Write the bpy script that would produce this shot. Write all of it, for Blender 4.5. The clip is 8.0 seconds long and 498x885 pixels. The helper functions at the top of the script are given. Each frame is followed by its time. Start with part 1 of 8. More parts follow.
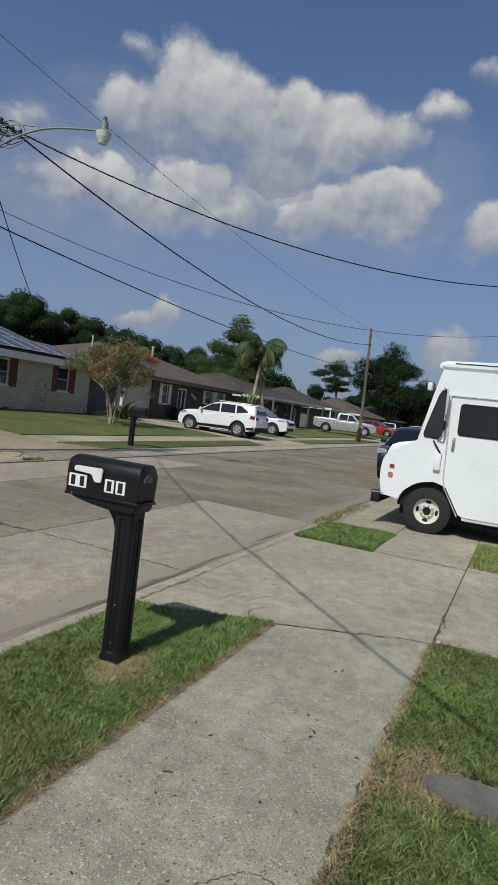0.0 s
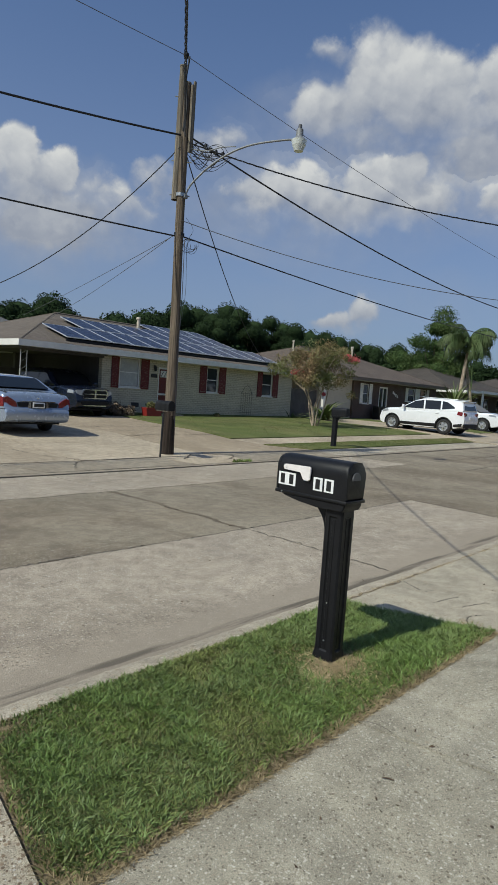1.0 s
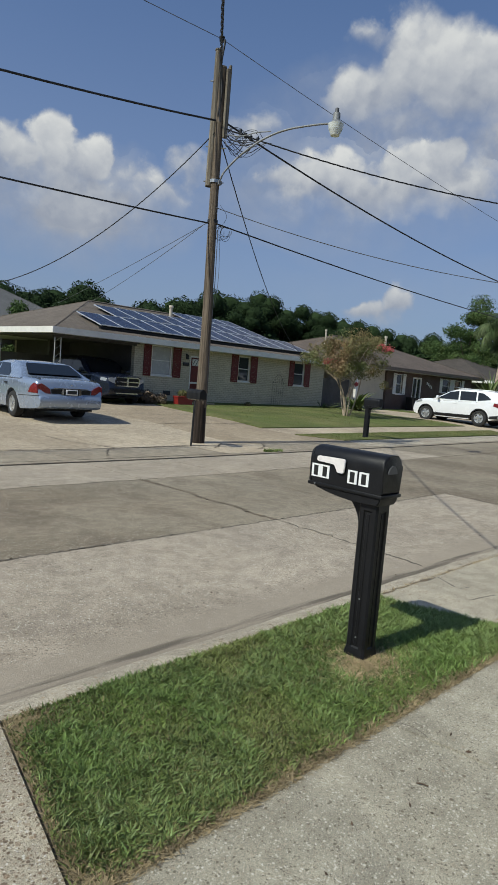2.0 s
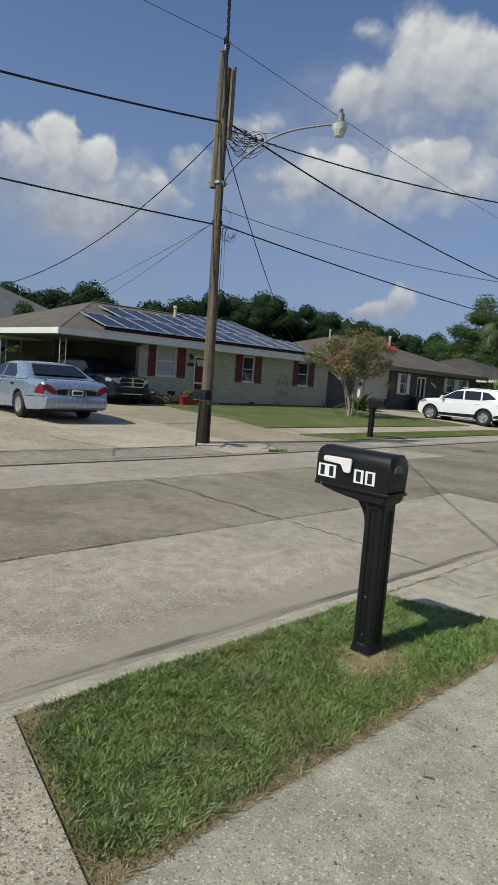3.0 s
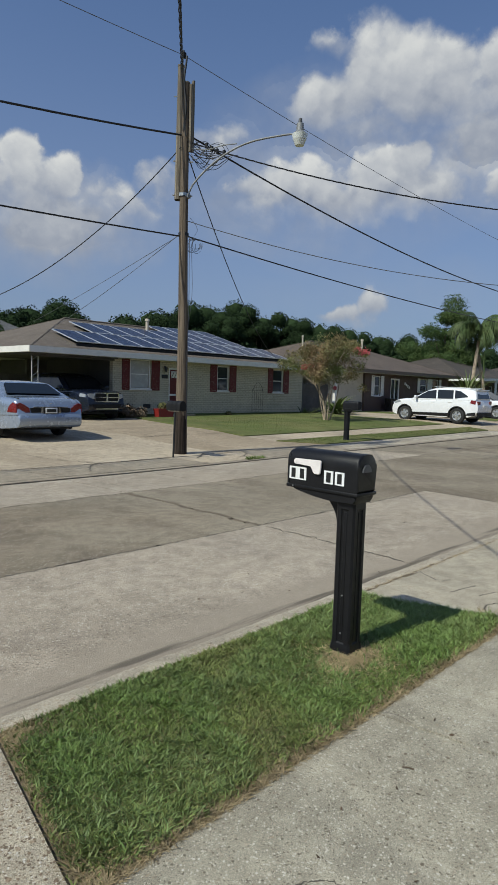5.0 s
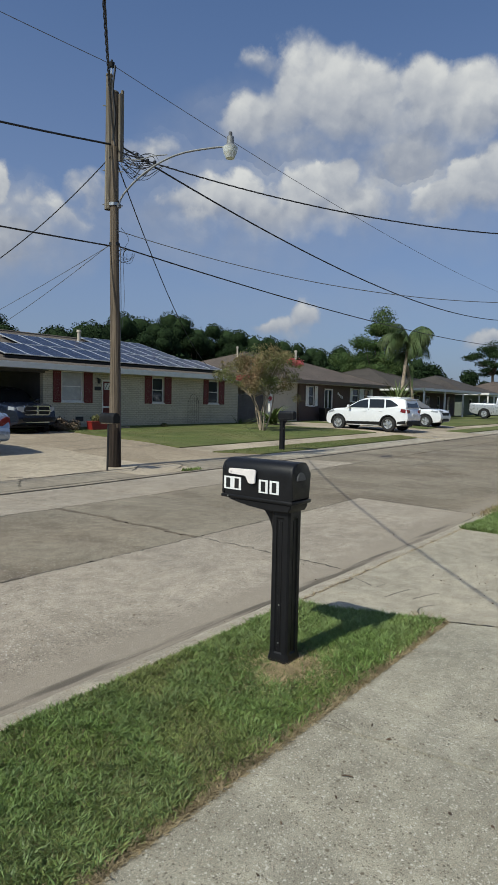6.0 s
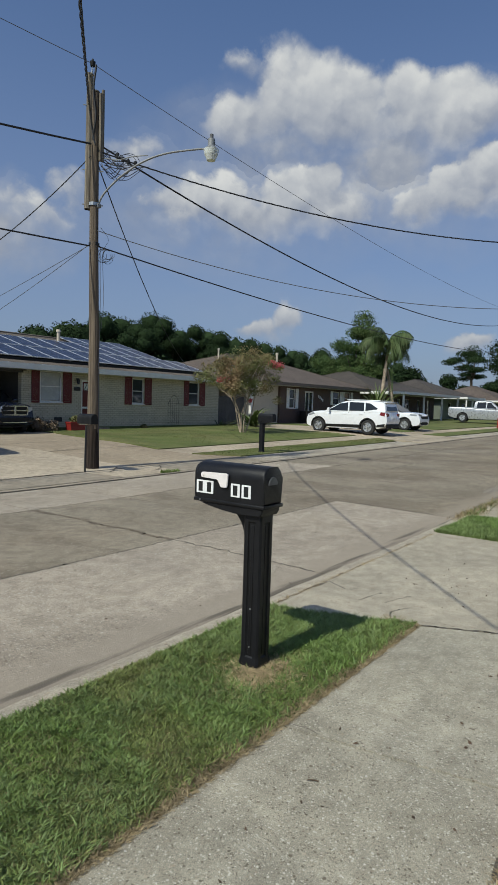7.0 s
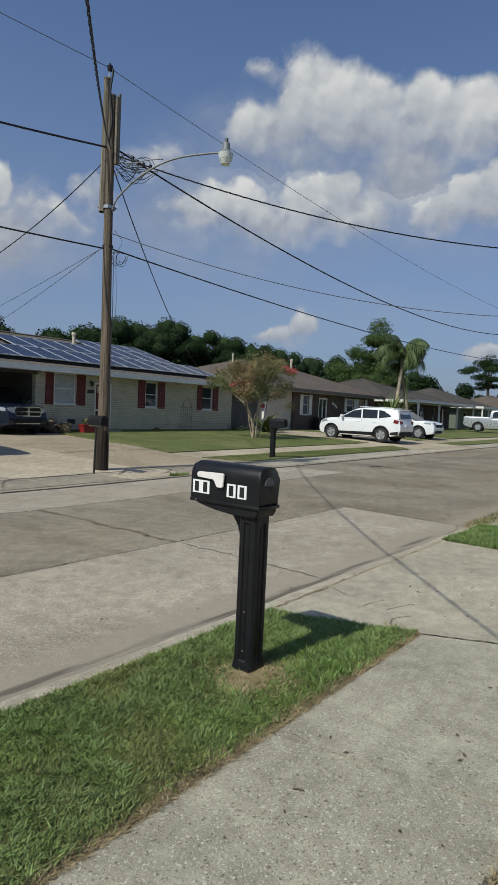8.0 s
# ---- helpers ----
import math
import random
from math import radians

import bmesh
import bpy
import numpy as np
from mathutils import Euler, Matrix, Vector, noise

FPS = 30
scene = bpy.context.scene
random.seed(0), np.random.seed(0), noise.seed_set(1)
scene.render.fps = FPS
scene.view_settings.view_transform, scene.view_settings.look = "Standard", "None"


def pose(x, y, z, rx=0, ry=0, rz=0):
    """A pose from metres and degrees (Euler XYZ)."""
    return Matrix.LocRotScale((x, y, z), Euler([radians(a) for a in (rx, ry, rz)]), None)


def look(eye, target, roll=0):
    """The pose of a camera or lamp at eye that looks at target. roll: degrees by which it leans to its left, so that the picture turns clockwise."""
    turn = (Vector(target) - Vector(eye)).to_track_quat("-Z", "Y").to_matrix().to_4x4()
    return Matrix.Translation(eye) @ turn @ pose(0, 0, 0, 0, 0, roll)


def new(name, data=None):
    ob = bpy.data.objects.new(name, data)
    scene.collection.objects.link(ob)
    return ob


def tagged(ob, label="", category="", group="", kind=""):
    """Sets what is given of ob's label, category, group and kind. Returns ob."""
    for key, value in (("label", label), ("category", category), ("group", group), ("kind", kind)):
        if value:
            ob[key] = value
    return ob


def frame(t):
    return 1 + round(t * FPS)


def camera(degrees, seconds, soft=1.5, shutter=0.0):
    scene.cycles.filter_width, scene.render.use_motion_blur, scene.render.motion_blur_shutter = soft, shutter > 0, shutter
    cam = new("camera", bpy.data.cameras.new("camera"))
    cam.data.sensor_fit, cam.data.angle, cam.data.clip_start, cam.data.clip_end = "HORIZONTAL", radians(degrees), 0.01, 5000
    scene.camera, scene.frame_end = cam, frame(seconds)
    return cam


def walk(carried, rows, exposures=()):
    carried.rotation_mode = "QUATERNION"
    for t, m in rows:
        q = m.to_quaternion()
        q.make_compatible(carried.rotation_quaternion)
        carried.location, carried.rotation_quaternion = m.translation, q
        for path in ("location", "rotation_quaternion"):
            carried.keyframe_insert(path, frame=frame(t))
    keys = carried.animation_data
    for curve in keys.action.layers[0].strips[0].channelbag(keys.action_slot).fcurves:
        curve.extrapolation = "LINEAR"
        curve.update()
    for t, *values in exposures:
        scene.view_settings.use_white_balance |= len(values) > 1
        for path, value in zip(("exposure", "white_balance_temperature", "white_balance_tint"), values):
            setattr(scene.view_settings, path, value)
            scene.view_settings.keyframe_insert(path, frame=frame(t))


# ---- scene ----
cam = camera(44.1, 8.0, soft=1.1)
# seconds, x, y, z in metres, yaw, pitch and roll in degrees
PATH = [
    (0.0, 1.655, 3.096, 1.683, -65.59, -3.01, -6.98),
    (0.1, 1.683, 3.070, 1.674, -63.45, -2.89, -5.92),
    (0.2, 1.718, 3.078, 1.668, -62.00, -3.58, -4.51),
    (0.3, 1.710, 3.053, 1.658, -59.91, -5.27, -2.52),
    (0.4, 1.703, 3.053, 1.650, -56.59, -6.13, -1.15),
    (0.5, 1.670, 3.061, 1.645, -53.60, -7.04, -1.04),
    (0.6, 1.691, 3.054, 1.656, -51.06, -7.41, -2.16),
    (0.7, 1.693, 3.092, 1.650, -49.09, -7.06, -1.76),
    (0.8, 1.692, 3.094, 1.657, -48.02, -5.89, -1.80),
    (1.0, 1.684, 3.155, 1.652, -47.05, -4.73, -4.08),
    (1.2, 1.712, 3.173, 1.662, -45.93, -5.24, -4.27),
    (1.5, 1.673, 3.186, 1.659, -45.01, -5.59, -4.66),
    (1.7, 1.751, 3.235, 1.647, -44.24, -6.09, -4.39),
    (2.8, 1.685, 3.187, 1.673, -44.18, -5.50, -5.12),
    (3.0, 1.686, 3.204, 1.655, -43.79, -5.98, -4.46),
    (3.5, 1.703, 3.225, 1.642, -44.06, -7.27, -3.44),
    (4.0, 1.705, 3.219, 1.636, -44.02, -6.83, -2.58),
    (4.2, 1.691, 3.201, 1.635, -44.32, -7.63, -1.77),
    (5.3, 1.694, 3.119, 1.650, -46.77, -4.26, -1.60),
    (5.5, 1.713, 3.153, 1.640, -47.65, -4.52, -0.99),
    (5.7, 1.723, 3.131, 1.640, -48.12, -4.24, -0.95),
    (6.0, 1.735, 3.138, 1.636, -51.93, -3.84, -1.18),
    (6.5, 1.738, 3.122, 1.649, -52.99, -3.68, -0.76),
    (7.0, 1.767, 3.094, 1.652, -53.64, -3.64, -1.73),
    (7.5, 1.777, 3.031, 1.630, -51.79, -2.74, -1.70),
    (7.8, 1.835, 3.037, 1.627, -48.57, -2.67, 0.51),
    (8.0, 1.882, 3.046, 1.613, -52.25, -3.12, -2.68),
]
walk(cam, [(t, pose(x, y, z, 90 + pitch, roll, yaw)) for t, x, y, z, yaw, pitch, roll in PATH],
     exposures=[(0.0, -0.21, 6290, 7), (0.5, -0.12, 6290, 7), (1.0, -0.04, 6290, 7), (1.5, 0.03, 6290, 7), (4.2, 0.02, 6290, 7), (8.0, -0.03, 6290, 7)])

# ---- sun and sky ----
SUN_EL, SUN_AZ = 46.0, -84.0          # degrees; azimuth clockwise from +y
sun_way = Vector((math.sin(radians(SUN_AZ)) * math.cos(radians(SUN_EL)), math.cos(radians(SUN_AZ)) * math.cos(radians(SUN_EL)), math.sin(radians(SUN_EL))))
sun = new("sun", bpy.data.lights.new("sun", "SUN"))
sun.data.energy, sun.data.angle, sun.data.color = 3.75, radians(0.55), (0.97, 0.94, 0.81)
sun.matrix_world = look(sun_way * 50, (0, 0, 0))
scene.view_settings.exposure = 0.0


def sky_world():
    """Blue sky of a hazy summer day, with fair-weather clouds in fixed directions."""
    w = bpy.data.worlds.new("sky")
    w.use_nodes = True
    scene.world = w
    nt = w.node_tree
    nt.nodes.clear()
    N, L = nt.nodes.new, nt.links.new

    def math_node(op, a, b=None, c=None, clamp=False):
        n = N("ShaderNodeMath")
        n.operation, n.use_clamp = op, clamp
        for i, v in enumerate((a, b, c)):
            if v is None:
                continue
            if isinstance(v, (int, float)):
                n.inputs[i].default_value = v
            else:
                L(v, n.inputs[i])
        return n.outputs[0]

    def mapped(v, a, b, c=0.0, d=1.0):
        n = N("ShaderNodeMapRange")
        n.interpolation_type = "SMOOTHSTEP"
        L(v, n.inputs[0])
        for i, k in enumerate((a, b, c, d)):
            n.inputs[i + 1].default_value = k
        return n.outputs[0]

    sky = N("ShaderNodeTexSky")
    sky.sky_type, sky.sun_disc = "NISHITA", False
    sky.sun_elevation, sky.sun_rotation = radians(SUN_EL), radians(SUN_AZ % 360)
    sky.air_density, sky.dust_density, sky.ozone_density = 1.0, 1.6, 2.2
    tint = N("ShaderNodeMix")
    tint.data_type, tint.blend_type = "RGBA", "MULTIPLY"
    tint.inputs[0].default_value = 1.0
    L(sky.outputs[0], tint.inputs[6])
    tint.inputs[7].default_value = (0.76, 0.91, 1.11, 1)
    way = N("ShaderNodeTexCoord").outputs["Generated"]
    sepw = N("ShaderNodeSeparateXYZ")
    L(way, sepw.inputs[0])

    def fog(scale, detail, vec, rough=0.55):
        n = N("ShaderNodeTexNoise")
        n.inputs["Scale"].default_value, n.inputs["Detail"].default_value, n.inputs["Roughness"].default_value = scale, detail, rough
        L(vec, n.inputs["Vector"])
        return n

    # azimuth and height in degrees, bent by noise at two scales so that no puff stays round
    def bent_by(value, *waves):
        for noise_out, size in waves:
            value = math_node("ADD", value, math_node("MULTIPLY", math_node("SUBTRACT", noise_out, 0.5), size))
        return value

    coarse, small = fog(9.0, 2.0, way), fog(30.0, 5.0, way, 0.6)
    cs, ss = N("ShaderNodeSeparateColor"), N("ShaderNodeSeparateColor")
    L(coarse.outputs["Color"], cs.inputs[0]), L(small.outputs["Color"], ss.inputs[0])
    azim = bent_by(math_node("MULTIPLY", math_node("ARCTAN2", sepw.outputs[0], sepw.outputs[1]), 57.2958), (cs.outputs[0], 5.0), (ss.outputs[0], 2.2))
    elev = bent_by(math_node("MULTIPLY", math_node("ARCSINE", sepw.outputs[2]), 57.2958), (cs.outputs[1], 3.4), (ss.outputs[1], 1.8))
    # puffs: azimuth, height, half width, half height (degrees), weight
    upper = [
        (57.6, 25.1, 4.4, 4.2, 1.0), (53.0, 23.4, 4.0, 2.8, 0.9), (61.6, 24.6, 4.0, 3.6, 1.0), (66.9, 24.8, 2.5, 2.8, 0.95), (71.2, 23.7, 4.4, 3.0, 0.95), (75.4, 24.0, 2.8, 2.1, 0.75),
        (64.0, 22.4, 9.0, 2.4, 0.8), (79.2, 25.6, 1.6, 1.2, 0.42), (52.4, 28.0, 1.8, 1.1, 0.40), (83.0, 28.4, 1.4, 0.9, 0.30),
    ]
    lower = [
        (49.6, 17.3, 4.8, 2.5, 0.88), (46.6, 16.8, 3.6, 2.0, 0.72), (57.5, 17.6, 3.6, 2.7, 1.0), (54.0, 16.2, 7.0, 2.2, 0.92), (61.6, 17.3, 3.5, 2.4, 0.9), (59.7, 19.6, 2.0, 1.7, 0.92),
        (75.8, 18.9, 3.6, 2.9, 1.0), (71.8, 18.0, 3.6, 2.7, 1.0), (68.2, 16.9, 3.0, 1.9, 0.9), (72.0, 16.4, 7.0, 1.4, 0.8), (84.8, 16.7, 3.0, 2.6, 1.0), (88.5, 16.5, 4.0, 3.0, 0.95),
        (57.2, 7.5, 1.1, 1.5, 0.72), (55.4, 6.7, 1.6, 1.0, 0.62), (53.4, 6.5, 1.8, 0.9, 0.66), (82.6, 6.6, 2.2, 2.3, 0.85), (72.7, 5.2, 2.0, 1.0, 0.7),
    ]
    left_and_beyond = [
        (25.5, 17.2, 2.1, 2.3, 1.0), (29.1, 16.7, 1.8, 2.0, 1.0), (22.4, 16.2, 2.2, 2.2, 0.9), (26.6, 14.9, 6.0, 2.6, 0.85), (33.6, 15.2, 3.6, 2.0, 0.58), (37.6, 17.2, 1.9, 1.7, 0.50),
        (43.2, 20.3, 3.4, 1.7, 0.48), (100.0, 22.0, 8.0, 4.0, 0.9), (8.0, 20.0, 7.0, 4.0, 0.9), (120.0, 14.0, 9.0, 4.0, 0.8), (-20.0, 14.0, 8.0, 4.0, 0.9),
    ]
    # thin veils that hang about the clouds
    veils = [(54.0, 19.0, 13.0, 7.5, 0.85), (72.0, 20.0, 12.0, 6.5, 0.78), (62.0, 21.0, 9.5, 2.8, 0.85), (26.0, 14.6, 7.5, 3.2, 0.85), (31.0, 13.2, 7.0, 2.6, 0.5), (27.5, 13.6, 10.0, 4.8, 0.90), (42.0, 15.4, 6.0, 2.4, 0.45), (45.5, 12.7, 3.0, 0.9, 0.30), (60.0, 9.0, 14.0, 2.5, 0.25)]

    def puff(az, el, sx, sy, k, flat=1.15):
        dx = math_node("DIVIDE", math_node("SUBTRACT", azim, az), sx * 1.18)
        up = math_node("DIVIDE", math_node("SUBTRACT", elev, el), sy * 1.18)
        dy = math_node("MAXIMUM", up, math_node("MULTIPLY", up, -flat))
        return math_node("MULTIPLY", math_node("SUBTRACT", 1.0, math_node("ADD", math_node("MULTIPLY", dx, dx), math_node("MULTIPLY", dy, dy))), k), up

    field, height = None, None
    for p in upper + lower + left_and_beyond:
        g, up = puff(*p)
        pos = math_node("MAXIMUM", math_node("ADD", g, 0.25), 0.0)
        h = math_node("MULTIPLY", pos, up)
        if field is None:
            field, weight, height = g, pos, h
        else:
            n = N("ShaderNodeMath")
            n.operation = "SMOOTH_MAX"
            L(field, n.inputs[0]), L(g, n.inputs[1])
            n.inputs[2].default_value = 0.25
            field, weight, height = n.outputs[0], math_node("ADD", weight, pos), math_node("ADD", height, h)
    thin = None
    for p in veils:
        g = math_node("MAXIMUM", puff(*p, flat=1.0)[0], 0.0)
        thin = g if thin is None else math_node("ADD", thin, g)
    rel = math_node("DIVIDE", height, math_node("MAXIMUM", weight, 0.05))

    # billows, read twice: here and a step towards the sun, so that one flank of each is lit
    def billows(vec):
        total = None
        for scale, k in ((13.0, 0.55), (29.0, 0.32), (66.0, 0.16)):
            n = N("ShaderNodeTexVoronoi")
            n.feature = "SMOOTH_F1"
            n.inputs["Scale"].default_value, n.inputs["Smoothness"].default_value = scale, 0.6
            L(vec, n.inputs["Vector"])
            v = math_node("MULTIPLY", math_node("SUBTRACT", 0.45, n.outputs["Distance"]), k)
            total = v if total is None else math_node("ADD", total, v)
        return math_node("ADD", total, math_node("MULTIPLY", math_node("SUBTRACT", fog(24.0, 8.0, vec, 0.6).outputs["Fac"], 0.5), 0.35))

    bend = N("ShaderNodeVectorMath")
    bend.operation = "MULTIPLY_ADD"
    L(small.outputs["Color"], bend.inputs[0])
    bend.inputs[1].default_value = (0.035, 0.035, 0.035)
    L(way, bend.inputs[2])
    sunward = N("ShaderNodeVectorMath")
    L(bend.outputs[0], sunward.inputs[0])
    sunward.inputs[1].default_value = tuple(Vector((-0.55, 0.35, 0.75)).normalized() * 0.016)
    here, there = billows(bend.outputs[0]), billows(sunward.outputs[0])
    relief = math_node("SUBTRACT", here, there)
    body = math_node("ADD", field, math_node("MULTIPLY", here, 0.95))
    # crisp heads, soft feet
    edge = mapped(rel, -0.5, 0.6, 1.25, 0.62)
    cover = mapped(math_node("DIVIDE", math_node("ADD", body, 0.20), edge, clamp=True), 0.0, 1.0, 0.0, 0.94)
    cover = math_node("MULTIPLY", cover, mapped(rel, -0.9, 0.1, 0.50, 1.0))
    haze_cloud = math_node("MULTIPLY", math_node("MULTIPLY", thin, mapped(fog(7.0, 6.0, way, 0.62).outputs["Fac"], 0.30, 0.72, 0.25, 1.0)), 0.8, clamp=True)
    cover = math_node("MAXIMUM", cover, math_node("MULTIPLY", haze_cloud, 0.95))
    haze = mapped(sepw.outputs[2], 0.62, 0.0, 0.08, 0.62)
    # sunlit crowns, greyer bases
    lit = math_node("ADD", math_node("MULTIPLY_ADD", mapped(rel, -0.25, 0.95, 0.0, 1.0), 0.74, 0.16), math_node("ADD", math_node("MULTIPLY", relief, 0.85), math_node("MULTIPLY", here, 0.16)), clamp=True)
    lit = math_node("MULTIPLY", math_node("MULTIPLY", lit, mapped(body, 0.0, 0.5, 0.45, 1.0)), mapped(sepw.outputs[2], 0.08, 0.27, 0.55, 1.0))
    tone = N("ShaderNodeMix")
    tone.data_type = "RGBA"
    L(lit, tone.inputs[0])
    tone.inputs[6].default_value, tone.inputs[7].default_value = CLOUD_LOW, CLOUD_TOP
    hz = N("ShaderNodeMix")
    hz.data_type = "RGBA"
    L(haze, hz.inputs[0])
    L(tint.outputs[2], hz.inputs[6])
    hz.inputs[7].default_value = HAZE
    mix = N("ShaderNodeMix")
    mix.data_type = "RGBA"
    L(cover, mix.inputs[0]), L(hz.outputs[2], mix.inputs[6]), L(tone.outputs[2], mix.inputs[7])
    bg, out = N("ShaderNodeBackground"), N("ShaderNodeOutputWorld")
    bg.inputs["Strength"].default_value = 0.095
    L(mix.outputs[2], bg.inputs["Color"]), L(bg.outputs[0], out.inputs["Surface"])


CLOUD_LOW, CLOUD_TOP, HAZE = (3.2, 3.45, 4.1, 1), (7.6, 7.45, 7.1, 1), (2.55, 2.95, 4.2, 1)
sky_world()

# ---- materials ----
def material(name, colour, rough=0.6, metal=0.0, vary=0.12, scale=3.0, fine=60.0, bump=0.0, bump_scale=80.0, second=None, coat=0.0, spec=0.5,
             speck=None, each=0.0, trans=0.0):
    """A procedural surface: base colour varied by a coarse and a fine noise, optional second colour in blotches, specks (size, dark, light) and relief."""
    m = bpy.data.materials.new(name)
    m.use_nodes = True
    nt = m.node_tree
    N, L = nt.nodes.new, nt.links.new
    b = nt.nodes["Principled BSDF"]
    b.inputs["Roughness"].default_value, b.inputs["Metallic"].default_value = rough, metal
    b.inputs["Coat Weight"].default_value, b.inputs["Specular IOR Level"].default_value = coat, spec
    b.inputs["Coat Roughness"].default_value = 0.05
    co = N("ShaderNodeTexCoord").outputs["Object"]

    def noise_tex(s, detail=4.0, rgh=0.55):
        n = N("ShaderNodeTexNoise")
        n.inputs["Scale"].default_value, n.inputs["Detail"].default_value, n.inputs["Roughness"].default_value = s, detail, rgh
        L(co, n.inputs["Vector"])
        return n.outputs["Fac"]

    def ranged(v, a, c, lo, hi):
        n = N("ShaderNodeMapRange")
        L(v, n.inputs[0])
        for i, k in enumerate((a, c, lo, hi)):
            n.inputs[i + 1].default_value = k
        return n.outputs[0]

    def mixed(kind, fac, a, c):
        n = N("ShaderNodeMix")
        n.data_type, n.blend_type = "RGBA", kind
        for i, v in ((0, fac), (6, a), (7, c)):
            if isinstance(v, (int, float)):
                n.inputs[i].default_value = v
            elif isinstance(v, (tuple, list)):
                n.inputs[i].default_value = (*v[:3], 1)
            else:
                L(v, n.inputs[i])
        return n.outputs[2]

    col = tuple(colour)
    if second:
        col = mixed("MIX", ranged(noise_tex(scale * 0.6, 6.0, 0.65), 0.42, 0.62, 0.0, 1.0), col, second)
    v1 = ranged(noise_tex(scale, 5.0, 0.6), 0.3, 0.7, 1 - vary, 1 + vary)
    v2 = ranged(noise_tex(fine, 3.0, 0.6), 0.3, 0.7, 1 - vary * 0.7, 1 + vary * 0.7)
    mult = N("ShaderNodeMath")
    mult.operation = "MULTIPLY"
    L(v1, mult.inputs[0]), L(v2, mult.inputs[1])
    last = mult.outputs[0]
    if each:
        info = N("ShaderNodeObjectInfo")
        isl = N("ShaderNodeNewGeometry")
        add = N("ShaderNodeMath")
        L(info.outputs["Random"], add.inputs[0]), L(isl.outputs["Random Per Island"], add.inputs[1])
        m2 = N("ShaderNodeMath")
        m2.operation = "MULTIPLY"
        L(last, m2.inputs[0]), L(ranged(add.outputs[0], 0.0, 2.0, 1 - each, 1 + each), m2.inputs[1])
        last = m2.outputs[0]
    hue = N("ShaderNodeHueSaturation")
    L(last, hue.inputs["Value"])
    if isinstance(col, tuple):
        hue.inputs["Color"].default_value = (*col[:3], 1)
    else:
        L(col, hue.inputs["Color"])
    col = hue.outputs[0]
    if speck:
        size, dark, light = speck
        vo = N("ShaderNodeTexVoronoi")
        vo.inputs["Scale"].default_value = 1.0 / size
        L(co, vo.inputs["Vector"])
        sep = N("ShaderNodeSeparateColor")
        L(vo.outputs["Color"], sep.inputs[0])
        inside = ranged(vo.outputs["Distance"], 0.30, 0.42, 1.0, 0.0)
        for ch, lo, tone in ((0, 0.66, dark), (1, 0.66, light)):
            k = N("ShaderNodeMath")
            k.operation = "MULTIPLY"
            L(ranged(sep.outputs[ch], lo, lo + 0.06, 0.0, 0.85), k.inputs[0]), L(inside, k.inputs[1])
            col = mixed("MIX", k.outputs[0], col, tone)
    L(col, b.inputs["Base Color"])
    L(ranged(noise_tex(scale * 2.3), 0.3, 0.7, max(rough - 0.08, 0.02), min(rough + 0.08, 1.0)), b.inputs["Roughness"])
    if bump:
        bp = N("ShaderNodeBump")
        bp.inputs["Strength"].default_value, bp.inputs["Distance"].default_value = 1.0, bump
        L(noise_tex(bump_scale, 4.0, 0.6), bp.inputs["Height"])
        L(bp.outputs[0], b.inputs["Normal"])
    if trans:
        b.inputs["Transmission Weight"].default_value = trans
    return m


def brick_material(name, colour, second, mortar, width=0.20, height=0.068, axis="xz", gap=0.010):
    """Running-bond brickwork with recessed mortar joints."""
    m = material(name, colour, 0.85, vary=0.10, scale=1.2, fine=25)
    nt = m.node_tree
    N, L = nt.nodes.new, nt.links.new
    b = nt.nodes["Principled BSDF"]
    sep, com = N("ShaderNodeSeparateXYZ"), N("ShaderNodeCombineXYZ")
    L(N("ShaderNodeTexCoord").outputs["Object"], sep.inputs[0])
    add = N("ShaderNodeMath")
    L(sep.outputs[0], add.inputs[0]), L(sep.outputs[1], add.inputs[1])
    L(add.outputs[0], com.inputs[0]), L(sep.outputs[2], com.inputs[1])
    br = N("ShaderNodeTexBrick")
    br.inputs["Scale"].default_value, br.inputs["Brick Width"].default_value, br.inputs["Row Height"].default_value = 1.0, width, height
    br.inputs["Mortar Size"].default_value, br.inputs["Mortar Smooth"].default_value, br.inputs["Bias"].default_value = gap, 0.2, -0.2
    for key, v in (("Color1", colour), ("Color2", second), ("Mortar", mortar)):
        br.inputs[key].default_value = (*v, 1)
    L(com.outputs[0], br.inputs["Vector"])
    hue = next(n for n in nt.nodes if n.type == "HUE_SAT")
    L(br.outputs["Color"], hue.inputs["Color"])
    bp = N("ShaderNodeBump")
    bp.invert = True
    bp.inputs["Distance"].default_value = 0.008
    L(br.outputs["Fac"], bp.inputs["Height"]), L(bp.outputs[0], b.inputs["Normal"])
    return m


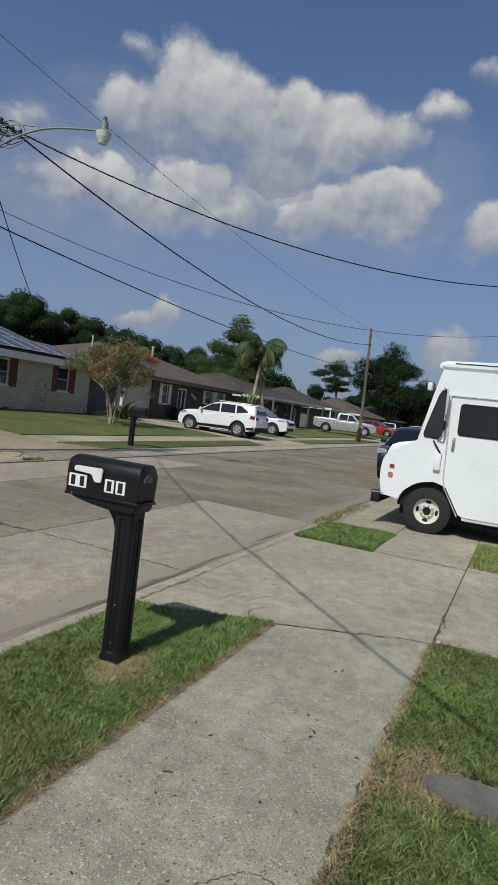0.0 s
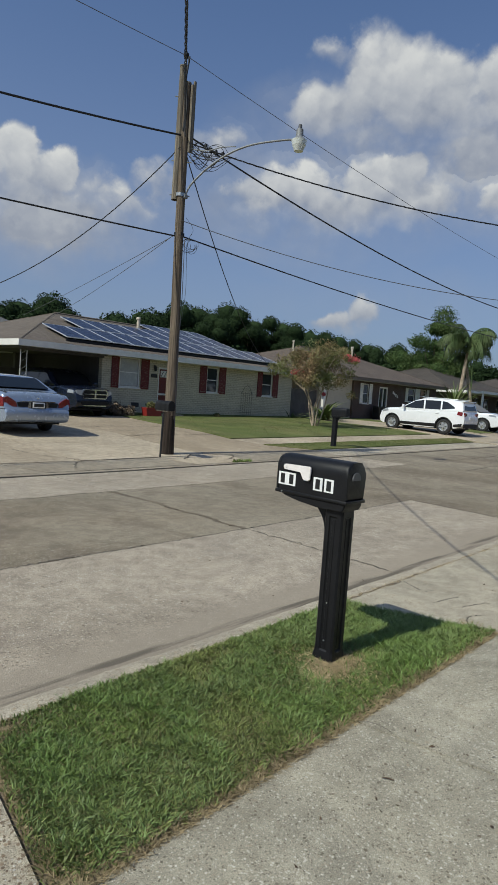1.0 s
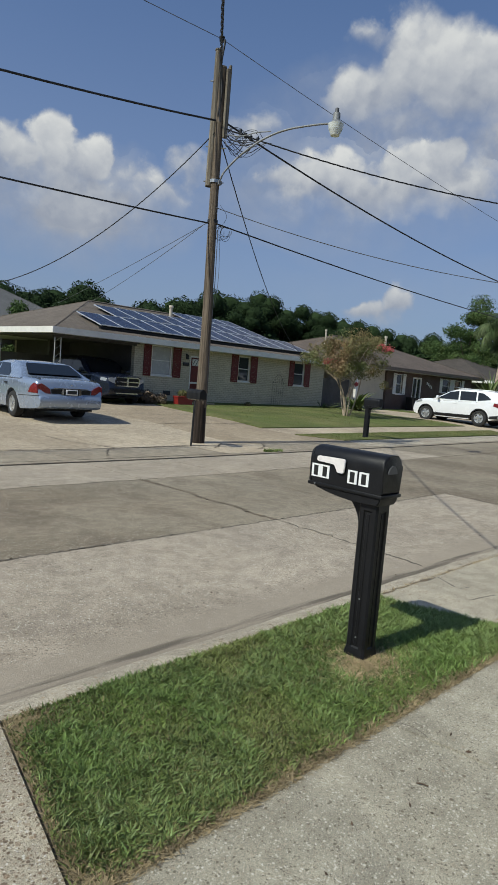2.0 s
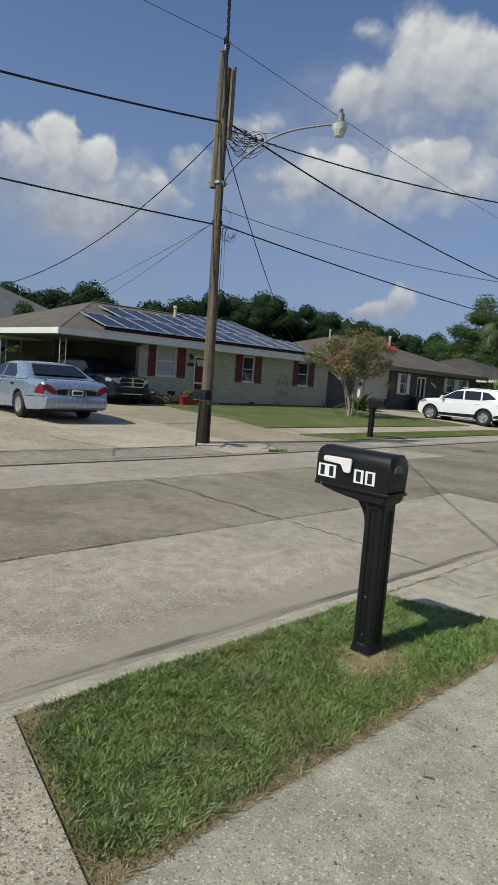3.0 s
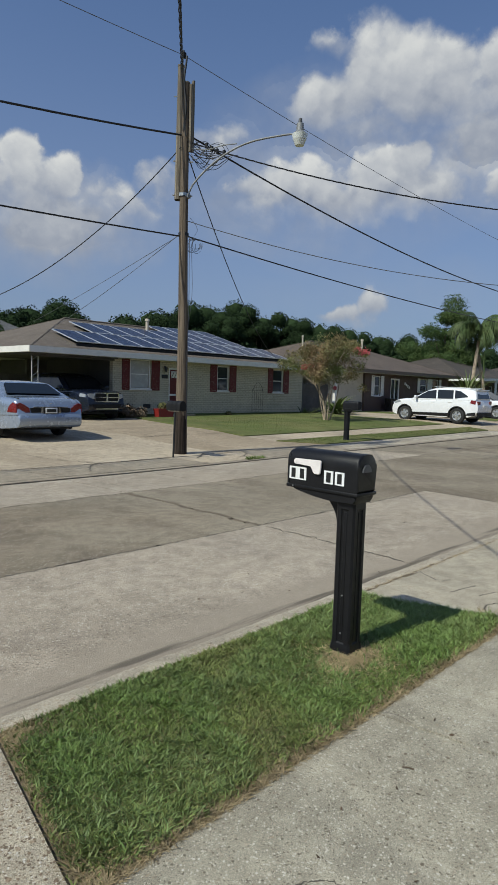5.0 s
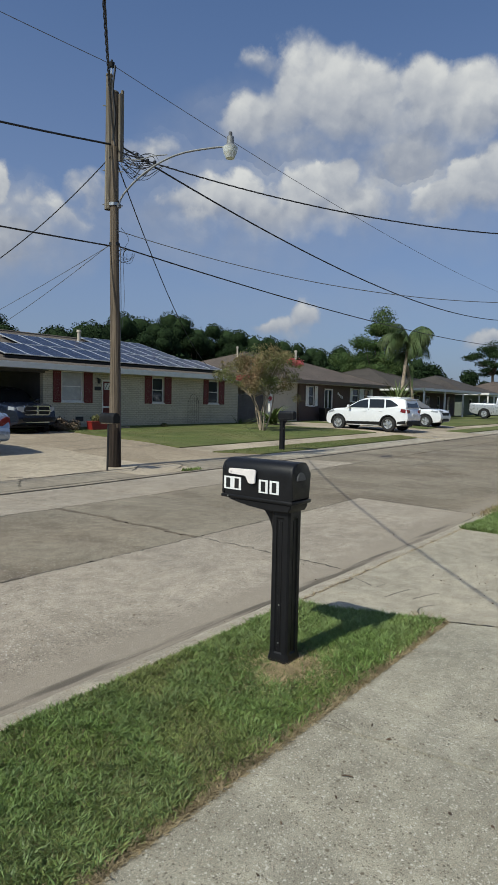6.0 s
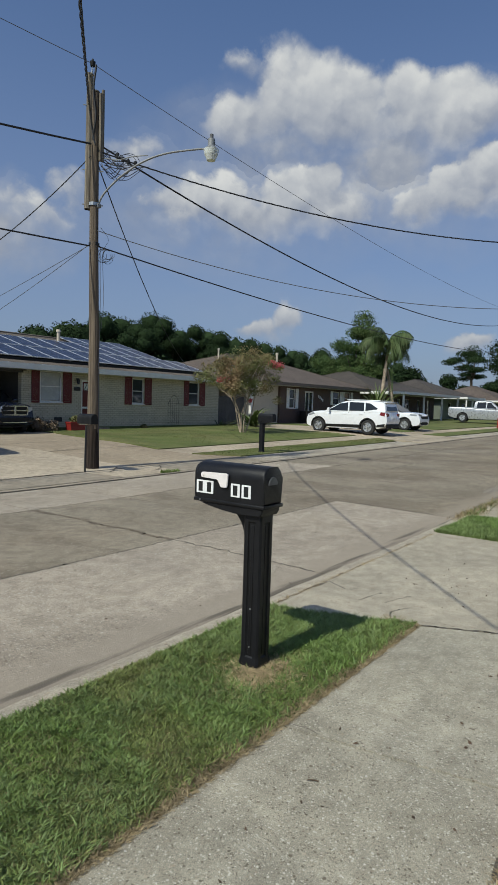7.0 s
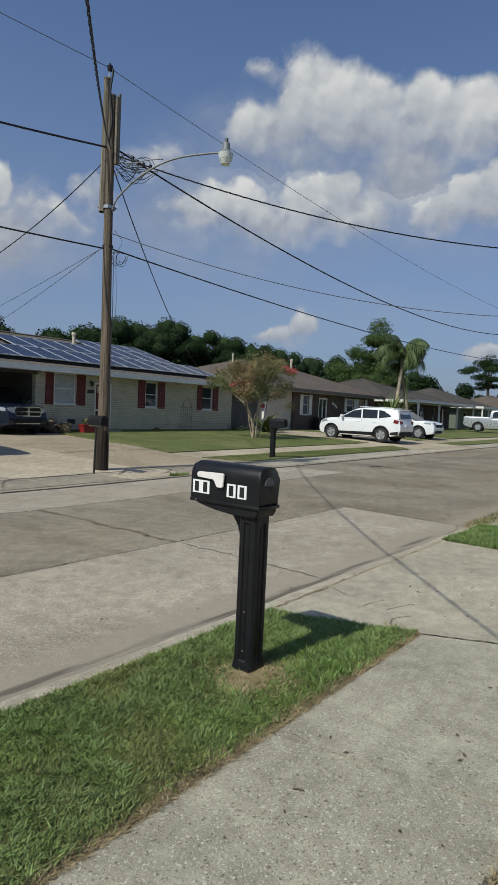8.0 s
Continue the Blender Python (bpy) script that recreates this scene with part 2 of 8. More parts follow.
def shingle_material(name, colour, second):
    m = material(name, colour, 0.95, vary=0.22, scale=0.9, fine=40, bump=0.01, bump_scale=30)
    nt = m.node_tree
    N, L = nt.nodes.new, nt.links.new
    sep, com = N("ShaderNodeSeparateXYZ"), N("ShaderNodeCombineXYZ")
    L(N("ShaderNodeTexCoord").outputs["Object"], sep.inputs[0])
    add = N("ShaderNodeMath")
    L(sep.outputs[0], add.inputs[0]), L(sep.outputs[1], add.inputs[1])
    L(add.outputs[0], com.inputs[0]), L(sep.outputs[2], com.inputs[1])
    br = N("ShaderNodeTexBrick")
    br.inputs["Scale"].default_value, br.inputs["Brick Width"].default_value, br.inputs["Row Height"].default_value = 1.0, 0.3, 0.045
    br.inputs["Mortar Size"].default_value = 0.006
    for key, v in (("Color1", colour), ("Color2", second), ("Mortar", tuple(k * 0.45 for k in colour))):
        br.inputs[key].default_value = (*v, 1)
    L(com.outputs[0], br.inputs["Vector"])
    L(br.outputs["Color"], next(n for n in nt.nodes if n.type == "HUE_SAT").inputs["Color"])
    return m


def glass_material(name, colour, rough=0.03):
    m = material(name, colour, rough, vary=0.05, spec=0.5, coat=0.12)
    return m


def concrete(name, colour, second, layers, scale=1.2, vary=0.12, pits=0.5, relief=0.004, patch=None, grain=0.30, silt=False):
    """Weathered concrete: blotches at three scales, sandy grain, dark pits, and exposed stones of uneven size in layers (size, share, tones).
    silt: brown silt and a damp dark streak where the slab meets the kerb's gutter."""
    m = material(name, colour, 0.92, vary=vary, scale=scale, fine=70, second=second, spec=0.3)
    nt = m.node_tree
    N, L = nt.nodes.new, nt.links.new
    b = nt.nodes["Principled BSDF"]
    co = N("ShaderNodeTexCoord").outputs["Object"]
    col = b.inputs["Base Color"].links[0].from_socket

    def noise_at(s, detail, vec):
        n = N("ShaderNodeTexNoise")
        n.inputs["Scale"].default_value, n.inputs["Detail"].default_value, n.inputs["Roughness"].default_value = s, detail, 0.6
        L(vec, n.inputs["Vector"])
        return n

    def ranged(v, a, c, lo, hi):
        n = N("ShaderNodeMapRange")
        n.interpolation_type = "SMOOTHSTEP"
        L(v, n.inputs[0])
        for i, k in enumerate((a, c, lo, hi)):
            if isinstance(k, (int, float)):
                n.inputs[i + 1].default_value = k
            else:
                L(k, n.inputs[i + 1])
        return n.outputs[0]

    def times(a, c, op="MULTIPLY"):
        n = N("ShaderNodeMath")
        n.operation = op
        for i, v in enumerate((a, c)):
            if isinstance(v, (int, float)):
                n.inputs[i].default_value = v
            else:
                L(v, n.inputs[i])
        return n.outputs[0]

    def blend(fac, a, c, kind="MIX"):
        n = N("ShaderNodeMix")
        n.data_type, n.blend_type = "RGBA", kind
        L(fac, n.inputs[0]), L(a, n.inputs[6])
        if isinstance(c, tuple):
            n.inputs[7].default_value = (*c, 1)
        else:
            L(c, n.inputs[7])
        return n.outputs[2]

    if patch:
        vec = co
        if len(patch) > 3:
            mul = N("ShaderNodeVectorMath")
            mul.operation = "MULTIPLY"
            L(co, mul.inputs[0])
            mul.inputs[1].default_value = patch[3]
            vec = mul.outputs[0]
        col = blend(ranged(noise_at(patch[0], 7.0, vec).outputs["Fac"], 0.50, 0.62, 0.0, patch[1]), col, patch[2])
    # hand-sized worn blotches, then sandy grain that lightens and darkens
    tone_n = N("ShaderNodeHueSaturation")
    L(col, tone_n.inputs["Color"])
    L(times(ranged(noise_at(7.0, 6.0, co).outputs["Fac"], 0.34, 0.66, 0.86, 1.13), ranged(noise_at(260.0, 2.0, co).outputs["Fac"], 0.34, 0.66, 1 - grain, 1 + grain)), tone_n.inputs["Value"])
    col = tone_n.outputs[0]
    col = blend(ranged(noise_at(120.0, 3.0, co).outputs["Fac"], 0.58, 0.66, 0.0, pits), col, tuple(k * 0.40 for k in colour))
    height = noise_at(90.0, 6.0, co).outputs["Fac"]
    for size, share, tones in layers:
        warp = noise_at(0.9 / size, 2.0, co)
        add = N("ShaderNodeVectorMath")
        add.operation = "MULTIPLY_ADD"
        L(warp.outputs["Color"], add.inputs[0])
        add.inputs[1].default_value = (size * 0.45,) * 3
        L(co, add.inputs[2])
        vo = N("ShaderNodeTexVoronoi")
        vo.inputs["Scale"].default_value = 1.0 / size
        L(add.outputs[0], vo.inputs["Vector"])
        sep = N("ShaderNodeSeparateColor")
        L(vo.outputs["Color"], sep.inputs[0])
        limit = times(sep.outputs[1], 0.42)
        cut = ranged(vo.outputs["Distance"], times(limit, 0.06, "ADD"), times(limit, 0.16, "ADD"), 1.0, 0.0)
        mask = times(cut, ranged(sep.outputs[0], 1 - share, 1 - share + 0.04, 0.0, 0.9))
        ramp_n = N("ShaderNodeValToRGB")
        ramp_n.color_ramp.interpolation = "CONSTANT"
        el = ramp_n.color_ramp.elements
        el[0].position, el[0].color = 0.0, (*tones[0], 1)
        el[1].position, el[1].color = 1.0 / len(tones), (*tones[1], 1)
        for k in range(2, len(tones)):
            e = el.new(k / len(tones))
            e.color = (*tones[k], 1)
        L(sep.outputs[2], ramp_n.inputs[0])
        col = blend(mask, col, ramp_n.outputs[0])
        height = times(height, times(mask, 0.15), "ADD")
    if silt:
        sep = N("ShaderNodeSeparateXYZ")
        L(co, sep.inputs[0])
        mul = N("ShaderNodeVectorMath")
        mul.operation = "MULTIPLY"
        L(co, mul.inputs[0])
        mul.inputs[1].default_value = (1.0, 3.2, 1.0)
        streak = noise_at(1.7, 7.0, mul.outputs[0]).outputs["Fac"]
        off = times(times(sep.outputs[1], 6.09, "SUBTRACT"), times(times(streak, 0.5, "SUBTRACT"), 0.55), "ADD")
        col = blend(ranged(off, 0.52, 0.16, 0.0, 0.78), col, (0.318, 0.268, 0.205))
        run = N("ShaderNodeVectorMath")
        run.operation = "MULTIPLY"
        L(co, run.inputs[0])
        run.inputs[1].default_value = (0.40, 4.5, 1.0)
        wet = noise_at(2.2, 9.0, run.outputs[0]).outputs["Fac"]
        near = times(times(sep.outputs[1], 6.09, "SUBTRACT"), times(times(wet, 0.5, "SUBTRACT"), 0.30), "ADD")
        damp = times(ranged(near, 0.12, 0.02, 0.0, 1.0), ranged(wet, 0.40, 0.56, 0.85, 0.15))
        col = blend(damp, col, (0.105, 0.088, 0.068))
    bp = N("ShaderNodeBump")
    bp.inputs["Distance"].default_value = relief
    L(height, bp.inputs["Height"]), L(bp.outputs[0], b.inputs["Normal"])
    L(col, b.inputs["Base Color"])
    return m


def weathered_wood(name, light, dark, along=0.25, across=28.0):
    """Old round timber: long dark checks and paler ridges that run up the pole."""
    m = material(name, light, 0.92, vary=0.14, scale=1.2, fine=50, spec=0.25)
    nt = m.node_tree
    N, L = nt.nodes.new, nt.links.new
    b = nt.nodes["Principled BSDF"]
    mul = N("ShaderNodeVectorMath")
    mul.operation = "MULTIPLY"
    L(N("ShaderNodeTexCoord").outputs["Object"], mul.inputs[0])
    mul.inputs[1].default_value = (across, across, along * 3)
    n = N("ShaderNodeTexNoise")
    n.inputs["Scale"].default_value, n.inputs["Detail"].default_value, n.inputs["Roughness"].default_value = 1.0, 5.0, 0.65
    L(mul.outputs[0], n.inputs["Vector"])
    rg = N("ShaderNodeMapRange")
    L(n.outputs["Fac"], rg.inputs[0])
    for i, k in enumerate((0.42, 0.60, 0.0, 0.9)):
        rg.inputs[i + 1].default_value = k
    mix = N("ShaderNodeMix")
    mix.data_type = "RGBA"
    L(rg.outputs[0], mix.inputs[0]), L(b.inputs["Base Color"].links[0].from_socket, mix.inputs[6])
    mix.inputs[7].default_value = (*dark, 1)
    L(mix.outputs[2], b.inputs["Base Color"])
    bp = N("ShaderNodeBump")
    bp.invert = True
    bp.inputs["Distance"].default_value = 0.008
    L(rg.outputs[0], bp.inputs["Height"]), L(bp.outputs[0], b.inputs["Normal"])
    return m


TAN_STONES = ((0.19, 0.135, 0.09), (0.44, 0.37, 0.27), (0.30, 0.22, 0.145), (0.56, 0.50, 0.41), (0.24, 0.20, 0.16), (0.38, 0.29, 0.19))
DULL_STONES = ((0.17, 0.14, 0.105), (0.33, 0.29, 0.225), (0.24, 0.205, 0.155), (0.29, 0.24, 0.175), (0.20, 0.17, 0.13), (0.39, 0.345, 0.275))
SPECKS = ((0.145, 0.115, 0.080), (0.50, 0.445, 0.345), (0.33, 0.27, 0.19), (0.56, 0.505, 0.405), (0.19, 0.15, 0.105), (0.42, 0.36, 0.265))
PALE_SPECKS = ((0.125, 0.105, 0.075), (0.57, 0.525, 0.43), (0.30, 0.25, 0.18), (0.65, 0.61, 0.52), (0.17, 0.14, 0.10), (0.43, 0.375, 0.285))
PEBBLES = ((0.15, 0.105, 0.07), (0.40, 0.34, 0.255), (0.23, 0.165, 0.11), (0.50, 0.45, 0.37), (0.30, 0.235, 0.165), (0.62, 0.58, 0.50))
ROAD = concrete("road_concrete", (0.262, 0.222, 0.162), (0.212, 0.172, 0.120), ((0.011, 0.40, SPECKS), (0.024, 0.22, DULL_STONES)), 0.5, 0.22, 0.9, 0.004, (0.75, 0.65, (0.160, 0.126, 0.090), (1.0, 0.55, 1.0)), 0.34, True)
ROAD_LIGHT = concrete("road_concrete_new", (0.385, 0.326, 0.252), (0.340, 0.284, 0.216), ((0.011, 0.60, PALE_SPECKS), (0.020, 0.30, SPECKS)), 0.6, 0.16, 0.85, 0.004, (0.9, 0.45, (0.295, 0.247, 0.195)), 0.34, True)
WALK = concrete("walk_concrete", (0.372, 0.336, 0.252), (0.325, 0.292, 0.218), ((0.007, 0.58, PALE_SPECKS), (0.0115, 0.42, PALE_SPECKS), (0.019, 0.08, SPECKS)), 1.5, 0.15, 0.85, 0.003, (1.6, 0.35, (0.275, 0.252, 0.195)), 0.36)
WALK_TAN = concrete("apron_concrete", (0.412, 0.362, 0.272), (0.360, 0.318, 0.240), ((0.008, 0.45, SPECKS), (0.018, 0.22, TAN_STONES)), 0.9, 0.15, 0.7, 0.003, (0.8, 0.45, (0.325, 0.285, 0.215)), 0.32)
AGGREGATE = concrete("pebble_concrete", (0.46, 0.40, 0.295), (0.39, 0.335, 0.245), ((0.007, 0.75, SPECKS), (0.011, 0.85, PEBBLES), (0.016, 0.80, PEBBLES), (0.022, 0.35, TAN_STONES)), 3.0, 0.2, 1.0, 0.006, None, 0.30)
DRIVE = concrete("drive_concrete", (0.452, 0.376, 0.274), (0.372, 0.300, 0.212), ((0.03, 0.25, TAN_STONES),), 0.40, 0.16, 0.4, 0.004, (0.45, 0.6, (0.31, 0.25, 0.175), (1.0, 0.6, 1.0)), 0.2)
DRIVE_TAN = concrete("drive_concrete_tan", (0.365, 0.294, 0.205), (0.315, 0.250, 0.172), ((0.03, 0.25, TAN_STONES),), 0.40, 0.16, 0.4, 0.004, (0.45, 0.5, (0.26, 0.205, 0.14)), 0.2)
KERB = concrete("kerb_concrete", (0.440, 0.385, 0.295), (0.375, 0.325, 0.248), ((0.009, 0.7, SPECKS), (0.018, 0.5, TAN_STONES)), 1.3, 0.15, 0.8, 0.006, None, 0.34)
KERB_DULL = concrete("kerb_concrete_dull", (0.325, 0.278, 0.208), (0.285, 0.240, 0.178), ((0.02, 0.4, TAN_STONES),), 0.8, 0.15, 0.6, 0.004, (0.9, 0.5, (0.235, 0.195, 0.145)), 0.25)
CRUMB = concrete("crumbled_joint", (0.185, 0.150, 0.108), (0.13, 0.105, 0.078), ((0.02, 0.6, TAN_STONES),), 2.0, 0.2, 0.8, 0.01)
JOINT = material("joint_dirt", (0.10, 0.085, 0.065), 1.0, vary=0.3, scale=6, fine=60)
STAIN = material("damp_stain", (0.235, 0.200, 0.155), 0.9, vary=0.35, scale=9, fine=60)
WET = material("wet_dirt", (0.075, 0.062, 0.048), 0.5, vary=0.35, scale=5, fine=60)
JOINT_SOIL = material("joint_soil", (0.20, 0.158, 0.105), 1.0, vary=0.35, scale=5, fine=60, bump=0.006, bump_scale=60, second=(0.115, 0.090, 0.062))
SOIL = material("soil", (0.215, 0.168, 0.105), 1.0, vary=0.3, scale=5, fine=60, bump=0.02, bump_scale=40, second=(0.27, 0.215, 0.13))
LAWN = material("lawn", (0.112, 0.134, 0.042), 1.0, vary=0.20, scale=0.6, fine=25, bump=0.010, bump_scale=60, second=(0.155, 0.156, 0.060), spec=0.2)
LAWN_BLADE = material("lawn_blade", (0.128, 0.156, 0.049), 0.8, vary=0.20, scale=0.6, fine=14, each=0.22, second=(0.170, 0.172, 0.068), spec=0.2)
BROWN_TRIM = material("brown_gutter", (0.150, 0.118, 0.092), 0.7, vary=0.1, scale=3)
GRASS = material("grass_blade", (0.160, 0.226, 0.052), 0.60, vary=0.28, scale=1.6, fine=14, each=0.75, second=(0.198, 0.226, 0.068), spec=0.35)
GRASS_LUSH = material("lush_blade", (0.136, 0.208, 0.050), 0.58, vary=0.22, scale=1.6, fine=14, each=0.60, second=(0.158, 0.215, 0.066), spec=0.4)
THATCH = material("thatch", (0.20, 0.155, 0.085), 0.95, vary=0.3, scale=6, fine=30, each=0.4, spec=0.15)
STRAW = material("dry_grass", (0.330, 0.258, 0.148), 0.9, vary=0.3, scale=6, fine=30, each=0.35, spec=0.2)
BLACK_PLASTIC = material("black_plastic", (0.008, 0.008, 0.009), 0.46, vary=0.25, scale=6, fine=80, bump=0.0006, bump_scale=260, spec=0.32)
GREY_PLASTIC = material("grey_plastic", (0.085, 0.085, 0.088), 0.5, vary=0.1)
WHITE_PLASTIC = material("white_plastic", (0.78, 0.73, 0.70), 0.45, vary=0.06, scale=12)
PLATE_WHITE = material("plate_white", (0.80, 0.80, 0.79), 0.4, vary=0.05)
INK = material("ink", (0.012, 0.012, 0.012), 0.5, vary=0.05)
POLE_WOOD = weathered_wood("pole_wood", (0.185, 0.146, 0.106), (0.080, 0.061, 0.046))
GREY_WOOD = weathered_wood("grey_wood", (0.255, 0.222, 0.170), (0.115, 0.095, 0.073))
TAR = weathered_wood("pole_foot", (0.048, 0.035, 0.027), (0.016, 0.012, 0.010))
CABLE = material("cable_black", (0.012, 0.012, 0.013), 0.6, vary=0.1)
CABLE_GREY = material("cable_grey", (0.10, 0.10, 0.105), 0.5, vary=0.1)
ZINC = material("zinc", (0.42, 0.43, 0.42), 0.38, 0.85, vary=0.12, scale=9)
ZINC_DULL = material("dull_zinc", (0.23, 0.235, 0.235), 0.62, 0.35, vary=0.15, scale=9)
LENS = material("lamp_lens", (0.62, 0.64, 0.60), 0.15, vary=0.06, spec=0.7, coat=0.5)
CREAM_BRICK = brick_material("cream_brick", (0.56, 0.50, 0.37), (0.48, 0.425, 0.315), (0.36, 0.315, 0.225), 0.23, 0.09)
BROWN_BRICK = brick_material("brown_brick", (0.088, 0.050, 0.040), (0.062, 0.038, 0.032), (0.14, 0.11, 0.09))
DARK_BRICK = brick_material("dark_brick", (0.085, 0.056, 0.045), (0.065, 0.045, 0.038), (0.13, 0.105, 0.09))
OLD_BRICK = brick_material("pale_brick", (0.30, 0.245, 0.195), (0.25, 0.20, 0.16), (0.26, 0.23, 0.19))
# carport inside: the deep shade under its roof is put into this colour
SHADED_WALL = material("shaded_wall", (0.072, 0.066, 0.058), 0.9, vary=0.1, scale=2)
STUCCO = material("beige_wall", (0.52, 0.46, 0.37), 0.9, vary=0.08, scale=2)
GREEN_SIDING = material("green_siding", (0.13, 0.15, 0.12), 0.8, vary=0.1, scale=2)
TRIM_WHITE = material("white_trim", (0.72, 0.70, 0.65), 0.6, vary=0.07, scale=4)
SOFFIT = material("grey_trim", (0.50, 0.50, 0.48), 0.7, vary=0.07, scale=4)
RED_PAINT = material("red_shutter_paint", (0.120, 0.014, 0.012), 0.6, vary=0.15, scale=6)
SHINGLE_TAN = shingle_material("tan_shingle", (0.160, 0.130, 0.102), (0.128, 0.104, 0.082))
SHINGLE_BROWN = shingle_material("brown_shingle", (0.138, 0.105, 0.082), (0.112, 0.086, 0.068))
SHINGLE_DARK = shingle_material("dark_shingle", (0.082, 0.068, 0.056), (0.066, 0.055, 0.047))
SHINGLE_GREY = shingle_material("grey_shingle", (0.13, 0.13, 0.13), (0.11, 0.11, 0.11))
SOLAR = material("solar_cell", (0.012, 0.016, 0.040), 0.30, vary=0.10, scale=2, spec=0.35)
ALU = material("aluminium", (0.72, 0.73, 0.74), 0.35, 0.6, vary=0.05)
PANE = glass_material("window_glass", (0.025, 0.030, 0.034))
PANE_PALE = material("window_blind", (0.40, 0.40, 0.385), 0.25, vary=0.10, scale=2, coat=0.7)
CAR_GLASS = glass_material("car_glass", (0.010, 0.012, 0.013))
WHITE_PAINT = material("white_car_paint", (0.80, 0.81, 0.82), 0.25, vary=0.006, coat=0.9)
VAN_WHITE = material("van_white", (0.80, 0.82, 0.84), 0.35, vary=0.035, scale=1.5, coat=0.4)
BLUE_SILVER = material("pale_blue_paint", (0.29, 0.35, 0.45), 0.24, 0.40, vary=0.003, coat=0.9)
NAVY = material("navy_paint", (0.007, 0.011, 0.024), 0.22, 0.0, vary=0.004, coat=0.35, spec=0.35)
SILVER = material("silver_paint", (0.42, 0.43, 0.44), 0.3, 0.4, vary=0.004, coat=0.9)
RED_CAR = material("red_paint", (0.35, 0.02, 0.025), 0.25, vary=0.006, coat=0.9)
TYRE = material("tyre_rubber", (0.018, 0.018, 0.018), 0.85, vary=0.2, scale=8, bump=0.003, bump_scale=60)
RIM = material("alloy_rim", (0.50, 0.51, 0.52), 0.28, 0.6, vary=0.08)
RIM_WHITE = material("white_steel_rim", (0.66, 0.63, 0.55), 0.55, vary=0.15, scale=12)
CHROME = material("chrome", (0.75, 0.76, 0.77), 0.12, 1.0, vary=0.04)
BLACK_TRIM = material("black_trim", (0.012, 0.012, 0.012), 0.6, vary=0.1, spec=0.25)
TAIL_RED = material("tail_lamp", (0.16, 0.005, 0.005), 0.28, vary=0.05, coat=0.35)
AMBER = material("amber_lamp", (0.55, 0.16, 0.02), 0.2, vary=0.05, coat=0.8)
RUST_LAMP = material("red_brown_lamp", (0.22, 0.05, 0.02), 0.25, vary=0.1, coat=0.8)
HEADLAMP = material("head_lamp", (0.36, 0.38, 0.40), 0.12, 0.2, vary=0.05, coat=1.0)
DRY_BUSH = material("dry_bush", (0.135, 0.100, 0.070), 0.9, vary=0.3, scale=4, fine=20, each=0.4, second=(0.185, 0.140, 0.095), spec=0.2)
STRAW_PALE = material("pale_straw", (0.42, 0.325, 0.185), 0.9, vary=0.3, scale=6, fine=30, each=0.35, spec=0.2)
LEAF_DARK = material("leaf_dark", (0.021, 0.037, 0.015), 0.9, vary=0.28, scale=0.30, fine=2, each=0.22, second=(0.027, 0.045, 0.018), spec=0.08)
LEAF_MID = material("leaf_mid", (0.055, 0.098, 0.028), 0.75, vary=0.25, scale=0.6, fine=4, each=0.35, second=(0.082, 0.120, 0.036), spec=0.2)
LEAF_MYRTLE = material("leaf_myrtle", (0.118, 0.134, 0.048), 0.7, vary=0.25, scale=0.9, fine=6, each=0.40, second=(0.195, 0.125, 0.068), spec=0.2)
FLOWER = material("myrtle_flower", (0.58, 0.11, 0.12), 0.7, vary=0.2, scale=3, each=0.3)
FROND = material("palm_frond", (0.062, 0.098, 0.032), 0.65, vary=0.25, scale=1, fine=6, each=0.40, second=(0.100, 0.128, 0.050), spec=0.25)
FROND_BRIGHT = material("bright_frond", (0.105, 0.150, 0.042), 0.6, vary=0.25, scale=1, fine=6, each=0.40, second=(0.160, 0.185, 0.062), spec=0.3)
DRY_FROND = material("dry_frond", (0.075, 0.115, 0.036), 0.9, vary=0.2, scale=2)
BARK_PALE = material("pale_bark", (0.40, 0.32, 0.235), 0.85, vary=0.25, scale=4, fine=20, second=(0.27, 0.205, 0.145), bump=0.006, bump_scale=20)
BARK = material("bark", (0.10, 0.078, 0.055), 0.95, vary=0.25, scale=4, fine=20, bump=0.02, bump_scale=14)
FENCE_WOOD = material("fence_wood", (0.115, 0.105, 0.095), 0.9, vary=0.2, scale=2, fine=30)
RED_PLASTIC = material("red_planter", (0.26, 0.022, 0.018), 0.5, vary=0.1)
HYDRANT_RED = material("hydrant_red", (0.30, 0.035, 0.022), 0.55, vary=0.15)
IRON = material("black_iron", (0.02, 0.02, 0.02), 0.6, vary=0.15)
GREEN_BIN = material("green_bin", (0.035, 0.075, 0.05), 0.55, vary=0.1)
TWIG = material("twig", (0.10, 0.065, 0.04), 0.9, vary=0.2)
COVER = material("cast_cover", (0.150, 0.135, 0.115), 0.8, vary=0.25, scale=9, bump=0.004, bump_scale=60)

# ---- building helpers ----
def mesh_of(name, bm, mat, smooth=False):
    me = bpy.data.meshes.new(name)
    bmesh.ops.recalc_face_normals(bm, faces=bm.faces)
    bm.to_mesh(me)
    bm.free()
    for m in (mat if isinstance(mat, (list, tuple)) else [mat]):
        me.materials.append(m)
    if smooth:
        me.polygons.foreach_set("use_smooth", [True] * len(me.polygons))
        me.set_sharp_from_angle(angle=radians(35))
    return me


def part(name, bm, mat, parent, label="", smooth=False):
    ob = new(name, mesh_of(name, bm, mat, smooth))
    ob.parent = parent
    return tagged(ob, label=label)


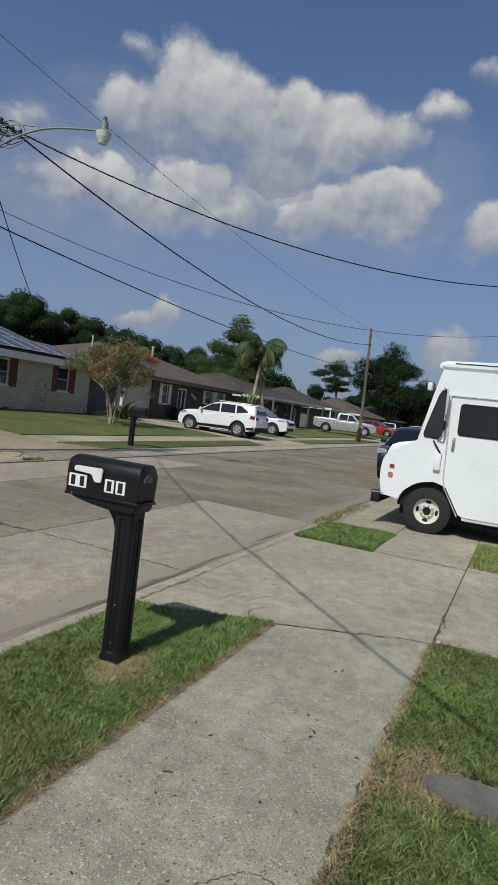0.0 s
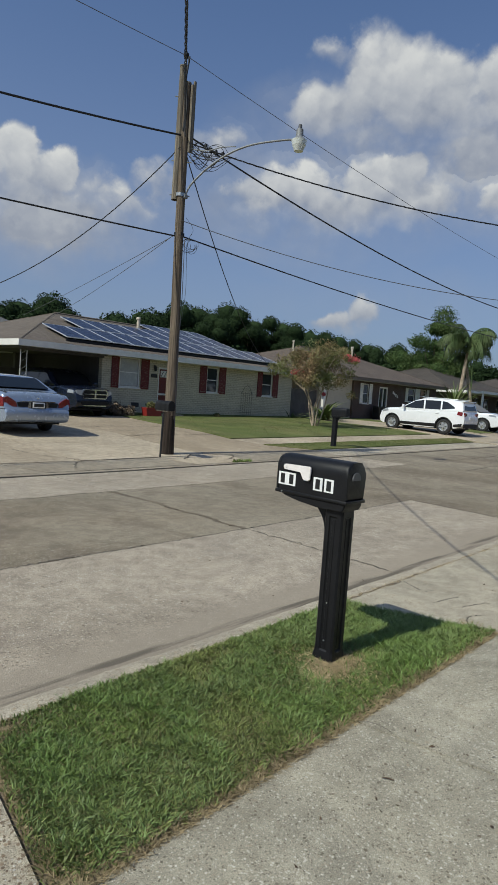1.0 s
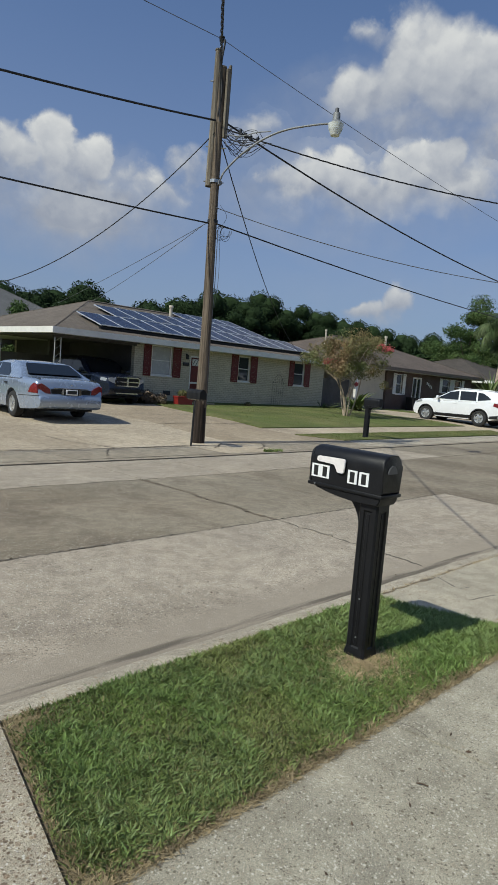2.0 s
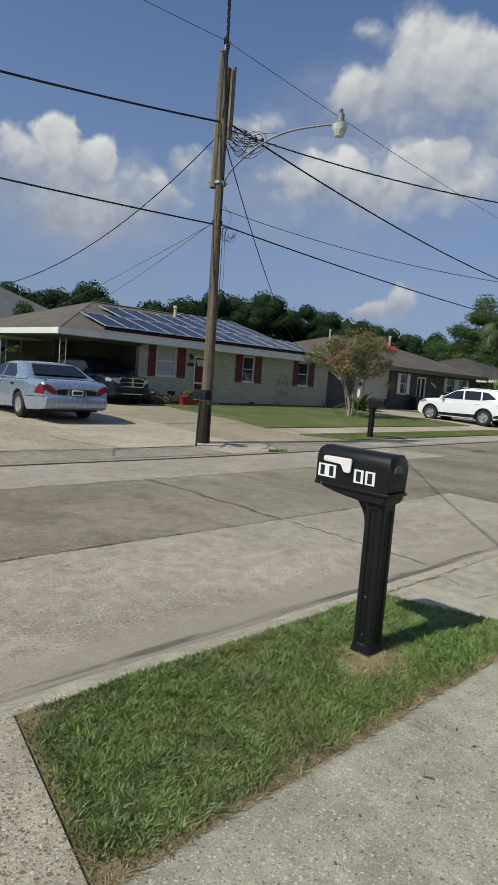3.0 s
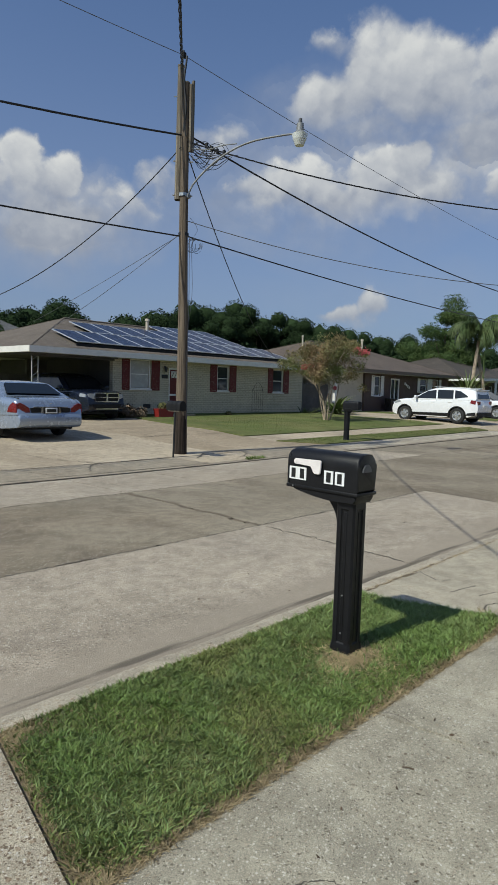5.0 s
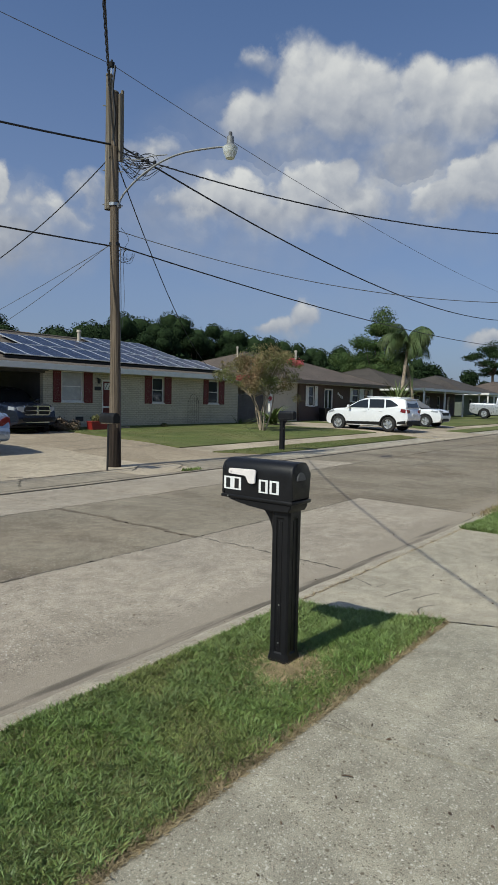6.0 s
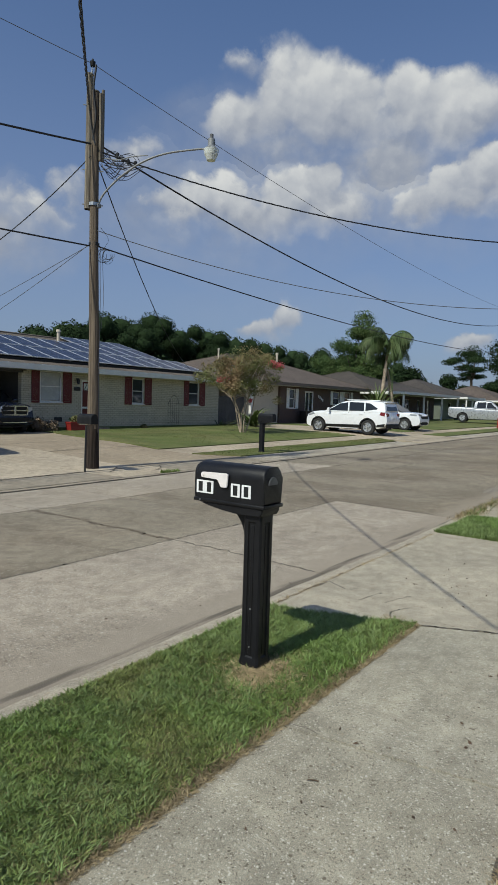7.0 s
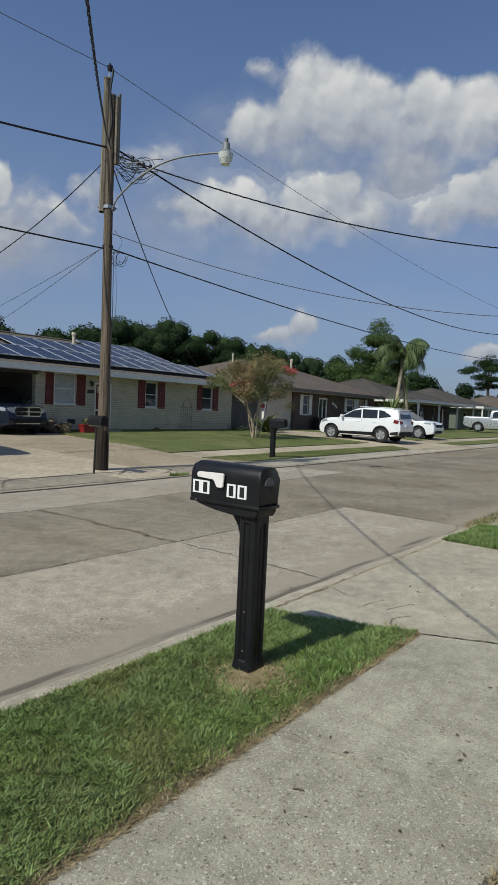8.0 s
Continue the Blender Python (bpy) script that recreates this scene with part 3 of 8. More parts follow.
def thing(name, label, category, at=(0, 0, 0), turn=0.0, group="", kind=""):
    ob = new(name)
    ob.matrix_basis = pose(*at, 0, 0, turn)
    ob.empty_display_size = 0.2
    return tagged(ob, label, category, group, kind)


def raw_mesh(name, verts, faces, mat, smooth=False):
    """A mesh from arrays, for the many small pieces of grass and leaves."""
    me = bpy.data.meshes.new(name)
    verts, faces = np.asarray(verts, np.float32), np.asarray(faces, np.int32)
    n, k = faces.shape
    me.vertices.add(len(verts))
    me.vertices.foreach_set("co", verts.ravel())
    me.loops.add(n * k)
    me.loops.foreach_set("vertex_index", faces.ravel())
    me.polygons.add(n)
    me.polygons.foreach_set("loop_start", np.arange(0, n * k, k, dtype=np.int32))
    if smooth:
        me.polygons.foreach_set("use_smooth", np.ones(n, bool))
    me.update(calc_edges=True)
    me.materials.append(mat)
    return me


def box(bm, x0, x1, y0, y1, z0, z1, bevel=0.0, seg=1):
    r = bmesh.ops.create_cube(bm, size=1.0)
    for v in r["verts"]:
        v.co = Vector(((x0 + x1) / 2 + v.co.x * (x1 - x0), (y0 + y1) / 2 + v.co.y * (y1 - y0), (z0 + z1) / 2 + v.co.z * (z1 - z0)))
    if bevel:
        bmesh.ops.bevel(bm, geom=list({e for v in r["verts"] for e in v.link_edges}), offset=bevel, segments=seg, affect="EDGES", profile=0.5)
    return bm


def boxed(*args, **kw):
    return box(bmesh.new(), *args, **kw)


def cyl(bm, a, b, r0, r1=None, n=12, caps=True):
    """A tapered round bar from a to b."""
    a, b = Vector(a), Vector(b)
    q = (b - a).to_track_quat("Z", "Y").to_matrix().to_4x4()
    bmesh.ops.create_cone(bm, cap_ends=caps, segments=n, radius1=r0, radius2=r0 if r1 is None else r1, depth=(b - a).length,
                          matrix=Matrix.Translation((a + b) / 2) @ q)
    return bm


def prism(bm, outline, axis, lo, hi):
    """A closed outline drawn in the two other axes, pushed along one axis."""
    def at(p, w):
        return (w, p[0], p[1]) if axis == "x" else (p[0], w, p[1]) if axis == "y" else (p[0], p[1], w)
    a = [bm.verts.new(at(p, lo)) for p in outline]
    b = [bm.verts.new(at(p, hi)) for p in outline]
    n = len(outline)
    f0, f1 = bm.faces.new(a), bm.faces.new(b)
    for i in range(n):
        bm.faces.new((a[i], a[(i + 1) % n], b[(i + 1) % n], b[i]))
    return f0, f1


def tube_points(points, radius, n=6, radii=None):
    """Vertices and quads of a tube along points."""
    P = np.asarray(points, float)
    T = np.gradient(P, axis=0)
    T /= np.linalg.norm(T, axis=1, keepdims=True) + 1e-9
    ref = np.where(np.abs(T[:, 2:3]) > 0.9, np.array([[1.0, 0, 0]]), np.array([[0, 0, 1.0]]))
    A = np.cross(T, ref)
    A /= np.linalg.norm(A, axis=1, keepdims=True) + 1e-9
    B = np.cross(T, A)
    R = np.full(len(P), radius) if radii is None else np.asarray(radii, float)
    ang = np.linspace(0, 2 * np.pi, n, endpoint=False)
    V = (P[:, None] + R[:, None, None] * (np.cos(ang)[None, :, None] * A[:, None] + np.sin(ang)[None, :, None] * B[:, None])).reshape(-1, 3)
    i, j = np.meshgrid(np.arange(len(P) - 1), np.arange(n), indexing="ij")
    a, b = i * n + j, i * n + (j + 1) % n
    return V, np.stack([a, b, b + n, a + n], -1).reshape(-1, 4)


def tube(name, points, radius, mat, parent=None, n=6, radii=None, label=""):
    V, F = tube_points(points, radius, n, radii)
    ob = new(name, raw_mesh(name, V, F, mat, True))
    ob.parent = parent
    return tagged(ob, label=label)


def joined_tubes(name, runs, mat, parent=None, n=6, label=""):
    vs, fs, k = [], [], 0
    for pts, rad in runs:
        V, F = tube_points(pts, 0.01, n, rad if hasattr(rad, "__len__") else [rad] * len(pts))
        vs.append(V), fs.append(F + k)
        k += len(V)
    ob = new(name, raw_mesh(name, np.concatenate(vs), np.concatenate(fs), mat, True))
    ob.parent = parent
    return tagged(ob, label=label)


def curve_through(points, steps=8):
    """A smooth line through points."""
    P = [np.array(p, float) for p in points]
    P = [2 * P[0] - P[1]] + P + [2 * P[-1] - P[-2]]
    out = []
    for i in range(1, len(P) - 2):
        for t in np.linspace(0, 1, steps, endpoint=False):
            a, b, c, d = P[i - 1:i + 3]
            out.append(0.5 * (2 * b + (c - a) * t + (2 * a - 5 * b + 4 * c - d) * t ** 2 + (3 * b - a - 3 * c + d) * t ** 3))
    return np.array(out + [P[-2]])


def sag(a, b, drop, steps=40):
    """A hanging line from a to b that dips by drop in the middle."""
    t = np.linspace(0, 1, steps)[:, None]
    return (1 - t) * np.array(a, float) + t * np.array(b, float) - np.array([[0, 0, 1.0]]) * (4 * drop * t * (1 - t))




def rise(y):
    """Height of the far side's ground at a distance across the street."""
    t = min(max((y - 13.9) / 5.0, 0.0), 1.0)
    return 0.03 + 0.17 * t * t * (3 - 2 * t) - 0.052 * min(max((13.9 - y) / 0.9, 0.0), 1.0)


def ramp(x):
    """The street climbs gently away from the camera."""
    return 0.0075 * min(max(x - 9.0, 0.0), 75.0)


def far_z(x, y):
    return rise(y) + ramp(x)


def sheet(name, outline, zf, thick, mat, parent, cut=1.0, label=""):
    """A slab with a given outline (x, y), its top following the height zf(x, y), cut crosswise so that it can bend."""
    bm = bmesh.new()
    vs = [bm.verts.new((p[0], p[1], 0)) for p in outline]
    bm.faces.new(vs)
    ys = [p[1] for p in outline]
    y = min(ys) + cut
    while y < max(ys) - 0.05:
        bmesh.ops.bisect_plane(bm, geom=bm.verts[:] + bm.edges[:] + bm.faces[:], plane_co=(0, y, 0), plane_no=(0, 1, 0))
        y += cut
    r = bmesh.ops.extrude_face_region(bm, geom=bm.faces[:])
    up = {v for v in r["geom"] if isinstance(v, bmesh.types.BMVert)}
    for v in bm.verts:
        z = zf(v.co.x, v.co.y)
        v.co.z = z if v in up else z - thick
    return part(name, bm, mat, parent, label)


def blades(name, n, where, height, mat, parent=None, width=0.006, lean=0.5, zf=lambda x, y: 0.0, seed=1):
    """Many bent grass blades of three points; where(rng, n) gives their feet."""
    r = np.random.default_rng(seed)
    xy = where(r, n)
    n = len(xy)
    z = np.array([zf(*p) for p in xy]) if callable(zf) else np.zeros(n)
    # blades of one tuft lean the same way and stand about as high
    cell = np.floor((xy + r.normal(0, 0.012, xy.shape)) / 0.045).astype(int)
    key = (cell[:, 0] * 73856093 ^ cell[:, 1] * 19349663) % 4096
    tuft = np.random.default_rng(99).random((4096, 2))[key]
    h = height * r.uniform(0.5, 1.25, n) * (0.75 + 0.5 * tuft[:, 0])
    a, s = 2 * np.pi * tuft[:, 1] + r.normal(0, 1.4, n), r.uniform(0, 2 * np.pi, n)
    ln = lean * r.uniform(0.3, 1.5, n) * h
    base = np.c_[xy, z - 0.004]
    side = np.c_[np.cos(s), np.sin(s), np.zeros(n)] * (width * r.uniform(0.6, 1.3, n))[:, None]
    out = np.c_[np.cos(a), np.sin(a), np.zeros(n)]
    mid = base + out * (ln * 0.35)[:, None] + np.c_[np.zeros((n, 2)), h * 0.62]
    tip = base + out * ln[:, None] + np.c_[np.zeros((n, 2)), h]
    V = np.stack([base - side, base + side, mid + side * 0.8, mid - side * 0.8, tip], 1).reshape(-1, 3)
    k = np.arange(n)[:, None] * 5
    F = np.concatenate([k + [[0, 1, 2]], k + [[0, 2, 3]], k + [[3, 2, 4]]])
    ob = new(name, raw_mesh(name, V, F, mat))
    ob.parent = parent
    return ob


def inside(poly, P):
    """Which points lie in a polygon."""
    x, y, c = P[:, 0], P[:, 1], np.zeros(len(P), bool)
    for (x0, y0), (x1, y1) in zip(poly, poly[1:] + poly[:1]):
        c ^= ((y0 > y) != (y1 > y)) & (x < (x1 - x0) * (y - y0) / (y1 - y0 + 1e-12) + x0)
    return c


def in_polygon(poly, keep=None):
    def where(r, n):
        lo, hi = np.min(poly, 0), np.max(poly, 0)
        P = r.uniform(lo, hi, (int(n * 2.2), 2))
        P = P[inside(poly, P)]
        if keep is not None:
            P = P[keep(P, r)]
        return P[:n]
    return where

# ---- ground, road, pavements ----
def street_z(x, y):
    return -0.055 + 0.035 * (1 - ((y - 9.4) / 3.4) ** 2) if 6.0 < y < 12.8 else -0.055


ground = new("ground", mesh_of("ground", boxed(-900, 2200, -900, 1800, -0.60, -0.16), LAWN))
tagged(ground, "flat green land under and around the street", "ground", kind="structure")

def ragged(x0, x1, y, amp, n, seed):
    """A chipped slab edge from x0 to x1."""
    r = np.random.default_rng(seed)
    return [(x0 + (x1 - x0) * k / n, y + (0 if k in (0, n) else amp * (r.normal() * 0.5 + math.sin(k * 1.7 + seed)))) for k in range(n + 1)]


road = thing("road", "worn tan concrete street of large slabs", "road", kind="structure")
GAP = 0.006
xs_far = [-14.0, -3.2, 7.2, 9.0, 16.6, 25.5, 34.5, 43.5, 52.5, 61.5, 80.0, 120.0, 240.0]
for i in range(len(xs_far) - 1):
    x0, x1 = xs_far[i] + GAP, xs_far[i + 1] - GAP
    sheet("slab", [(x0, 8.06), (x1, 8.06), (x1, 11.12), (x0, 11.12)], lambda x, y: street_z(x, y) + ramp(x) - 0.005, 0.12, ROAD, road, 1.2)
    sheet("gutter_slab", ragged(x0, x1, 11.04, 0.02, 40, i + 50) + [(x1, 12.87), (x0, 12.87)], lambda x, y: street_z(x, y) + ramp(x), 0.12, ROAD_LIGHT if x1 < 16.7 else ROAD, road, 0.9, "paler strip beside the far kerb")
xs_near = [-14.0, -3.2, 7.2, 11.33, 16.6, 25.5, 34.5, 43.5, 52.5, 61.5, 80.0, 120.0, 240.0]
for i in range(len(xs_near) - 1):
    x0, x1 = xs_near[i] + GAP, xs_near[i + 1] - GAP
    light = x1 < 11.4
    sheet("slab", [(x0, 6.03), (x1, 6.03)] + ragged(x1, x0, 8.16, 0.014, 40, i), lambda x, y: street_z(x, y) + ramp(x), 0.12, ROAD_LIGHT if light else ROAD, road, 1.1,
          "paler newer concrete slab" if light else "")
for a, b in ((-16, 9), (9, 84), (84, 260)):
    sheet("road_bed", [(a, 5.7), (b, 5.7), (b, 13.1), (a, 13.1)], lambda x, y: -0.10 + ramp(x), 0.05, JOINT, road, 9, "dark dirt in the joints")


def kerb_strip(name, y0, y1, zin, zout, x0, x1, step, mat, lump):
    """Low rolled kerb in lengths, rounded and worn, sloping down to the gutter."""
    k = thing(name, "low rolled concrete kerb, stained and chipped", "kerb", kind="structure")
    x = x0
    while x < x1:
        e = min(x + step, x1)
        near = x < 16.0
        n = 40 if near else 2
        d = y1 - y0
        bm = bmesh.new()
        rows = []
        for i in range(n + 1):
            px = x + 0.003 + (e - x - 0.006) * i / n
            w = lump * noise.noise(Vector((px * 3.1, y0, 0.0))) + 0.5 * lump * noise.noise(Vector((px * 11.0, y0, 4.0))) if near else 0.0
            h = 0.4 * lump * noise.noise(Vector((px * 5.0, y0, 9.0))) if near else 0.0
            prof = [(y0, -0.25), (y0, zin - 0.004 + h), (y0 + d * 0.14, zin + h), (y0 + d * 0.45, zin - 0.010 + h), (y0 + d * 0.78 + w * 0.6, zout + (zin - zout) * 0.42 + h), (y1 + w, zout), (y1 + w, -0.25)]
            rows.append([bm.verts.new((px, py, pz + ramp(px))) for py, pz in prof])
        m = len(rows[0])
        for p, q in zip(rows, rows[1:]):
            for j in range(m):
                bm.faces.new((p[j], p[(j + 1) % m], q[(j + 1) % m], q[j]))
        bm.faces.new(rows[0]), bm.faces.new(rows[-1])
        part("kerb_stone", bm, mat, k, "", True)
        x = e
    return k


kerb_strip("kerb_near", 5.853, 6.085, 0.004, -0.058, -14, 110, 3.05, KERB, 0.022)
kerb_strip("kerb_far", 13.012, 12.885, -0.022, -0.034, -14, 110, 3.05, KERB_DULL, 0.012)

# near pavement: slabs between the grass
pavement = thing("pavement_near", "rough concrete pavement with pebbly wear and cracks", "pavement", kind="structure")
flat = lambda x, y: ramp(x)
sheet("slab", [(2.66, 3.57), (4.55, 3.57), ] + ragged(4.36, 2.66, 4.735, 0.006, 26, 1), flat, 0.14, WALK, pavement, 5)
sheet("slab", [(4.566, 3.57), (6.76, 3.57), ] + ragged(6.26, 4.376, 4.725, 0.007, 26, 2), flat, 0.14, WALK, pavement, 5)
sheet("slab", [(6.776, 3.57), (9.84, 3.57), (9.86, 4.77), (9.82, 5.85), (8.18, 5.85), (5.885, 5.85), (5.975, 5.46), (6.14, 5.03), (6.31, 4.78), (6.29, 4.73)],
      flat, 0.14, WALK_TAN, pavement, 9, "driveway apron with a corner flare")
sheet("slab", [(9.856, 3.57), (12.2, 3.57), (12.2, 4.76), (9.876, 4.76)], flat, 0.14, WALK_TAN, pavement, 5)
sheet("slab", [(11.42, 4.775), (17.5, 4.775), (17.5, 5.85), (11.42, 5.85)], flat, 0.14, WALK_TAN, pavement, 5)
sheet("slab", [(12.215, 3.57), (17.5, 3.57), (17.5, 4.76), (12.215, 4.76)], flat, 0.14, WALK_TAN, pavement, 5)
sheet("slab", [(6.80, 3.555), (10.05, 3.555), (10.1, -3.0), (6.85, -3.0)], flat, 0.14, WALK_TAN, pavement, 9)
sheet("slab", [(12.1, 3.555), (17.4, 3.555), (17.4, -6.0), (12.1, -6.0)], flat, 0.14, WALK_TAN, pavement, 9)
sheet("slab", [(17.52, 3.57), (70.0, 3.57), (70.0, 4.73), (17.52, 4.73)], flat, 0.14, WALK_TAN, pavement, 9)
sheet("slab", [(2.60, -4.0), (2.65, 4.73), (2.87, 5.85), (-3.5, 5.85), (-3.5, -4.0)], flat, 0.14, AGGREGATE, pavement, 20, "driveway of exposed pebbles")
for a, b in ((-3.5, 9), (9, 70)):
    sheet("paving_bed", [(a, -6), (b, -6), (b, 5.84), (a, 5.84)], lambda x, y: -0.016 + ramp(x), 0.05, JOINT_SOIL, pavement, 30, "bare soil in the joints")

verge = thing("verge_soil", "thin soil under the mown verge", "soil", kind="structure")
STRIP = [(2.66, 4.745), (6.29, 4.745), (6.13, 5.02), (5.965, 5.45), (5.875, 5.845), (2.885, 5.845)]
sheet("soil", [(2.675, 4.66), (6.28, 4.66)] + STRIP[2:], lambda x, y: -0.004 + ramp(x) - 0.16 * max(4.715 - y, 0.0) / 0.055, 0.1, SOIL, verge, 0.055)
PATCH = [(9.87, 4.78), (11.40, 4.78), (11.40, 5.845), (9.84, 5.845)]
sheet("soil", PATCH, lambda x, y: -0.006 + ramp(x), 0.1, SOIL, verge, 9)
YARD = [(2.68, 3.55), (6.74, 3.55), (6.84, -3.0), (2.62, -3.0)]
sheet("soil", YARD, lambda x, y: -0.006 + ramp(x), 0.1, SOIL, verge, 30)
YARD_B = [(10.12, 3.55), (12.08, 3.55), (12.08, -3.0), (10.12, -3.0)]
sheet("soil", YARD_B, lambda x, y: -0.006 + ramp(x), 0.1, SOIL, verge, 30)

# far side
far_pave = thing("pavement_far", "pale concrete pavement and driveways of the far side", "pavement", kind="structure")
fz = far_z
sheet("slab", [(-14, 13.014), (-2, 13.014), (-2, 13.92), (-14, 13.92)], fz, 0.2, KERB_DULL, far_pave, 1)
x = -2.0
for e in (1.2, 4.4, 6.98, 10.55, 12.5, 16.2):
    skew = 0.25 if e in (6.98, 10.55) else 0.0
    back = 0.25 if x in (6.98, 10.55) else 0.0
    sheet("slab", [(x + 0.010 + back, 13.014), (e - 0.010 + skew, 13.014)] + ragged(e - 0.010 - skew, x + 0.010 - back, 13.90, 0.012, 14, int(e * 10)), fz, 0.2, DRIVE if e == 12.5 else KERB_DULL, far_pave, 1)
    x = e
sheet("slab", [(-4.0, 13.94), (8.4, 13.94), (8.4, 24.9), (-4.0, 24.9)], fz, 0.2, DRIVE, far_pave, 1)
sheet("slab", [(8.415, 13.94), (12.0, 13.94), (12.0, 24.9), (8.415, 24.9)], fz, 0.2, DRIVE, far_pave, 1)
sheet("slab", [(12.015, 13.94), (16.3, 13.94), (15.35, 15.2), (15.2, 16.4), (15.7, 20.0), (16.35, 22.6), (17.1, 24.95), (12.015, 24.95)], fz, 0.2, DRIVE_TAN, far_pave, 1)
sheet("slab", [(12.6, 24.97), (16.3, 24.97), (16.3, 31.0), (12.6, 31.0)], fz, 0.2, DRIVE, far_pave, 3)
sheet("slab", [(15.37, 15.21), (28.6, 15.21), (28.6, 16.38), (15.22, 16.38)], fz, 0.2, DRIVE, far_pave, 0.6)
sheet("slab", [(28.6, 13.01), (34.2, 13.01), (34.2, 27.0), (30.6, 27.0), (28.6, 20.0)], fz, 0.2, DRIVE, far_pave, 1)
sheet("slab", [(34.2, 15.21), (120.0, 15.21), (120.0, 16.38), (34.2, 16.38)], fz, 0.2, DRIVE, far_pave, 0.6)
sheet("slab", [(52.0, 13.01), (56.6, 13.01), (56.6, 15.2), (52.0, 15.2)], fz, 0.2, DRIVE, far_pave, 0.6)
sheet("slab", [(36.2, 16.40), (39.4, 16.40), (39.4, 25.0), (36.2, 25.0)], fz, 0.2, DRIVE, far_pave, 0.6)
lawns = thing("lawn_far", "mown front lawn, green with yellowing patches", "lawn", kind="structure")
LAWNS = [
    [(16.2, 13.93), (27.6, 13.93), (28.55, 15.19), (15.42, 15.19)],
    [(15.24, 16.40), (28.55, 16.40), (28.55, 20.0), (29.6, 25.3), (17.1, 25.3), (16.4, 22.6), (15.75, 20.0)],
    [(34.22, 13.93), (51.9, 13.93), (51.9, 15.19), (34.22, 15.19)],
    [(56.7, 13.93), (120.0, 13.93), (120.0, 15.19), (56.7, 15.19)],
    [(34.22, 16.40), (36.18, 16.40), (36.18, 25.3), (34.22, 25.3)],
    [(39.42, 16.40), (120.0, 16.40), (120.0, 26.0), (39.42, 26.0)],
    [(16.2, 13.02), (28.5, 13.02), (27.6, 13.915), (16.25, 13.915)],
    [(34.22, 13.02), (120.0, 13.02), (120.0, 13.915), (34.22, 13.915)],
    [(-60.0, 25.0), (160.0, 25.0), (160.0, 200.0), (-60.0, 200.0)],
]
lift = [0.020, 0.024, 0.02, 0.02, 0.02, 0.02, -0.002, -0.002, -0.02]
for poly, up in zip(LAWNS, lift):
    kerbish = up < 0.0 and poly[0][1] < 20
    sheet("kerb_apron" if kerbish else "turf", poly, lambda x, y, up=up: far_z(x, y) + up, 0.25, KERB if kerbish else LAWN, lawns, 1.0 if poly[2][1] < 100 else 400)

# ---- houses ----
def wall_panel(name, x0, x1, z0, z1, y, thick, holes, mat, parent, label=""):
    """A wall along x with rectangular openings (x0, x1, z0, z1) right through it."""
    bm = bmesh.new()
    xs = sorted({x0, x1, *[h[0] for h in holes], *[h[1] for h in holes]})
    zs = sorted({z0, z1, *[h[2] for h in holes], *[h[3] for h in holes]})
    for a, b in zip(xs, xs[1:]):
        for c, d in zip(zs, zs[1:]):
            mx, mz = (a + b) / 2, (c + d) / 2
            if not any(h[0] < mx < h[1] and h[2] < mz < h[3] for h in holes):
                box(bm, a, b, y, y + thick, c, d)
    bmesh.ops.remove_doubles(bm, verts=bm.verts, dist=1e-4)
    return part(name, bm, mat, parent, label)


def window(parent, x0, x1, z0, z1, y, pane=PANE, rails=1, mullions=0, frame_mat=TRIM_WHITE, name="window"):
    """A sash window set back in the wall, with sill, frame and panes."""
    w = 0.05
    bm = bmesh.new()
    for a in ((x0, x0 + w, z0, z1), (x1 - w, x1, z0, z1), (x0 + w, x1 - w, z1 - w, z1), (x0 + w, x1 - w, z0, z0 + w)):
        box(bm, a[0], a[1], y + 0.03, y + 0.10, a[2], a[3])
    win = part(name, bm, frame_mat, parent)
    zs = [z0 + w + (z1 - z0 - 2 * w) * i / (rails + 1) for i in range(rails + 2)]
    xs = [x0 + w + (x1 - x0 - 2 * w) * i / (mullions + 1) for i in range(mullions + 2)]
    for i in range(rails + 1):
        for j in range(mullions + 1):
            part("pane", boxed(xs[j] + 0.015, xs[j + 1] - 0.015, y + 0.065, y + 0.075, zs[i] + 0.015, zs[i + 1] - 0.015), pane, win)
    bm = bmesh.new()
    for i in range(1, rails + 1):
        box(bm, xs[0], xs[-1], y + 0.05, y + 0.09, zs[i] - 0.018, zs[i] + 0.018)
    for j in range(1, mullions + 1):
        box(bm, xs[j] - 0.018, xs[j] + 0.018, y + 0.045, y + 0.085, zs[0], zs[-1])
    if len(bm.verts):
        part("glazing_bar", bm, frame_mat, win)
    else:
        bm.free()
    part("sill", boxed(x0 - 0.05, x1 + 0.05, y - 0.05, y + 0.03, z0 - 0.06, z0 - 0.003, bevel=0.008), frame_mat, win)
    return win


def shutter(parent, x0, x1, z0, z1, y, mat):
    """A louvred shutter: stiles, rails and slats."""
    bm = bmesh.new()
    w = 0.045
    for a in ((x0, x0 + w, z0, z1), (x1 - w, x1, z0, z1), (x0 + w, x1 - w, z0, z0 + 0.07), (x0 + w, x1 - w, z1 - 0.07, z1),
              (x0 + w, x1 - w, (z0 + z1) / 2 - 0.035, (z0 + z1) / 2 + 0.035)):
        box(bm, a[0], a[1], y - 0.04, y - 0.003, a[2], a[3])
    z = z0 + 0.08
    while z < z1 - 0.09:
        r = box(bm, x0 + w, x1 - w, y - 0.030 - 0.004 * (round(z * 100) % 2), y - 0.006, z, z + 0.0405)
        z += 0.042
    return part("shutter", bm, mat, parent, "louvred shutter")


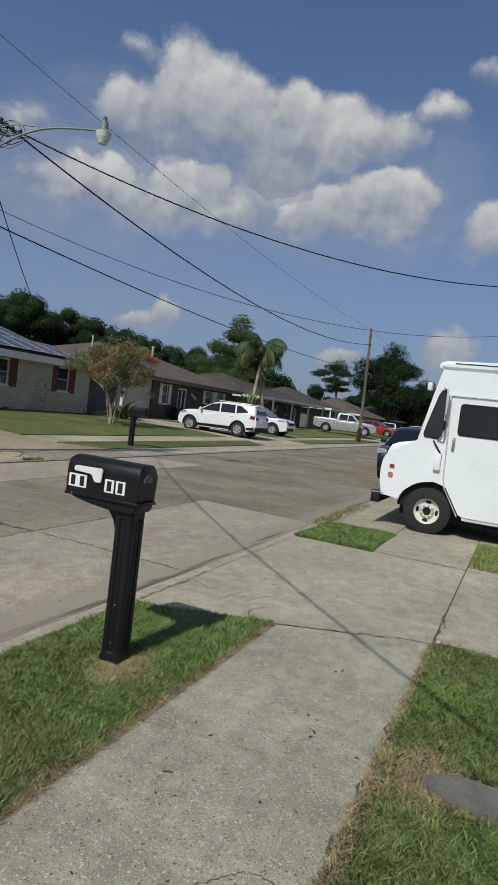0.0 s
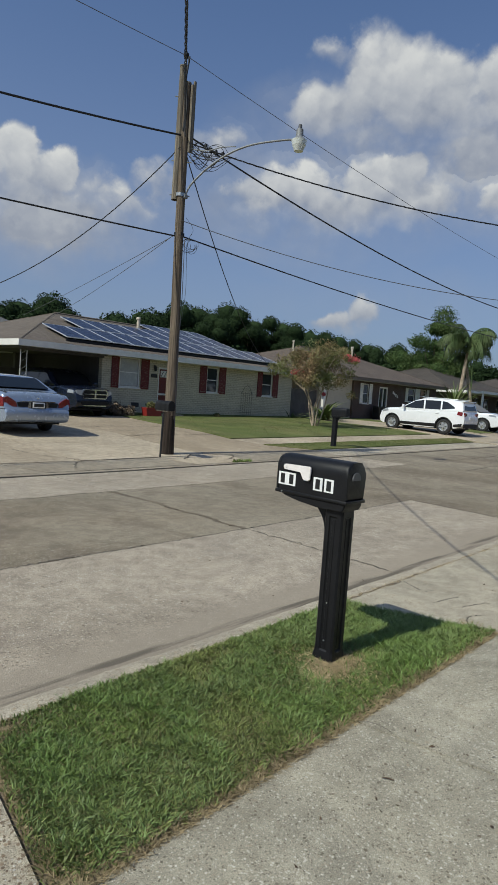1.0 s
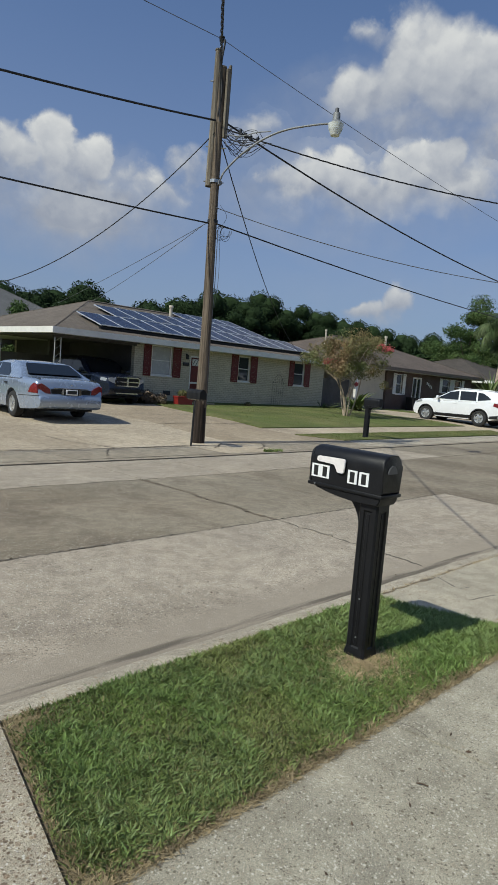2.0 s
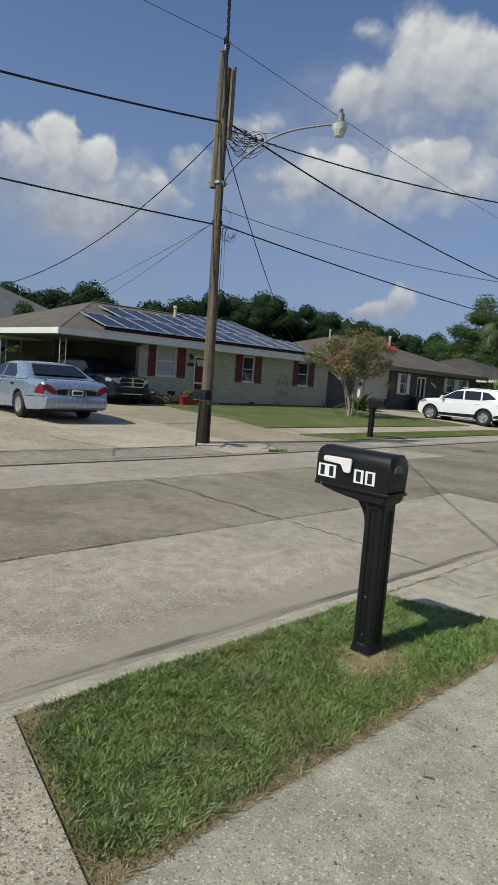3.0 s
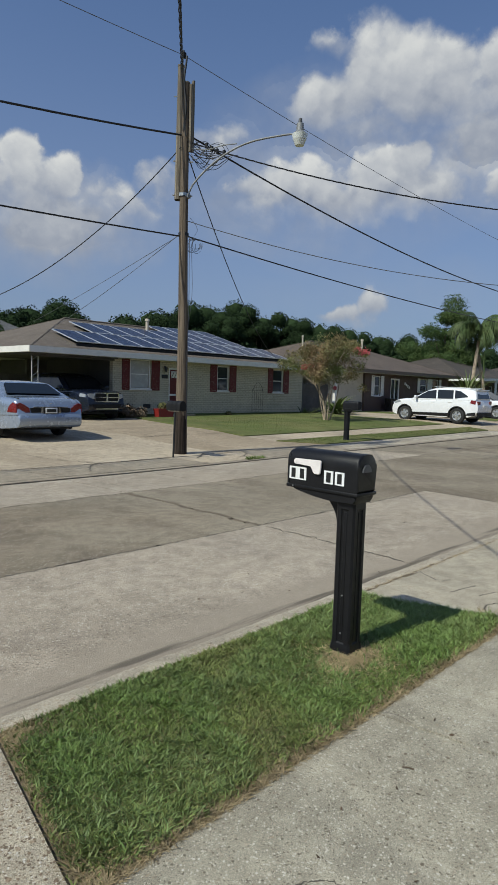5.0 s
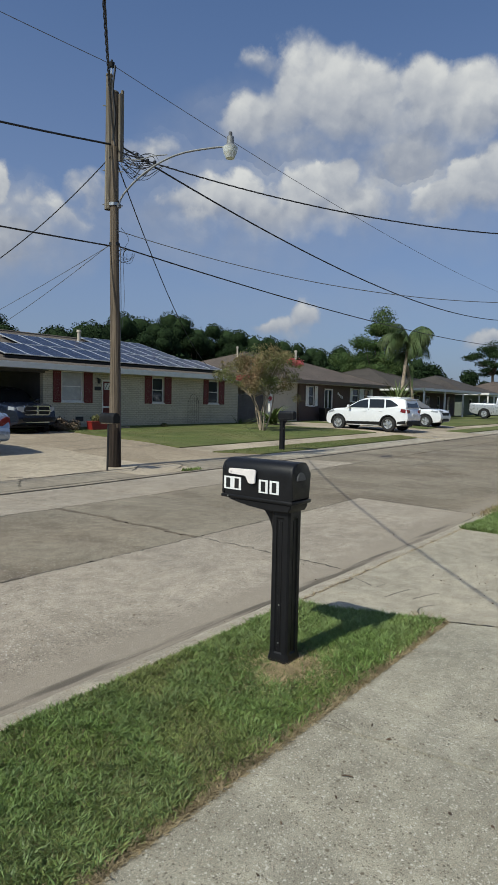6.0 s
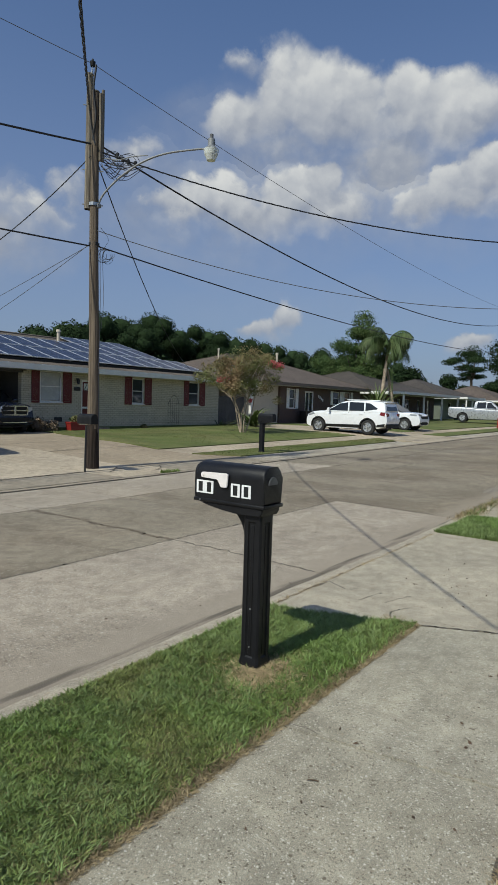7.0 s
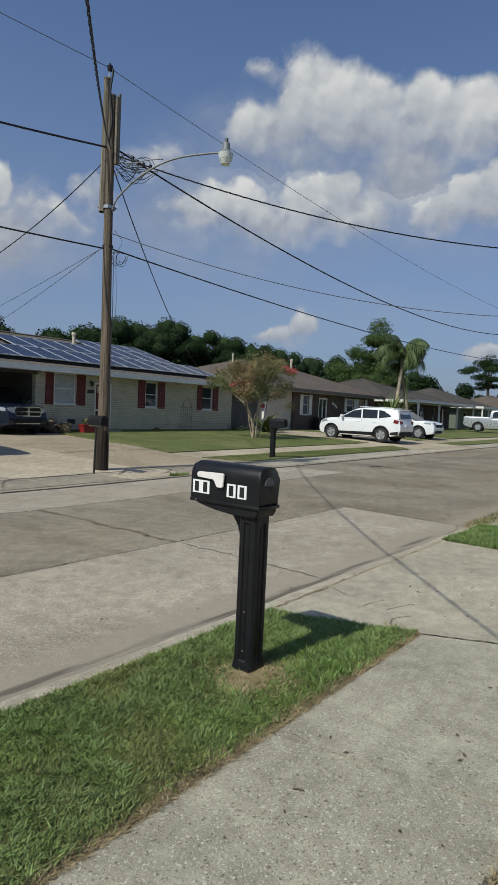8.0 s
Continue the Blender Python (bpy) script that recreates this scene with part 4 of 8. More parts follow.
def hip_roof(parent, x0, x1, y0, y1, z, pitch, mat, fascia, run=None, name="roof", thick=0.16):
    """A hipped roof of four planes over a rectangle, with a fascia board round the eaves."""
    half = min(x1 - x0, y1 - y0) / 2
    top = z + half * pitch
    if x1 - x0 >= y1 - y0:
        q = half if run is None else run
        ridge = [(x0 + q, (y0 + y1) / 2), (x1 - q, (y0 + y1) / 2)]
        quads = [((x0, y0), (x1, y0), ridge[1], ridge[0]), ((x1, y1), (x0, y1), ridge[0], ridge[1])]
        tris = [((x0, y1), (x0, y0), ridge[0]), ((x1, y0), (x1, y1), ridge[1])]
    else:
        ridge = [((x0 + x1) / 2, y0 + half), ((x0 + x1) / 2, y1 - half)]
        quads = [((x1, y0), (x1, y1), ridge[1], ridge[0]), ((x0, y1), (x0, y0), ridge[0], ridge[1])]
        tris = [((x0, y0), (x1, y0), ridge[0]), ((x1, y1), (x0, y1), ridge[1])]
    bm = bmesh.new()
    for face in quads + tris:
        bm.faces.new([bm.verts.new((px, py, top if (px, py) in ridge else z)) for px, py in face])
    bmesh.ops.remove_doubles(bm, verts=bm.verts, dist=1e-4)
    bmesh.ops.solidify(bm, geom=bm.faces[:], thickness=0.05)
    roof = part(name, bm, mat, parent)
    bm = bmesh.new()
    for a, b in zip(ridge, ridge[1:]):
        cyl(bm, (a[0], a[1], top), (b[0], b[1], top), 0.07, n=6)
    for cx, cy in ((x0, y0), (x0, y1), (x1, y0), (x1, y1)):
        r = min(ridge, key=lambda p: (p[0] - cx) ** 2 + (p[1] - cy) ** 2)
        cyl(bm, (cx, cy, z - 0.015), (r[0], r[1], top - 0.02), 0.045, n=6)
    part("ridge_cap", bm, mat, roof)
    t = 0.035
    for nm, a in (("fascia", (x0 - t, x1 + t, y0 - t, y0 + 0.003)), ("fascia", (x0 - t, x1 + t, y1 - 0.003, y1 + t)),
                  ("fascia", (x0 - t, x0 + 0.003, y0, y1)), ("fascia", (x1 - 0.003, x1 + t, y0, y1))):
        part(nm, boxed(*a, z - thick, z + 0.03), fascia, roof)
    part("soffit", boxed(x0 + 0.004, x1 - 0.004, y0 + 0.004, y1 - 0.004, z - thick - 0.012, z - thick + 0.01), SOFFIT, roof)
    return roof


def vent_pipe(parent, x, y, z, h=0.55, r=0.07):
    bm = bmesh.new()
    cyl(bm, (x, y, z - 0.3), (x, y, z + h), r, n=12)
    cyl(bm, (x, y, z + h), (x, y, z + h + 0.12), r * 1.5, r * 1.2, n=12)
    return part("vent_pipe", bm, STUCCO, parent)


# cream brick house with carport and solar panels
def cream_house():
    h = thing("house", "cream-painted brick bungalow with red shutters, open carport and solar panels", "house", kind="")
    zb, ze, y = 0.22, 2.78, 25.35
    wins = [(17.30, 18.38, 1.47, 2.76), (22.44, 23.22, 1.47, 2.70), (26.52, 27.36, 1.47, 2.70)]
    door = (19.42, 20.36, 0.38, 2.46)
    wall_panel("wall_front", 16.42, 29.05, zb, ze, y, 0.24, [*wins, door], CREAM_BRICK, h, "cream-painted brick front wall")
    part("wall_side", boxed(28.81, 29.05, y + 0.243, 37.0, zb, ze), CREAM_BRICK, h)
    # side wall and ceiling coloured near-black for the carport's shade
    part("wall_side", boxed(16.42, 16.66, y + 0.243, 37.0, zb, ze), SHADED_WALL, h, "carport side wall with its shade put into the colour")
    part("carport_ceiling", boxed(12.6, 16.4, 24.95, 31.0, 2.70, 2.735), SHADED_WALL, h)
    part("wall_back", boxed(16.42, 29.05, 37.003, 37.25, zb, ze), CREAM_BRICK, h)
    part("wall_back", boxed(15.4, 16.41, 31.0, 31.2, zb, 2.74), FENCE_WOOD, h, "dark boarded back of the carport")
    part("wall_back", boxed(12.7, 15.397, 31.0, 31.2, zb, 1.98), FENCE_WOOD, h, "dark boarded back of the carport")
    part("foundation", boxed(16.36, 29.10, y - 0.03, 36.9, -0.1, zb + 0.10), SOFFIT, h)
    for i, (a, b, c, d) in enumerate(wins):
        window(h, a, b, c, d, y, PANE_PALE if i == 0 else PANE, 1, 0)
    sh = [(16.88, 17.25), (18.43, 18.87), (21.96, 22.40), (23.26, 23.72), (26.13, 26.50), (27.38, 27.82)]
    for i, (a, b) in enumerate(sh):
        shutter(h, a, b, 1.42, 2.755, y, RED_PAINT)
    # door with glazed storm door
    d = part("door", boxed(door[0] + 0.05, door[1] - 0.05, y + 0.10, y + 0.15, door[2], door[3] - 0.05), RED_PAINT, h, "red panel door behind a storm door")
    bm = bmesh.new()
    for a in ((door[0], door[0] + 0.07, door[2], door[3]), (door[1] - 0.07, door[1], door[2], door[3]), (door[0] + 0.07, door[1] - 0.07, door[3] - 0.07, door[3]),
              (door[0] + 0.07, door[1] - 0.07, 1.2, 1.28)):
        box(bm, a[0], a[1], y + 0.02, y + 0.07, a[2], a[3])
    part("door_frame", bm, TRIM_WHITE, d)
    for z, m in ((0.62, RED_PAINT), (1.40, RED_PAINT), (2.02, TRIM_WHITE)):
        part("door_panel", boxed(door[0] + 0.2, door[1] - 0.2, y + 0.085, y + 0.10, z, z + (0.5 if z < 1.5 else 0.30), bevel=0.01), m, d)
    for k in range(3):
        a = door[0] + 0.22 + k * 0.17
        part("glazing_bar", cyl(bmesh.new(), (a, y + 0.08, 2.04), (a + 0.15, y + 0.08, 2.30), 0.014, n=6), IRON, d)
    part("step", boxed(19.2, 20.6, y - 0.55, y - 0.031, 0.18, 0.36, bevel=0.01), DRIVE, h)
    # wall lamp and name plaque
    bm = cyl(bmesh.new(), (19.16, y - 0.11, 2.28), (19.16, y - 0.11, 2.48), 0.06, 0.075, 8)
    box(bm, 19.13, 19.19, y - 0.09, y + 0.002, 2.47, 2.53)
    part("wall_lamp", bm, IRON, h, "black iron wall lantern")
    bm = boxed(19.0, 19.34, y - 0.025, y + 0.002, 1.98, 2.14, bevel=0.03, seg=2)
    part("plaque", bm, IRON, h)
    part("foundation_vent", boxed(18.0, 18.4, y - 0.012, y + 0.002, 0.62, 0.82), IRON, h)
    # tall iron trellis
    runs = []
    for k in range(6):
        runs.append(([(24.9 + k * 0.16, y - 0.06, 0.4), (24.9 + k * 0.16, y - 0.06, 1.55 + 0.28 * math.sin(math.pi * (k + 0.5) / 6))], 0.005))
    for k in range(3):
        runs.append(([(24.85, y - 0.06, 0.55 + k * 0.5), (25.75, y - 0.06, 0.55 + k * 0.5)], 0.005))
    runs.append((curve_through([(24.9, y - 0.06, 1.5), (25.1, y - 0.06, 1.82), (25.32, y - 0.06, 1.95), (25.55, y - 0.06, 1.82), (25.7, y - 0.06, 1.5)], 5), 0.009))
    joined_tubes("trellis", runs, IRON, h, 5)
    # roof
    roof = hip_roof(h, 12.5, 29.75, 24.85, 37.9, 2.96, 0.285, SHINGLE_TAN, TRIM_WHITE, run=5.0, thick=0.20)
    for py in (25.3, 30.9):
        bm = bmesh.new()
        for px in (12.80, 13.05):
            cyl(bm, (px, py, 0.2), (px, py, 2.75), 0.018, n=8)
        for k in range(8):
            cyl(bm, (12.80, py, 0.35 + k * 0.3), (13.05, py, 0.55 + k * 0.3), 0.006, n=5)
        part("carport_post", bm, SOFFIT, h, "thin grey lacework iron carport post")
    # beam takes the same shade-dark colour as the ceiling
    part("carport_beam", boxed(12.75, 16.4, 25.2, 25.35, 2.62, 2.74), SHADED_WALL, h)
    vent_pipe(h, 22.05, 30.6, 4.60, 0.5, 0.09)
    vent_pipe(h, 29.0, 31.5, 3.2, 1.0, 0.05)
    # solar panels: rows up the front slope
    up = Vector((0, 1, 0.285)).normalized()
    nrm = Vector((0, -0.285, 1)).normalized()
    def panel(x, s, wide=1.07, tall=2.16):
        o = Vector((x, 24.85, 2.96)) + up * s + nrm * 0.13
        R = Matrix((Vector((1, 0, 0)), up, nrm)).transposed().to_4x4()
        bm = bmesh.new()
        for a in ((0, 0.035, 0, tall), (wide - 0.035, wide, 0, tall), (0.035, wide - 0.035, 0, 0.035), (0.035, wide - 0.035, tall - 0.035, tall)):
            box(bm, a[0], a[1], a[2], a[3], 0.0, 0.04)
        bm.transform(Matrix.Translation(o) @ R)
        p = part("solar_panel", bm, ALU, h, "dark blue solar panel in a bright frame")
        bm = boxed(0.03, wide - 0.03, 0.03, tall - 0.03, 0.012, 0.034)
        bm.transform(Matrix.Translation(o) @ R)
        part("cell_sheet", bm, SOLAR, p)
    for k in range(12):
        panel(14.85 + k * 1.10, 0.76)
    for k in range(9):
        panel(16.92 + k * 1.10, 3.02)
    for k in range(4):
        panel(22.42 + k * 1.10, 5.05 if k < 4 else 5.2, tall=1.60)
    part("panel_rail", boxed(14.8, 28.1, 25.45, 25.57, 3.10, 3.24), BLACK_TRIM, h)
    return h


cream_house()


def brown_house():
    h = thing("house", "dark brown brick bungalow with a brown shingle roof and white shutters", "house")
    y, zb, ze = 25.35, 0.22, 2.86
    wins = [(36.55, 37.22, 1.42, 2.72), (42.55, 43.55, 1.75, 2.72), (44.35, 45.35, 1.75, 2.72)]
    door = (38.55, 39.70, 0.36, 2.62)
    wall_panel("wall_front", 35.40, 47.0, zb, ze, y, 0.24, [*wins, door], BROWN_BRICK, h)
    part("wall_side", boxed(35.40, 35.64, y + 0.243, 36.5, zb, ze), STUCCO, h, "beige carport wall")
    part("wall_side", boxed(46.76, 47.0, y + 0.243, 36.5, zb, ze), BROWN_BRICK, h)
    part("wall_back", boxed(30.6, 47.0, 36.503, 36.75, zb, ze), BROWN_BRICK, h)
    part("foundation", boxed(35.35, 47.05, y - 0.03, 36.4, -0.1, zb + 0.06), SOFFIT, h)
    for a, b, c, d in wins:
        window(h, a, b, c, d, y, PANE, 1, 0)
    for a, b in ((36.15, 36.50), (37.27, 37.62), (42.15, 42.5), (43.6, 43.95), (43.97, 44.3), (45.4, 45.75)):
        c = 1.40 if a < 40 else 1.72
        shutter(h, a, b, c, 2.74, y, TRIM_WHITE)
    bm = bmesh.new()
    for a in ((door[0], door[0] + 0.1, door[2], door[3]), (door[1] - 0.1, door[1], door[2], door[3]), (door[0] + 0.1, door[1] - 0.1, door[3] - 0.1, door[3]),
              (door[0] + 0.1, door[1] - 0.1, 1.15, 1.24), (39.08, 39.16, 1.24, 2.5)):
        box(bm, a[0], a[1], y + 0.02, y + 0.08, a[2], a[3])
    d = part("door_frame", bm, TRIM_WHITE, h, "white storm door frame")
    part("pane", boxed(door[0] + 0.1, door[1] - 0.1, y + 0.09, y + 0.10, door[2] + 0.05, door[3] - 0.1), PANE, d)
    part("step", boxed(38.3, 40.0, y - 0.6, y - 0.031, 0.16, 0.33, bevel=0.01), DRIVE, h)
    bm = bmesh.new()
    for k in range(4):
        box(bm, 40.35 + k * 0.2, 40.47 + k * 0.2, y - 0.02, y + 0.002, 2.22 - k * 0.09, 2.40 - k * 0.09)
    part("number_bar", bm, TRIM_WHITE, h, "white slanting bars on the brickwork")
    roof = hip_roof(h, 30.4, 47.7, 24.75, 37.2, 3.06, 0.333, SHINGLE_BROWN, BROWN_TRIM, thick=0.18)
    bm = boxed(31.66, 31.84, 24.95, 25.12, 0.2, 2.655)
    part("carport_post", bm, TRIM_WHITE, h, "white square carport post")
    part("carport_beam", boxed(30.6, 32.4, 24.95, 25.12, 2.66, 2.87), TRIM_WHITE, h)
    part("carport_back", boxed(31.9, 35.39, 25.50, 25.65, 0.2, 2.86), STUCCO, h, "plain beige side wall")
    part("carport_back", boxed(31.9, 32.05, 25.653, 31.0, 0.2, 2.86), STUCCO, h)
    vent_pipe(h, 40.6, 29.2, 4.5, 0.9, 0.08)
    vent_pipe(h, 33.4, 29.0, 4.3, 0.8, 0.05)
    return h


brown_house()


def plain_house(label, x0, x1, y, wall, roofing, wins, depth=11.0, eave=2.85, porch=None, lift=0.26, pitch=0.36, trim=TRIM_WHITE):
    """A low bungalow further along the street: walls with openings, windows, hipped roof."""
    h = thing("house", label, "house")
    holes = [(a, b, c, d) for a, b, c, d, *_ in wins]
    wall_panel("wall_front", x0, x1, lift - 0.2, eave, y, 0.24, holes, wall, h)
    part("wall_side", boxed(x0, x0 + 0.24, y + 0.243, y + depth, lift - 0.2, eave), wall, h)
    part("wall_side", boxed(x1 - 0.24, x1, y + 0.243, y + depth, lift - 0.2, eave), wall, h)
    part("wall_back", boxed(x0, x1, y + depth + 0.003, y + depth + 0.24, lift - 0.2, eave), wall, h)
    for a, b, c, d, *style in wins:
        window(h, a, b, c, d, y, PANE, 1, 0, trim)
    hip_roof(h, x0 - 0.7, x1 + 0.7, y - 0.65, y + depth + 0.7, eave + 0.16, pitch, roofing, trim, thick=0.2)
    if porch:
        p0, p1 = porch
        r = part("porch_roof", boxed(p0, p1, y - 2.6, y - 0.66, eave + 0.0, eave + 0.22), trim, h, "flat white porch roof edge")
        for px in np.linspace(p0 + 0.2, p1 - 0.2, 4):
            part("porch_post", boxed(px - 0.07, px + 0.07, y - 2.5, y - 2.36, 0.2, eave - 0.002), trim, h)
    return h


plain_house("dark brick bungalow with white porch trim and arched white windows", 51.5, 66.5, 26.2, DARK_BRICK, SHINGLE_DARK,
                 [(53.2, 53.9, 0.7, 2.5), (56.6, 57.3, 0.7, 2.5), (58.6, 59.6, 0.4, 2.5), (61.6, 62.3, 0.7, 2.5), (64.4, 65.0, 0.7, 2.5)], porch=(52.0, 66.9))
plain_house("green-grey bungalow with a low roof and white posts", 70.0, 83.0, 26.5, GREEN_SIDING, SHINGLE_DARK, [(72.0, 73.0, 1.2, 2.4), (77.0, 78.4, 1.2, 2.4)], porch=(70.5, 77.5))
plain_house("pale brick bungalow with a brown gabled roof", 90.0, 104.0, 25.5, OLD_BRICK, SHINGLE_BROWN, [(92, 93.2, 1.2, 2.4), (97, 98.5, 1.2, 2.4), (101, 102, 1.2, 2.4)])
plain_house("brick bungalow far along the street", 112.0, 126.0, 25.0, DARK_BRICK, SHINGLE_DARK, [(114, 115.2, 1.2, 2.4), (120, 121.5, 1.2, 2.4)])
plain_house("pale bungalow far along the street", 134.0, 150.0, 24.0, OLD_BRICK, SHINGLE_GREY, [(138, 139.2, 1.2, 2.4), (144, 145.5, 1.2, 2.4)])
plain_house("grey-roofed bungalow behind the carport house", 9.6, 23.4, 39.5, OLD_BRICK, SHINGLE_GREY, [(11, 12.2, 1.2, 2.4), (16, 17.5, 1.2, 2.4)], eave=3.05, pitch=0.53)

# unseen near-side houses, added to darken reflections; the first meets the service drop
plain_house("unseen plain bungalow added behind the near pavement to darken reflections", -17.0, -3.85, -14.2, OLD_BRICK, SHINGLE_BROWN, [(-14.0, -13.0, 1.2, 2.4), (-9.0, -8.0, 1.2, 2.4)], depth=11.0, lift=0.0)
plain_house("unseen plain bungalow added on the near side to darken reflections", 15.5, 28.0, -24.0, DARK_BRICK, SHINGLE_DARK, [(18.0, 19.0, 1.2, 2.4)], depth=11.0, lift=0.0)

# turbine vent on the grey roof
vt = thing("roof_vent", "dark turbine vent on the grey roof", "vent", (14.6, 41.4, 4.35))
bm = cyl(bmesh.new(), (0, 0, -0.3), (0, 0, 0.25), 0.16, n=12)
cyl(bm, (0, 0, 0.25), (0, 0, 0.48), 0.26, 0.26, 12)
cyl(bm, (0, 0, 0.48), (0, 0, 0.60), 0.26, 0.10, 12)
part("turbine", bm, IRON, vt, "", True)

# board fence between the two houses
fence = thing("fence", "dark weathered board fence between the houses", "fence")
for k in range(20):
    part("board", boxed(29.12 + k * 0.135, 29.245 + k * 0.135, 25.6, 25.625, 0.2, 2.05 - 0.02 * (k % 3)), FENCE_WOOD, fence)
part("rail", boxed(29.1, 31.85, 25.626, 25.67, 0.6, 0.69), FENCE_WOOD, fence)
part("rail", boxed(29.1, 31.85, 25.626, 25.67, 1.6, 1.69), FENCE_WOOD, fence)

# ---- mailboxes ----
def mailbox(at, turn, label, numbered):
    """All-in-one plastic mailbox: panelled post, bracket, round-topped box, flag and number plates. The box runs along y, its back end at -y."""
    t = thing("mailbox", label, "mailbox", at, turn)
    s, c, d = 0.069, 0.012, 0.008
    # post: chamfered corners, a sunk panel down each side, plain ends
    quarter = [(s, -s + c), (s, -0.030), (s - d, -0.026), (s - d, 0.026), (s, 0.030), (s, s - c)]
    plain = [(s, -s + c), (s, -0.030), (s, -0.026), (s, 0.026), (s, 0.030), (s, s - c)]

    def ring(q, k=1.0):
        out = []
        for _ in range(4):
            out += [(x * k, y * k) for x, y in q]
            q = [(-y, x) for x, y in q]
        return out
    bm = bmesh.new()
    levels = [(plain, -0.05, 1.14), (plain, 0.030, 1.14), (plain, 0.055, 1.05), (plain, 0.066, 1.02), (quarter, 0.074, 1.0), (quarter, 0.905, 1.0), (plain, 0.915, 1.0), (plain, 0.955, 1.0)]
    rows = [[bm.verts.new((x, y, z)) for x, y in ring(q, k)] for q, z, k in levels]
    n = len(rows[0])
    for p, q in zip(rows, rows[1:]):
        for j in range(n):
            bm.faces.new((p[j], p[(j + 1) % n], q[(j + 1) % n], q[j]))
    bm.faces.new(rows[0]), bm.faces.new(rows[-1])
    post = part("post", bm, BLACK_PLASTIC, t, "black plastic post with sunk panels", True)
    for sx, sy in ((-1, 0), (1, 0), (0, -1), (0, 1)):
        q = s - d
        bar = (sx * q - 0.003, sx * q + 0.003, -0.012, 0.012) if sx else (-0.012, 0.012, sy * q - 0.003, sy * q + 0.003)
        part("moulding", boxed(*bar, 0.085, 0.895, bevel=0.002), BLACK_PLASTIC, post)
    # curved bracket below the front of the box
    bm = bmesh.new()
    out = [(s - 0.006, 0.755), (s + 0.012, 0.760), (s + 0.020, 0.775), (s + 0.022, 0.83), (s + 0.030, 0.87), (s + 0.050, 0.905), (s + 0.085, 0.940), (s + 0.11, 0.962), (s - 0.006, 0.962)]
    f0, f1 = prism(bm, out, "x", -0.030, 0.030)
    bmesh.ops.bevel(bm, geom=list(f0.edges) + list(f1.edges), offset=0.004, segments=2, affect="EDGES", clamp_overlap=True)
    part("bracket", bm, BLACK_PLASTIC, t, "curved bracket", True)
    # tray with a slanting underside and a lip all round
    y0, y1, w = -0.105, 0.443, 0.104
    bm = bmesh.new()
    under = [(y0 + 0.012, 1.005), (y0 + 0.012, 0.985), (y0 + 0.030, 0.955), (y0 + 0.22, 0.955), (y0 + 0.34, 0.966), (y1 - 0.13, 0.978), (y1 - 0.05, 0.992), (y1 - 0.02, 1.005)]
    f0, f1 = prism(bm, under, "x", -w + 0.006, w - 0.006)
    bmesh.ops.bevel(bm, geom=list(f0.edges) + list(f1.edges), offset=0.005, segments=2, affect="EDGES", clamp_overlap=True)
    tray = part("tray", bm, BLACK_PLASTIC, t, "tray under the box", True)
    part("lip", boxed(-w - 0.005, w + 0.005, y0 - 0.006, y1 + 0.020, 1.003, 1.026, bevel=0.006, seg=2), BLACK_PLASTIC, tray, "", True)
    # body with a round top
    prof = [(-w, 1.025), (-w, 1.165)] + [(-w * math.copysign(abs(math.cos(a)) ** 0.72, math.cos(a)), 1.165 + 0.092 * math.sin(a) ** 0.72) for a in np.linspace(0.16, math.pi - 0.16, 17)] + [(w, 1.165), (w, 1.025)]
    bm = bmesh.new()
    f0, f1 = prism(bm, prof, "y", y0, y1)
    bmesh.ops.bevel(bm, geom=list(f0.edges) + list(f1.edges), offset=0.016, segments=3, affect="EDGES", profile=0.5)
    part("box_body", bm, BLACK_PLASTIC, t, "round-topped black box", True)
    bm = bmesh.new()
    small = [(x * 0.96, 1.09 + (z - 1.09) * 0.95) for x, z in prof]
    prism(bm, small, "y", y1, y1 + 0.016)
    door = part("door", bm, BLACK_PLASTIC, t, "hinged front door")
    part("pull", boxed(-0.03, 0.03, y1 + 0.016, y1 + 0.040, 1.19, 1.212, bevel=0.005), BLACK_PLASTIC, door)
    # shallow half-round grip and rim on the back end
    bm = bmesh.new()
    half = [(-0.012 + 0.050 * math.cos(a), 1.148 + 0.050 * math.sin(a)) for a in np.linspace(0, math.pi, 11)]
    prism(bm, half, "y", y0 - 0.009, y0 + 0.002)
    bmesh.ops.bevel(bm, geom=bm.edges[:], offset=0.003, segments=2, affect="EDGES")
    part("back_knob", bm, GREY_PLASTIC, t, "grey half-round grip", True)
    if numbered:
        xf = -w - 0.001
        bm = bmesh.new()
        flag = [(0.375, 1.196), (0.388, 1.188), (0.390, 1.170), (0.380, 1.160), (0.252, 1.160), (0.240, 1.152), (0.226, 1.116), (0.214, 1.110), (0.180, 1.110), (0.170, 1.118), (0.164, 1.190), (0.174, 1.200)]
        prism(bm, flag, "x", xf - 0.020, xf - 0.006)
        bmesh.ops.bevel(bm, geom=bm.edges[:], offset=0.003, segments=2, affect="EDGES")
        f = part("flag", bm, WHITE_PLASTIC, t, "lowered white signal flag", True)
        part("pivot", cyl(bmesh.new(), (xf - 0.024, 0.368, 1.178), (xf + 0.004, 0.368, 1.178), 0.008, n=12), WHITE_PLASTIC, f)
        for yy in (0.402, 0.330, 0.114, 0.028):
            zz = 1.100
            p = part("number_plate", boxed(xf - 0.002, xf + 0.003, yy - 0.0355, yy + 0.0355, zz - 0.041, zz + 0.041), PLATE_WHITE, t, "white sticker with a dark upright bar")
